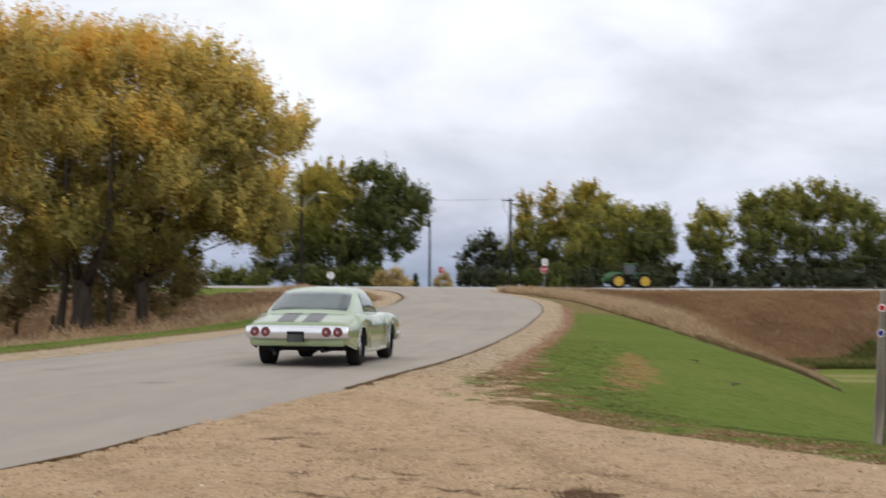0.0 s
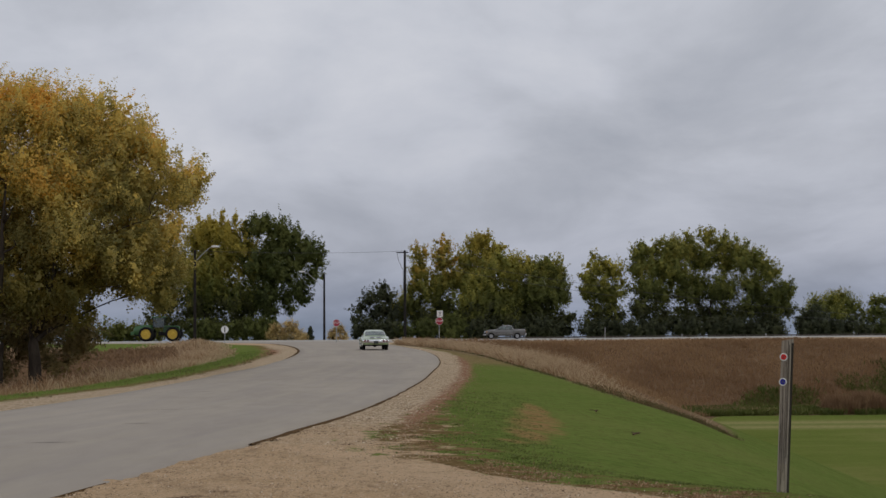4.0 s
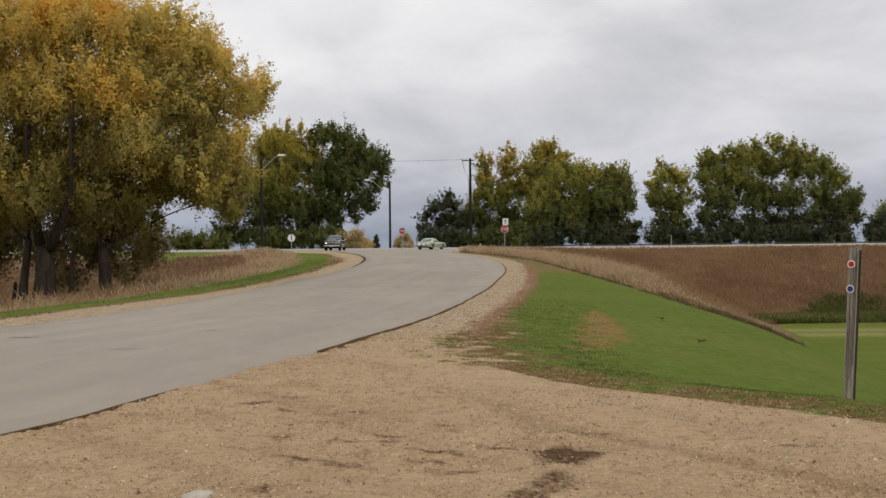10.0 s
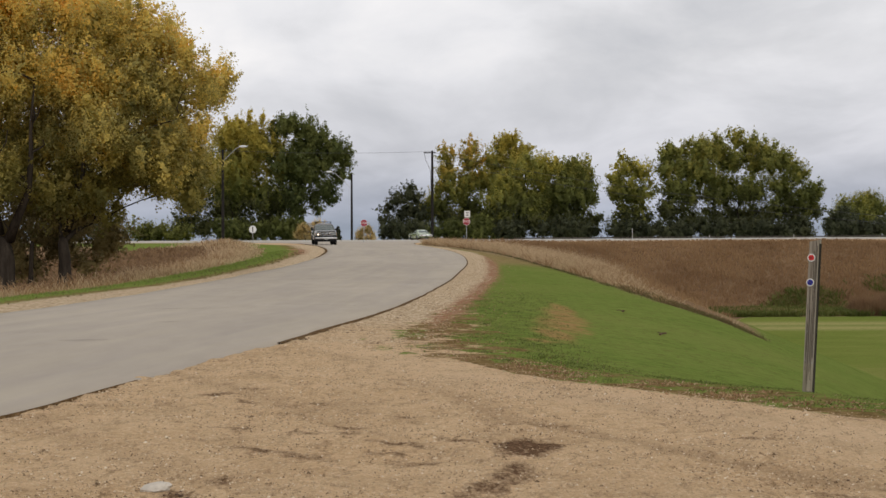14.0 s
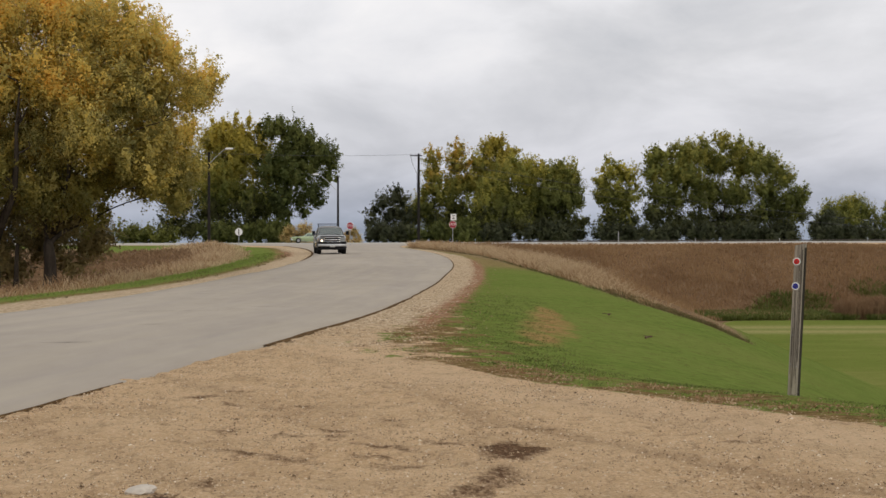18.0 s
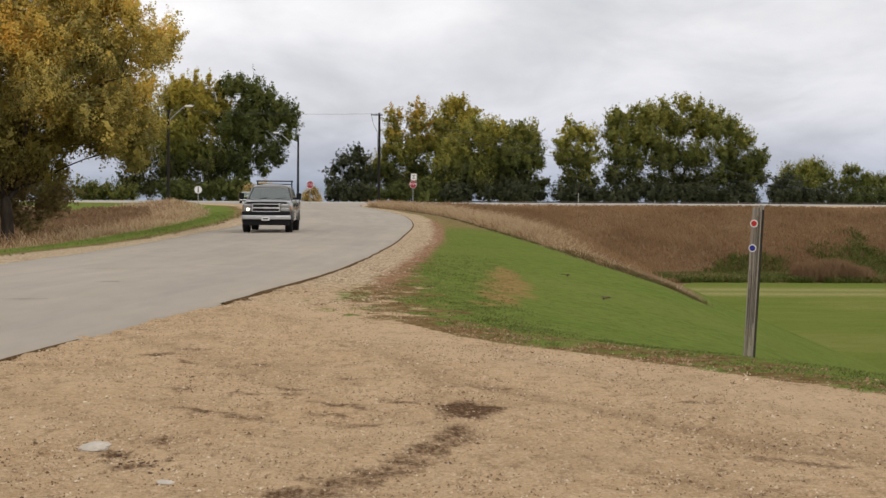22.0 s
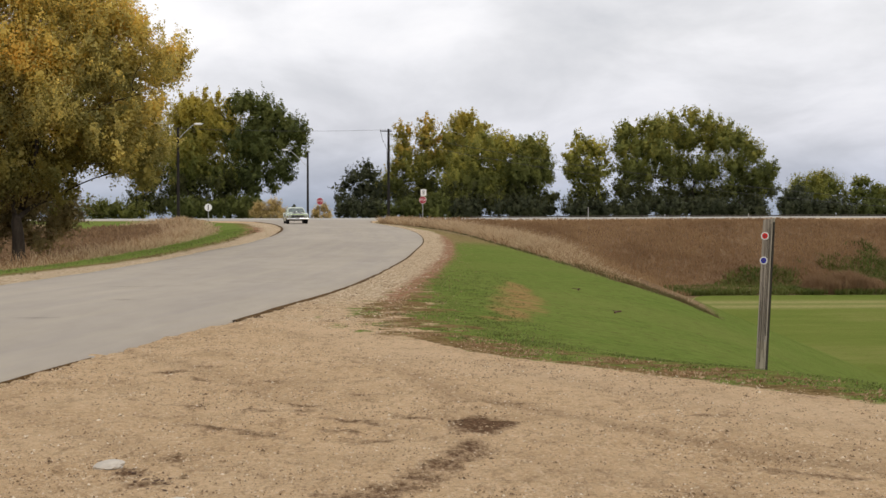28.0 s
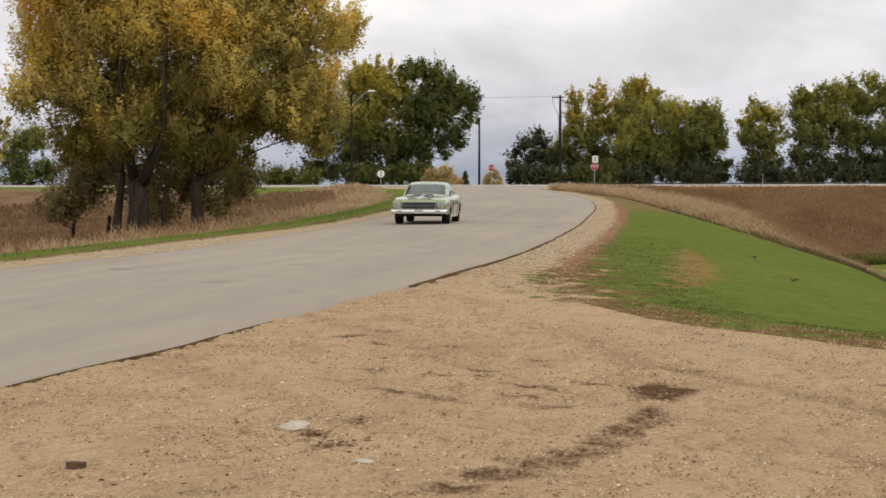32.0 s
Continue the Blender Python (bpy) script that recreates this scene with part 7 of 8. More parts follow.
            part(names[2], bm, M_CARGLASS, top)
    # the corner pillars
    for s in (-1, 1):
        for (y0, y1) in ((bf, rf), (br, rr)):
            bm = nb()
            tube(bm, [(s * bw, y0, bz - 0.01), (s * (bw + rw) / 2, (y0 + y1) / 2, (bz + rz) / 2), (s * rw, y1, rz - 0.02)], 0.035, 0.03, 6)
            part("pillar", bm, paint, top)


def bar_part(top, name, sx, sy, sz, x, y, z, mat, label="", bevel=0.01, rot=None):
    bm = nb()
    box(bm, sx, sy, sz, x, y, z, bevel, rot)
    return part(name, bm, mat, top, label)


def disc_part(top, name, x, y, z, r, depth, mat, label="", facing=1):
    bm = nb()
    rod(bm, (x, y, z), (x, y + depth * facing, z), r, r * 0.92, 18)
    return part(name, bm, mat, top, label)


def greenhouse(top, roofline, belt, half, roof_half, paint, full):
    """A rounded cab: roofline (y, z), belt (y, z), half width along y, and panes laid on it, with panels toned for
    reflected sky under them.
    """
    R, Bl, H = np.array(roofline), np.array(belt), np.array(half)

    def section(y):
        zr, zb, wb = (float(np.interp(y, P[:, 0], P[:, 1])) for P in (R, Bl, H))
        q = max(0.0, min(1.0, (zr - zb) / full))
        return zr, zb, wb, wb + (roof_half - wb) * q

    ys = np.linspace(R[0, 0], R[-1, 0], 34)
    rings = []
    for y in ys:
        zr, zb, wb, wt = section(y)
        side = [(wb, zb - 0.03), (wb + (wt - wb) * 0.45, zb + (zr - zb) * 0.45), (wt + 0.012, zr - 0.055), (wt - 0.03, zr - 0.018), (wt * 0.7, zr + 0.008), (wt * 0.35, zr + 0.018)]
        rings.append([(-px, y, pz) for px, pz in side] + [(px, y, pz) for px, pz in side[::-1]])
    bm = nb()
    loft(bm, rings, False, True)
    part("roof", bm, paint, top, "", True)

    def over(name, y0, y1, edge0, edge1, label, mat, up):
        bm = nb()
        out = []
        for k in range(9):
            y = y0 + (y1 - y0) * k / 8
            zr, zb, wb, wt = section(y)
            cut = edge0 + (edge1 - edge0) * k / 8
            xs = [(wt - cut) * f for f in (-1, -0.7, -0.35, 0, 0.35, 0.7, 1)]
            zs = [zr + up + float(np.interp(abs(x), [0, wt * 0.35, wt * 0.7, wt - 0.03, wt], [0.018, 0.018, 0.008, -0.016, -0.03])) for x in xs]
            out.append([(x, y, z) for x, z in zip(xs, zs)] + [(x, y, z - 0.004) for x, z in zip(xs[::-1], zs[::-1])])
        loft(bm, out)
        return part(name, bm, mat, top, label, True)

    def flank(name, s, y0, y1, q0, q1, mat, out_by, lean0=0.0, lean1=0.0):
        bm = nb()
        rings = []
        for k in range(9):
            f = k / 8
            pts = []
            for q in (q0, (q0 + q1) / 2, q1):
                y = y0 + lean0 * (q - q0) + (y1 + lean1 * (q - q0) - y0 - lean0 * (q - q0)) * f
                zr, zb, wb, wt = section(y)
                pts.append((s * (wb + (wt - wb) * q + out_by), y, zb + (zr - 0.05 - zb) * q))
            rings.append(pts + [(p[0] - s * 0.004, p[1], p[2]) for p in pts[::-1]])
        loft(bm, rings)
        return part(name, bm, mat, top, "", True)

    return over, flank


def arch(bm, x0, x1, y, z, r):
    """The inside of a wheel arch: half a drum, with a half-round wall at its inner end."""
    n = 14
    a, b = ([bm.verts.new((x, y + r * math.cos(math.pi * k / n), z + r * math.sin(math.pi * k / n))) for k in range(n + 1)] for x in (x0, x1))
    for k in range(n):
        bm.faces.new((a[k], a[k + 1], b[k + 1], b[k]))
    bm.faces.new(a)


def build_coupe():
    top = empty("coupe", "pale green vintage two-door coupe with black stripes and chrome bumpers", "car")
    st = [(-2.60, 0.52, 0.735, 0.80), (-2.585, 0.47, 0.752, 0.86), (-2.54, 0.42, 0.775, 0.895), (-2.44, 0.40, 0.80, 0.915), (-2.1, 0.34, 0.868, 0.945), (-1.75, 0.28, 0.93, 0.965), (-1.42, 0.24, 0.955, 0.972), (-1.0, 0.22, 0.945, 0.968), (-0.6, 0.21, 0.915, 0.958), (0.2, 0.21, 0.90, 0.95), (0.9, 0.22, 0.915, 0.95), (1.42, 0.26, 0.905, 0.948), (2.0, 0.33, 0.865, 0.94), (2.28, 0.37, 0.825, 0.925), (2.37, 0.40, 0.79, 0.90), (2.40, 0.43, 0.755, 0.86)]
    part("body", shell(st, [(1.42, 0.33), (-1.42, 0.33)], 0.385, 0.035, 1.3), M_GREENPAINT, top, "", True)
    bar_part(top, "underbody", 1.5, 4.2, 0.30, 0, -0.1, 0.44, M_DARKPART, "dark underside", 0.02)
    over, flank = greenhouse(top, [(-1.90, 0.91), (-1.72, 1.0), (-1.0, 1.295), (-0.8, 1.365), (-0.45, 1.402), (-0.15, 1.405), (0.04, 1.38), (0.15, 1.335), (0.82, 0.94)], [(-1.9, 0.90), (-1.6, 0.94), (-1.42, 0.955), (-0.8, 0.93), (0.2, 0.91), (0.9, 0.925)], [(-1.9, 0.74), (-1.6, 0.81), (-0.8, 0.85), (0.3, 0.84), (0.85, 0.77)], 0.655, M_SKYROOF, 0.47)
    # pale backings stand in for the cabin and the sky mirrored in the panes
    over("rear_shelf", -1.70, -0.99, 0.075, 0.06, "grey rear shelf and seat seen through the glass", M_SKYBACK, 0.002)
    over("rear_window", -1.72, -0.97, 0.065, 0.05, "wide curved rear window", M_CARGLASS, 0.012)
    over("dashboard", 0.20, 0.74, 0.07, 0.08, "dark dashboard and seats behind the windscreen", M_SKYBACK, 0.002)
    over("windscreen", 0.18, 0.76, 0.06, 0.07, "reflecting windscreen", M_CARGLASS, 0.012)
    over("screen_trim", 0.755, 0.785, 0.05, 0.05, "thin chrome strip", M_CHROME, 0.010)
    for s in (-1, 1):
        flank("door_lining", s, -0.80, 0.50, 0.12, 0.88, M_SKYBACK, 0.003, 0.16, -0.36)
        flank("side_window", s, -0.82, 0.52, 0.10, 0.90, M_CARGLASS, 0.012, 0.16, -0.36)
    S = np.array(st)

    def skin(x, y):
        hi, hw = float(np.interp(y, S[:, 0], S[:, 2])), float(np.interp(y, S[:, 0], S[:, 3]))
        return hi + float(np.interp(abs(x), [0, hw * 0.25, hw * 0.6, hw * 0.9], [0.035, 0.035, 0.026, 0.0])) + 0.007

    for x in (-0.235, 0.235):
        for nm, y0, y1 in (("boot_stripe", -2.52, -1.86), ("bonnet_stripe", 1.30, 2.30)):
            bm = nb()
            loft(bm, [[(x + dx, y0 + (y1 - y0) * k / 12, skin(x + dx, y0 + (y1 - y0) * k / 12) - dz + (0.034 if y0 > 0 and k < 9 else 0.01 if y0 > 0 else 0)) for dx, dz in ((-0.155, 0), (-0.05, 0), (0.05, 0), (0.155, 0), (0.155, 0.012), (-0.155, 0.012))] for k in range(13)])
            part(nm, bm, M_STRIPE, top, "black painted stripe")
        # bonnet vents in the raised dome
        bm = nb()
        box(bm, 0.24, 0.30, 0.03, x * 0.82, 1.12, skin(x, 1.12) + 0.034, 0.012)
        part("bonnet_vent", bm, M_STRIPE, top, "black raised vent")
    # rear: the deep chrome bumper bows outwards, its ends turn round the corners
    def bow(px, depth):
        return depth * (1 - (abs(px) / 0.95) ** 3)

    bm = nb()
    xs = (-0.925, -0.918, -0.89, -0.8, -0.5, 0, 0.5, 0.8, 0.89, 0.918, 0.925)
    loft(bm, [[(px, py - bow(px, 0.09), 0.64 + (pz - 0.64) * (1 - 0.18 * (abs(px) / 0.94) ** 8)) for py, pz in ((-2.44, 0.515), (-2.59, 0.51), (-2.615, 0.55), (-2.60, 0.70), (-2.575, 0.752), (-2.44, 0.752))] for px in xs])
    rear = part("rear_bumper", bm, M_CHROME, top, "wide deep chrome bumper with round lamps", True)
    for x in (-0.748, -0.547, 0.547, 0.748):
        yb = -2.605 - bow(x, 0.09)
        disc_part(rear, "tail_lamp_rim", x, yb + 0.01, 0.637, 0.088, 0.022, M_DARKPART, "", -1)
        disc_part(rear, "tail_lamp", x, yb - 0.012, 0.637, 0.078, 0.016, M_TAIL, "round red lens", -1)
        disc_part(rear, "lamp_centre", x, yb - 0.028, 0.637, 0.028, 0.004, M_RIM, "", -1)
    bar_part(rear, "plate_recess", 0.31, 0.02, 0.19, 0, -2.70, 0.555, M_DARKPART, "black plate recess", 0.01)
    bar_part(rear, "number_plate", 0.26, 0.012, 0.13, 0, -2.714, 0.53, M_INSIDE, "dark number plate", 0)
    bar_part(top, "rear_valance", 1.70, 0.14, 0.16, 0, -2.52, 0.46, M_GREENPAINT, "", 0.06)
    for x in (-0.45, 0.45):
        bm = nb()
        rod(bm, (x, -2.56, 0.30), (x, -1.9, 0.30), 0.032)
        part("exhaust_pipe", bm, M_DARKPART, top)
    bm = nb()
    rod(bm, (-0.70, -1.42, 0.335), (0.70, -1.42, 0.335), 0.05)
    bmesh.ops.create_icosphere(bm, subdivisions=2, radius=0.14, matrix=Matrix.Translation((0, -1.42, 0.335)))
    part("rear_axle", bm, M_DARKPART, top)
    # front
    bm = nb()
    loft(bm, [[(px, py + bow(px, 0.08), pz) for py, pz in ((2.24, 0.365), (2.40, 0.365), (2.43, 0.41), (2.42, 0.485), (2.38, 0.525), (2.24, 0.525))] for px in xs])
    front = part("front_bumper", bm, M_CHROME, top, "chrome bumper", True)
    for x in (-0.62, 0.62):
        bar_part(front, "park_lamp", 0.20, 0.02, 0.055, x, 2.475, 0.445, M_LAMPGLASS, "clear park lamp", 0.008)
    bar_part(front, "plate_bracket", 0.30, 0.015, 0.13, 0, 2.518, 0.44, M_BUMPER, "blank plate bracket", 0.004)
    bm = nb()
    rows = []
    for k in range(13):
        y = 0.86 + 1.46 * k / 12
        wide, up = 0.36 - 0.05 * k / 12, 0.034 * math.sin(math.pi * min(1.0, (k + 1.5) / 9)) ** 0.7 if k < 9 else 0.034 * max(0.0, 1 - (k - 8) / 5)
        rows.append([(x * wide, y, skin(x * wide, y) - 0.006 + up * (1 - abs(x) ** 4)) for x in (-1, -0.85, -0.6, -0.25, 0.25, 0.6, 0.85, 1)] + [(wide, y, skin(wide, y) - 0.03), (-wide, y, skin(wide, y) - 0.03)])
    loft(bm, rows)
    part("bonnet_dome", bm, M_GREENPAINT, top, "raised bonnet dome", True)
    for s in (-1, 1):
        bm = nb()
        loft(bm, [[(s * px, 2.385 + dy, pz) for px, pz in ((0.57, 0.535), (0.90, 0.535), (0.915, 0.66), (0.885, 0.77), (0.72, 0.80), (0.57, 0.785))] for dy in (-0.06, 0.0, 0.025)])
        part("fender_cap", bm, M_GREENPAINT, top, "painted lamp surround", True)
    grille = bar_part(top, "grille", 1.10, 0.06, 0.205, 0, 2.41, 0.645, M_DARKPART, "black slatted grille", 0.015)
    for k in range(3):
        bar_part(grille, "slat", 1.06, 0.02, 0.010, 0, 2.442, 0.595 + 0.05 * k, M_RIM, "", 0)
    bar_part(grille, "grille_bar", 1.14, 0.03, 0.018, 0, 2.43, 0.757, M_CHROME, "chrome bar", 0.004)
    for x in (-0.735, 0.735):
        lamp = bar_part(top, "headlamp_bezel", 0.25, 0.05, 0.185, x, 2.395, 0.655, M_RIM, "silver lamp surround", 0.02)
        disc_part(lamp, "headlamp_ring", x, 2.412, 0.655, 0.092, 0.022, M_CHROME)
        disc_part(lamp, "headlamp", x, 2.424, 0.655, 0.080, 0.022, M_LAMPGLASS, "round clear lamp")
        bar_part(top, "side_marker", 0.02, 0.10, 0.05, math.copysign(0.926, x), 2.26, 0.64, M_AMBER, "amber corner lamp", 0.01)
    bar_part(top, "front_valance", 1.55, 0.10, 0.11, 0, 2.28, 0.33, M_DARKPART, "", 0.03)
    for s in (-1, 1):
        bar_part(top, "door_handle", 0.025, 0.14, 0.03, s * 0.955, -0.45, 0.80, M_CHROME, "chrome handle", 0.006)
        bar_part(top, "sill_trim", 0.02, 1.9, 0.03, s * 0.925, 0, 0.25, M_CHROME, "thin chrome strip", 0.005)
        # arch lips
        for wy in (1.42, -1.42):
            bm = nb()
            tube(bm, [(s * 0.957, wy + 0.388 * math.cos(a), 0.33 + 0.388 * math.sin(a)) for a in (math.pi * (0.02 + 0.96 * k / 14) for k in range(15))], 0.009, 0.009, 5)
            part("arch_trim", bm, M_CHROME, top)
            bm = nb()
            arch(bm, s * 0.60, s * 0.935, wy, 0.36, 0.375)
            part("wheel_well", bm, M_DARKPART, top)
        for k, y0 in enumerate((-0.78, 0.62)):
            bar_part(top, "door_gap", 0.008, 0.012, 0.56, s * 0.957, y0, 0.58, M_DARKPART, "", 0)
    ws = wheel_set(top, ((-0.80, 1.42), (0.80, 1.42), (-0.81, -1.42), (0.81, -1.42)), 0.335, 0.235)
    return top, ws


def build_pickup():
    top = empty("pickup_truck", "dark pewter pickup truck with a headache rack and one lit headlamp", "pickup truck")
    st = [(-2.97, 0.62, 1.30, 0.95), (-2.92, 0.55, 1.37, 0.985), (-2.8, 0.52, 1.385, 0.995), (-1.36, 0.48, 1.385, 1.0), (-1.32, 0.47, 1.33, 1.0), (-1.26, 0.46, 1.31, 1.0), (0.95, 0.46, 1.325, 1.0), (1.3, 0.48, 1.315, 0.997), (2.0, 0.54, 1.275, 0.985), (2.35, 0.58, 1.235, 0.965), (2.52, 0.62, 1.18, 0.94), (2.60, 0.66, 1.10, 0.90)]
    part("body", shell(st, [(1.82, 0.41), (-1.82, 0.41)], 0.47, 0.04, 1.6), M_PEWTER, top, "", True)
    bar_part(top, "underbody", 1.45, 5.0, 0.36, 0, -0.1, 0.62, M_DARKPART, "dark chassis", 0.02)
    bar_part(top, "bed_floor_cover", 1.62, 1.5, 0.012, 0, -2.14, 1.434, M_DARKPART, "dark open load bed", 0)
    cabin(top, (-1.28, 1.06, 0.91, 1.325), (-1.12, 0.32, 0.755, 1.835), M_PEWTER, 0.92, posts=((-0.36, -0.24, -0.40, -0.30),), split=[-0.30], roof_t=0.15, inset=0.06)
    # the rack behind the cab
    rack = bar_part(top, "headache_rack", 1.56, 0.05, 0.05, 0, -1.38, 2.08, M_DARKPART, "black bar above the cab", 0.01)
    for x in (-0.72, 0.72):
        bar_part(rack, "upright", 0.05, 0.05, 0.70, x, -1.40, 1.74, M_DARKPART, "", 0.01)
    for z in (1.95, 1.7):
        bar_part(rack, "crossbar", 1.5, 0.03, 0.04, 0, -1.40, z, M_DARKPART, "", 0.005)
    # front
    bar_part(top, "front_bumper", 1.96, 0.22, 0.165, 0, 2.78, 0.615, M_BUMPER, "dull chrome bumper", 0.04)
    bar_part(top, "bumper_cap", 1.94, 0.20, 0.15, 0, 2.755, 0.765, M_DARKPART, "black bumper top pad", 0.03)
    bar_part(top, "air_dam", 1.84, 0.14, 0.24, 0, 2.70, 0.42, M_DARKPART, "black air dam", 0.03)
    grille = bar_part(top, "grille", 1.06, 0.08, 0.32, 0, 2.70, 0.99, M_DARKPART, "black grille with a chrome surround", 0.02)
    for z, h in ((1.14, 0.03), (0.99, 0.05), (0.845, 0.03)):
        bar_part(grille, "grille_bar", 1.06, 0.04, h, 0, 2.745, z, M_CHROME, "chrome bar", 0.006)
    for x in (-0.53, 0.53):
        bar_part(grille, "grille_end", 0.03, 0.04, 0.32, x, 2.745, 0.99, M_CHROME, "", 0.006)
    bar_part(grille, "badge", 0.20, 0.02, 0.08, 0, 2.775, 0.99, M_LAMPGLASS, "small plain badge", 0.01)
    bar_part(top, "bonnet_deflector", 1.62, 0.16, 0.06, 0, 2.57, 1.20, M_DARKPART, "black bonnet deflector", 0.02)
    for x, m, lab in ((-0.77, M_LAMPGLASS, "clear headlamp"), (0.77, M_LIT, "lit headlamp")):
        bar_part(top, "upper_lamp", 0.36, 0.10, 0.115, x * 0.96, 2.67, 1.085, M_LAMPGLASS, "clear wrap lamp", 0.03)
        bar_part(top, "headlamp", 0.36, 0.10, 0.15, x * 0.96, 2.68, 0.925, M_LAMPGLASS, "clear lamp housing", 0.03)
        disc_part(top, "bulb", x * 0.94, 2.715, 0.925, 0.066, 0.03, m, lab)
        bar_part(top, "turn_lamp", 0.03, 0.12, 0.16, math.copysign(0.955, x), 2.56, 1.0, M_AMBER, "amber corner lens", 0.01)
    bar_part(top, "number_plate", 0.33, 0.02, 0.15, 0, 2.945, 0.56, M_PLATE, "white number plate")
    for k in range(1):
        bar_part(top, "plate_bar", 0.20, 0.006, 0.045, 0, 2.958, 0.56, M_DARKPART, "", 0)
    for s in (-1, 1):
        m = bar_part(top, "mirror", 0.20, 0.10, 0.27, s * 1.17, 0.80, 1.45, M_DARKPART, "large black door mirror", 0.03)
        bar_part(m, "mirror_arm", 0.24, 0.05, 0.05, s * 1.0, 0.82, 1.38, M_DARKPART, "", 0.01)
        for y in (-0.12, -1.0):
            bar_part(top, "door_handle", 0.03, 0.16, 0.04, s * 1.01, y, 1.15, M_DARKPART, "", 0.008)
        for y in (1.02, -0.32, -1.22):
            bar_part(top, "door_gap", 0.008, 0.012, 0.66, s * 1.004, y, 0.88, M_DARKPART, "", 0)
        bar_part(top, "side_moulding", 0.025, 2.2, 0.05, s * 1.008, -0.12, 0.80, M_RIM, "pale side strip", 0.006)
        bar_part(top, "tail_lamp", 0.14, 0.05, 0.42, s * 0.88, -2.95, 1.08, M_TAIL, "red lamp", 0.01)
        bar_part(top, "mud_flap", 0.28, 0.02, 0.36, s * 0.80, -2.36, 0.46, M_DARKPART, "black mud flap", 0)
        for wy in (1.82, -1.82):
            bm = nb()
            tube(bm, [(s * 1.004, wy + 0.475 * math.cos(a), 0.41 + 0.475 * math.sin(a)) for a in (math.pi * k / 10 for k in range(11))], 0.015, 0.015, 6)
            part("arch_trim", bm, M_PEWTER, top)
    for s in (-1, 1):
        for wy in (1.82, -1.82):
            bm = nb()
            arch(bm, s * 0.60, s * 0.985, wy, 0.43, 0.462)
            part("wheel_well", bm, M_DARKPART, top)
    bar_part(top, "rear_bumper", 1.85, 0.20, 0.18, 0, -3.0, 0.62, M_CHROME, "chrome step bumper", 0.03)
    bar_part(top, "wiper", 0.6, 0.02, 0.02, -0.3, 1.04, 1.36, M_DARKPART, "", 0, Matrix.Rotation(radians(6), 4, "Y"))
    bar_part(top, "wiper", 0.6, 0.02, 0.02, 0.35, 1.04, 1.36, M_DARKPART, "", 0, Matrix.Rotation(radians(6), 4, "Y"))
    # the nose is rounded in plan: its wide parts bow back towards their ends
    for ob in top.children_recursive:
        if ob.name.split(".")[0] in ("front_bumper", "bumper_cap", "air_dam", "bonnet_deflector", "grille", "grille_bar", "grille_end", "headlamp", "upper_lamp", "bulb", "turn_lamp"):
            bm = nb()
            bm.from_mesh(ob.data)
            wide = [e for e in bm.edges if abs(e.verts[0].co.x - e.verts[1].co.x) > 0.25]
            if wide:
                bmesh.ops.subdivide_edges(bm, edges=wide, cuts=10, use_grid_fill=True)
            for v in bm.verts:
                v.co.y -= 0.17 * (abs(v.co.x) / 0.98) ** 2.6 - 0.035
            bm.to_mesh(ob.data)
            bm.free()
    ws = wheel_set(top, ((-0.855, 1.82), (0.855, 1.82), (-0.855, -1.82), (0.855, -1.82)), 0.415, 0.28)
    return top, ws


def build_tractor():
    top = empty("tractor", "large green four-wheel-drive tractor with yellow rims", "tractor")
    bm = nb()
    prof = [(1.0, 0.95, 2.15), (1.6, 0.9, 2.25), (2.6, 0.9, 2.22), (3.35, 0.95, 2.05), (3.6, 1.05, 1.7)]
    loft(bm, [[(-0.5, y, a), (0.5, y, a), (0.55, y, (a + b) / 2), (0.42, y, b), (-0.42, y, b), (-0.55, y, (a + b) / 2)] for y, a, b in prof])
    part("bonnet", bm, M_TRACTOR, top, "long green bonnet", True)
    bar_part(top, "front_chassis", 0.9, 2.8, 0.5, 0, 2.1, 0.95, M_DARKPART, "", 0.05)
    bar_part(top, "rear_chassis", 0.95, 3.2, 0.55, 0, -1.4, 1.05, M_DARKPART, "", 0.05)
    bar_part(top, "rear_fender", 2.3, 1.9, 0.12, 0, -1.5, 2.05, M_TRACTOR, "green rear deck", 0.04)
    bar_part(top, "rear_body", 1.0, 2.2, 0.85, 0, -1.5, 1.65, M_TRACTOR, "green rear housing", 0.08)
    cab = bar_part(top, "cab", 1.7, 1.6, 1.35, 0, 0.15, 2.55, M_CARGLASS, "glazed cab", 0.1)
    bar_part(cab, "cab_inside", 1.5, 1.4, 1.2, 0, 0.15, 2.52, M_INSIDE, "", 0.05)
    bar_part(top, "cab_roof", 1.9, 1.9, 0.16, 0, 0.15, 3.30, M_TRACTOR, "green cab roof", 0.06)
    for x in (-0.82, 0.82):
        for y in (-0.62, 0.92):
            bar_part(top, "cab_post", 0.08, 0.08, 1.4, x, y, 2.55, M_DARKPART, "", 0.01)
    bm = nb()
    rod(bm, (0.62, 1.1, 2.1), (0.62, 1.1, 3.4), 0.07)
    part("exhaust_stack", bm, M_DARKPART, top)
    bar_part(top, "front_weight", 1.1, 0.5, 0.5, 0, 3.75, 1.1, M_TRACTOR, "green front weights", 0.05)
    spots_ = [(s * d, y) for y in (1.75, -1.85) for s in (-1, 1) for d in (1.05, 1.75)]
    ws = wheel_set(top, spots_, 0.98, 0.56, M_YELLOWRIM, 0.70)
    return top, ws


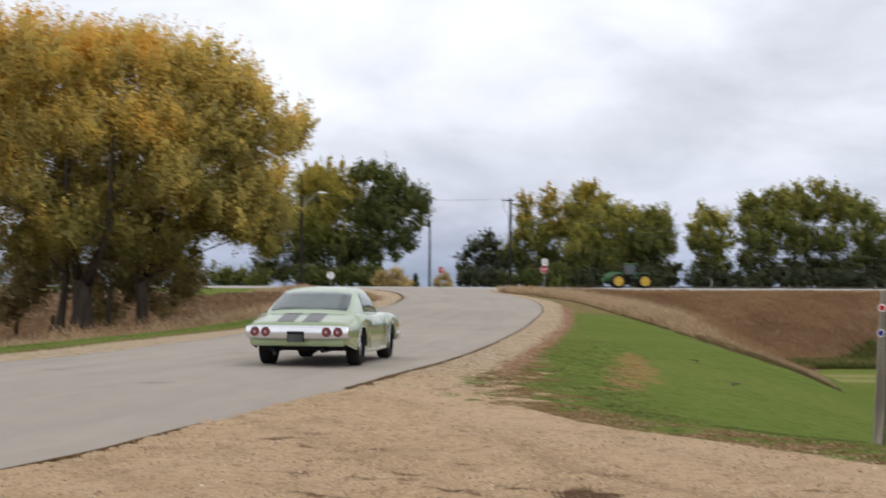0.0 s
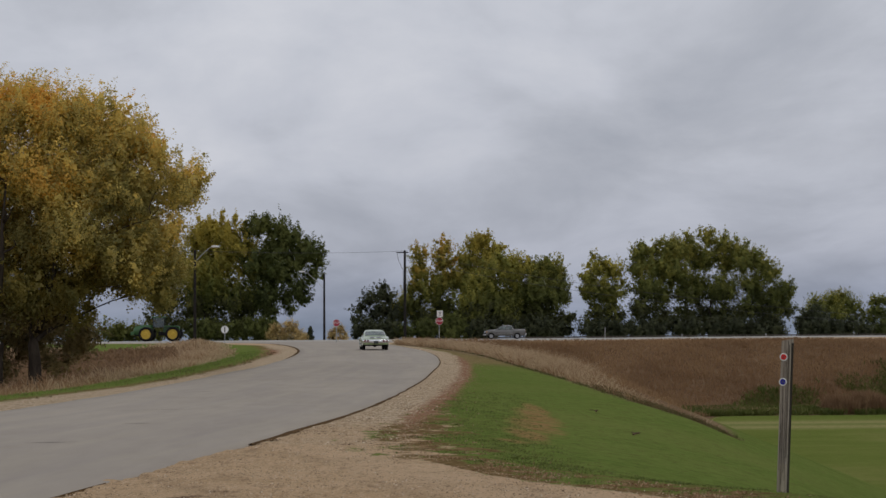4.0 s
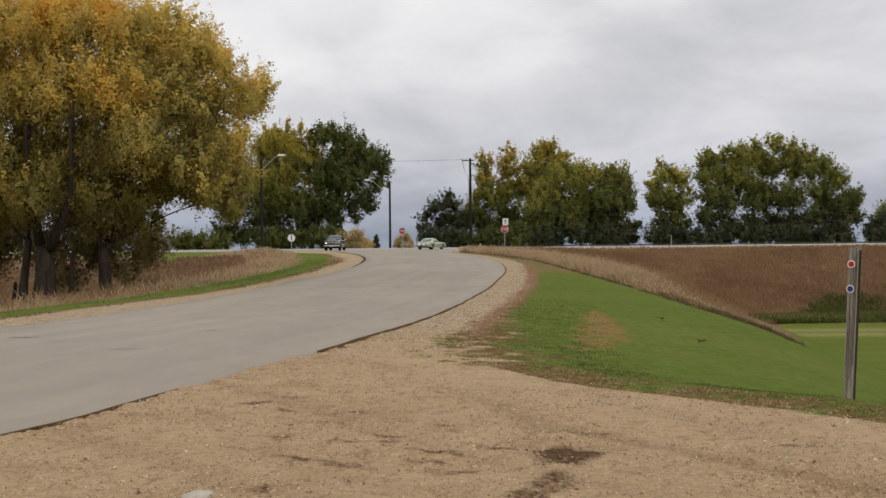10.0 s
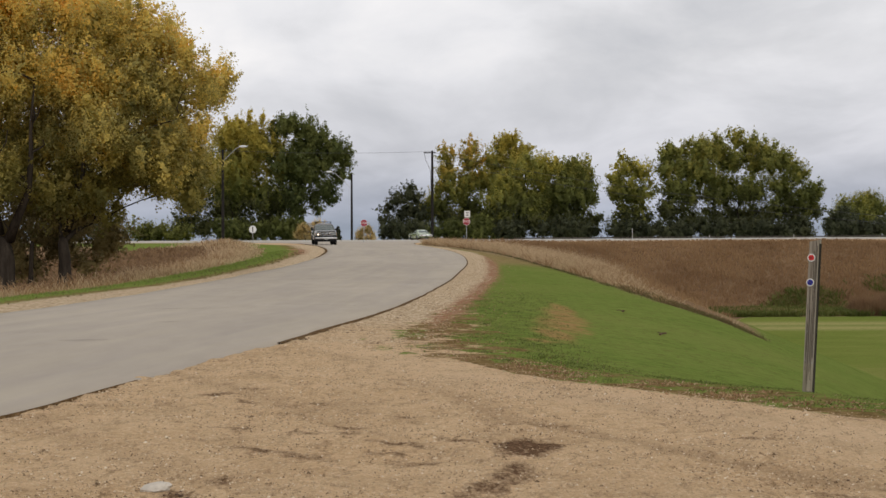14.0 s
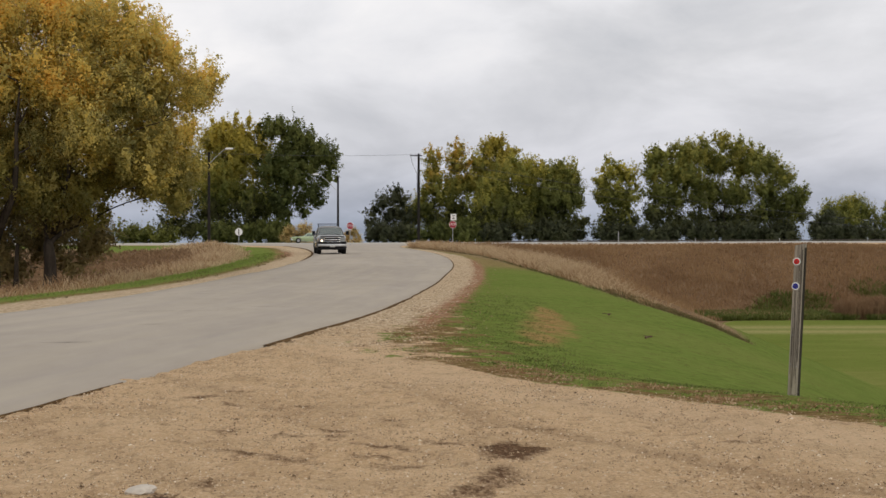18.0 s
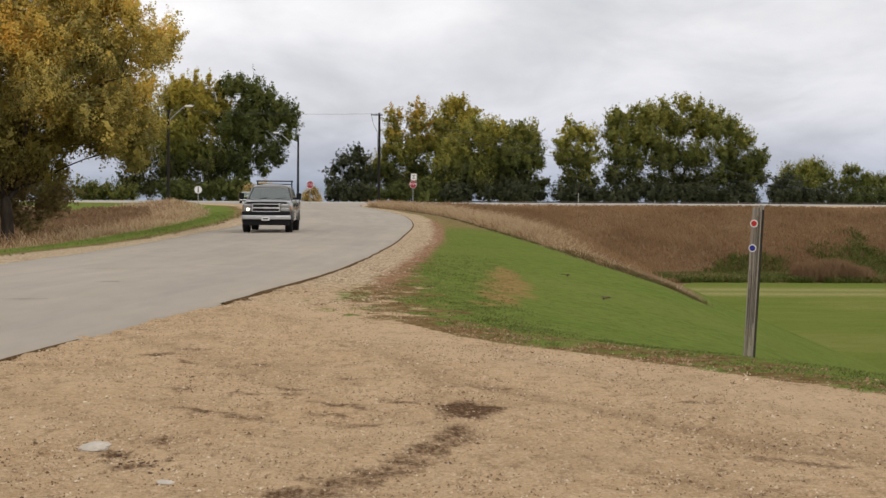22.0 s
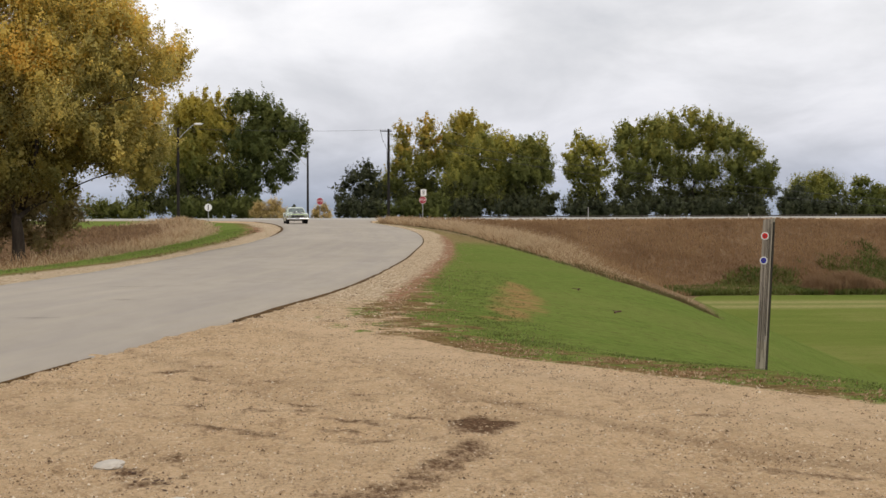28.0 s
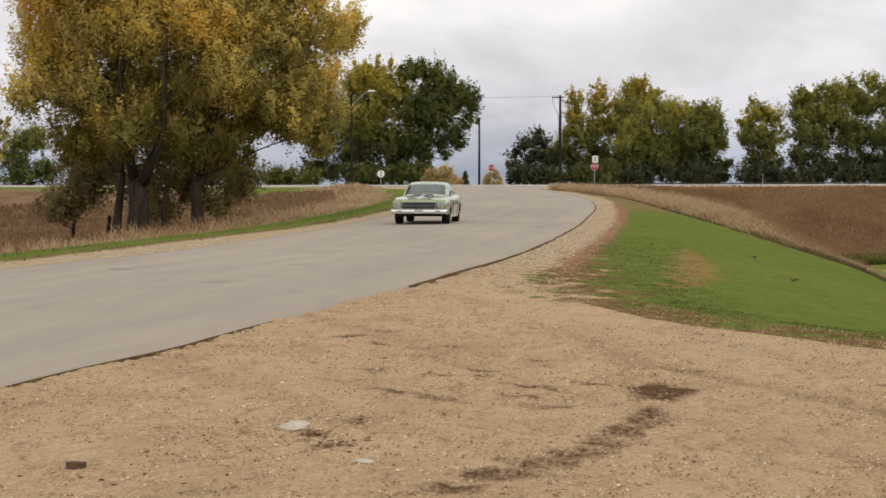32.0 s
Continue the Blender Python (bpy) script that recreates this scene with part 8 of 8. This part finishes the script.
# ---- the rows by which they drive: seconds, x, y, heading (0 faces +y) ----
COUPE_ROWS = [(0.0, -2.79, 31.4, -7.5), (0.5, -1.53, 43.2, -6.5), (1.0, -0.6, 57.6, -4), (1.5, 0.05, 71.8, -3), (2.0, 0.52, 83.6, -1.5), (2.5, 0.62, 91.5, 0), (3.5, -0.1, 109, 3), (4.5, -1.22, 126, 5), (5.0, -1.99, 134, 7), (5.5, -2.75, 139.5, 8), (6.0, -3.44, 146, 8), (6.5, -4.24, 154, 6), (7.0, -4.91, 164, 4), (7.5, -5.38, 174, 1), (8.0, -5.26, 183, -3), (8.5, -5.01, 190, -6), (9.0, -4.33, 196, -10), (9.5, -3.26, 202, -18), (10.0, -2.12, 207, -26), (10.5, -0.9, 210, -29), (11.0, -0.2, 213, -30), (11.5, 0.6, 216, -28), (12.0, 1.3, 219, -28), (12.5, 1.6, 222.5, -22), (13.0, 1.7, 225.5, -8), (13.5, 1.6, 227.5, 5), (14.0, 1.4, 228.5, 18), (14.5, 0.4, 229, 35), (15.5, -2.6, 229, 66), (16.5, -6.0, 229, 88), (17.0, -7.7, 229, 92), (17.5, -9.9, 228.5, 94), (18.0, -11.8, 228, 97), (18.5, -12.9, 227, 103), (19.0, -13.9, 224, 124), (19.5, -14.4, 220, 150), (20.0, -14.1, 215, 167), (20.5, -13.6, 210, 176), (21.0, -13.2, 206, 180), (21.5, -13.0, 203, 183), (23.0, -12.0, 193, 186), (25.0, -10.5, 181, 187), (25.5, -10.0, 175, 188), (26.0, -9.2, 168, 188), (26.5, -8.3, 160.5, 188), (27.5, -6.6, 148, 187), (28.5, -5.25, 136, 187), (29.0, -4.6, 127, 186), (29.5, -3.95, 117.6, 185), (30.0, -3.3, 107.5, 184), (30.5, -3.08, 96.6, 182), (31.0, -3.05, 84, 180), (31.5, -3.28, 69.6, 178.5), (32.0, -3.72, 56.9, 176.5)]
PICKUP_ROWS = [(0.0, 56.5, 229, 90), (0.5, 52.0, 229, 90), (1.0, 47.2, 229, 90), (2.4, 32.3, 229, 90), (3.4, 21.8, 229, 90), (4.5, 12.0, 229, 90), (5.0, 7.4, 229, 90), (5.5, 3.2, 229, 90), (6.0, 0.2, 229, 90), (6.5, -3.1, 229, 90), (7.0, -7.0, 229, 91), (7.5, -9.7, 228.2, 112), (8.0, -11.5, 226.5, 133), (8.5, -13.0, 223, 150), (9.0, -13.7, 217, 159), (9.5, -13.9, 210, 168), (10.0, -13.6, 204, 175), (10.5, -13.0, 199, 180), (11.0, -12.14, 190, 184), (11.5, -11.14, 181, 187), (12.0, -10.3, 172, 188), (12.5, -9.43, 165, 188), (13.0, -8.66, 159, 188), (14.0, -7.59, 150, 187), (14.5, -7.06, 145.5, 187), (15.5, -6.34, 139, 186), (16.5, -5.59, 131, 186), (17.0, -5.21, 125, 186), (17.5, -4.8, 119.5, 186), (18.0, -4.5, 115, 186), (18.5, -4.1, 108.5, 185), (19.0, -3.74, 101.5, 184), (19.5, -3.42, 95.5, 183), (20.0, -3.29, 90.5, 182), (20.5, -3.2, 85.5, 181), (21.0, -3.18, 80.5, 180), (21.5, -3.2, 74.5, 179), (22.0, -3.36, 68.2, 178), (22.5, -3.6, 61.3, 177.5), (23.0, -3.87, 53.9, 177), (23.5, -4.4, 47.5, 176), (24.0, -4.9, 41.7, 175), (24.5, -5.65, 36.4, 173.5), (25.0, -6.5, 30.4, 172), (26.0, -8.3, 18.0, 171), (27.0, -9.7, 4.0, 173), (28.0, -10.7, -8.0, 176), (29.0, -11.3, -20, 178), (30.0, -11.6, -30, 179), (32.0, -11.8, -45, 180)]
TRACTOR_ROWS = [(0.0, 19.6, 233, 90), (0.5, 13.4, 233, 90), (1.0, 7.4, 233, 90), (1.5, 1.4, 233, 90), (2.0, -4.6, 233, 90), (2.5, -11.0, 233, 90), (4.5, -36.7, 233, 90), (6.0, -56, 233, 90), (10.0, -108, 233, 90), (20.0, -238, 233, 90), (32.0, -394, 233, 90)]


def surface_z(x, y):
    if y > 208:
        return float(highway_z(x)) + 0.02 + 0.03 * max(0.0, 1 - abs(y - 224) / 15)
    if y < -29:
        return 0.0
    fl, fr = float(at_y(PAVE_L, y)), float(at_y(PAVE_R, y))
    f = min(1.0, max(0.0, (x - fl) / (fr - fl)))
    return float(way_z(x, y)) + 0.012 + 0.05 * (1 - (2 * f - 1) ** 2) * (1 - float(ease(110, 165, y)))


def drive(top, ws, rows):
    walk(top, [(t, pose(x, y, surface_z(x, y), 0, 0, h)) for t, x, y, h in rows])
    # the wheels roll by the way gone, as far as rows a frame apart can carry it
    T = np.array([r[0] for r in rows])
    way = np.concatenate([[0], np.cumsum(np.hypot(np.diff([r[1] for r in rows]), np.diff([r[2] for r in rows])))])
    times, t = [0.0], 0.0
    for k in range(1, 32 * FPS + 1):
        t = k / FPS
        moved = np.interp(t, T, way) - np.interp(times[-1], T, way)
        if moved > 0.25 * ws[0][3] or k == 32 * FPS:
            times.append(t)
    for w, x, y, r in ws:
        a, rows_w, last = 0.0, [], 0.0
        for t in times:
            a -= min(78.0, math.degrees((np.interp(t, T, way) - np.interp(last, T, way)) / r))
            last = t
            rows_w.append((t, pose(x, y, r, a)))
        walk(w, rows_w)


def resize(top, ws, k):
    """Brings a vehicle and its parts to its true size."""
    done = set()
    for ob in top.children_recursive:
        ob.matrix_basis.translation = ob.matrix_basis.translation * k
        if ob.type == "MESH" and ob.data.name not in done:
            done.add(ob.data.name)
            ob.data.transform(Matrix.Scale(k, 4))
    return top, [(w, x * k, y * k, r * k) for w, x, y, r in ws]


coupe, coupe_wheels = resize(*build_coupe(), 0.965)
pickup, pickup_wheels = resize(*build_pickup(), 0.965)
tractor, tractor_wheels = build_tractor()


def motions():
    drive(coupe, coupe_wheels, COUPE_ROWS)
    drive(pickup, pickup_wheels, PICKUP_ROWS)
    drive(tractor, tractor_wheels, TRACTOR_ROWS)


motions()
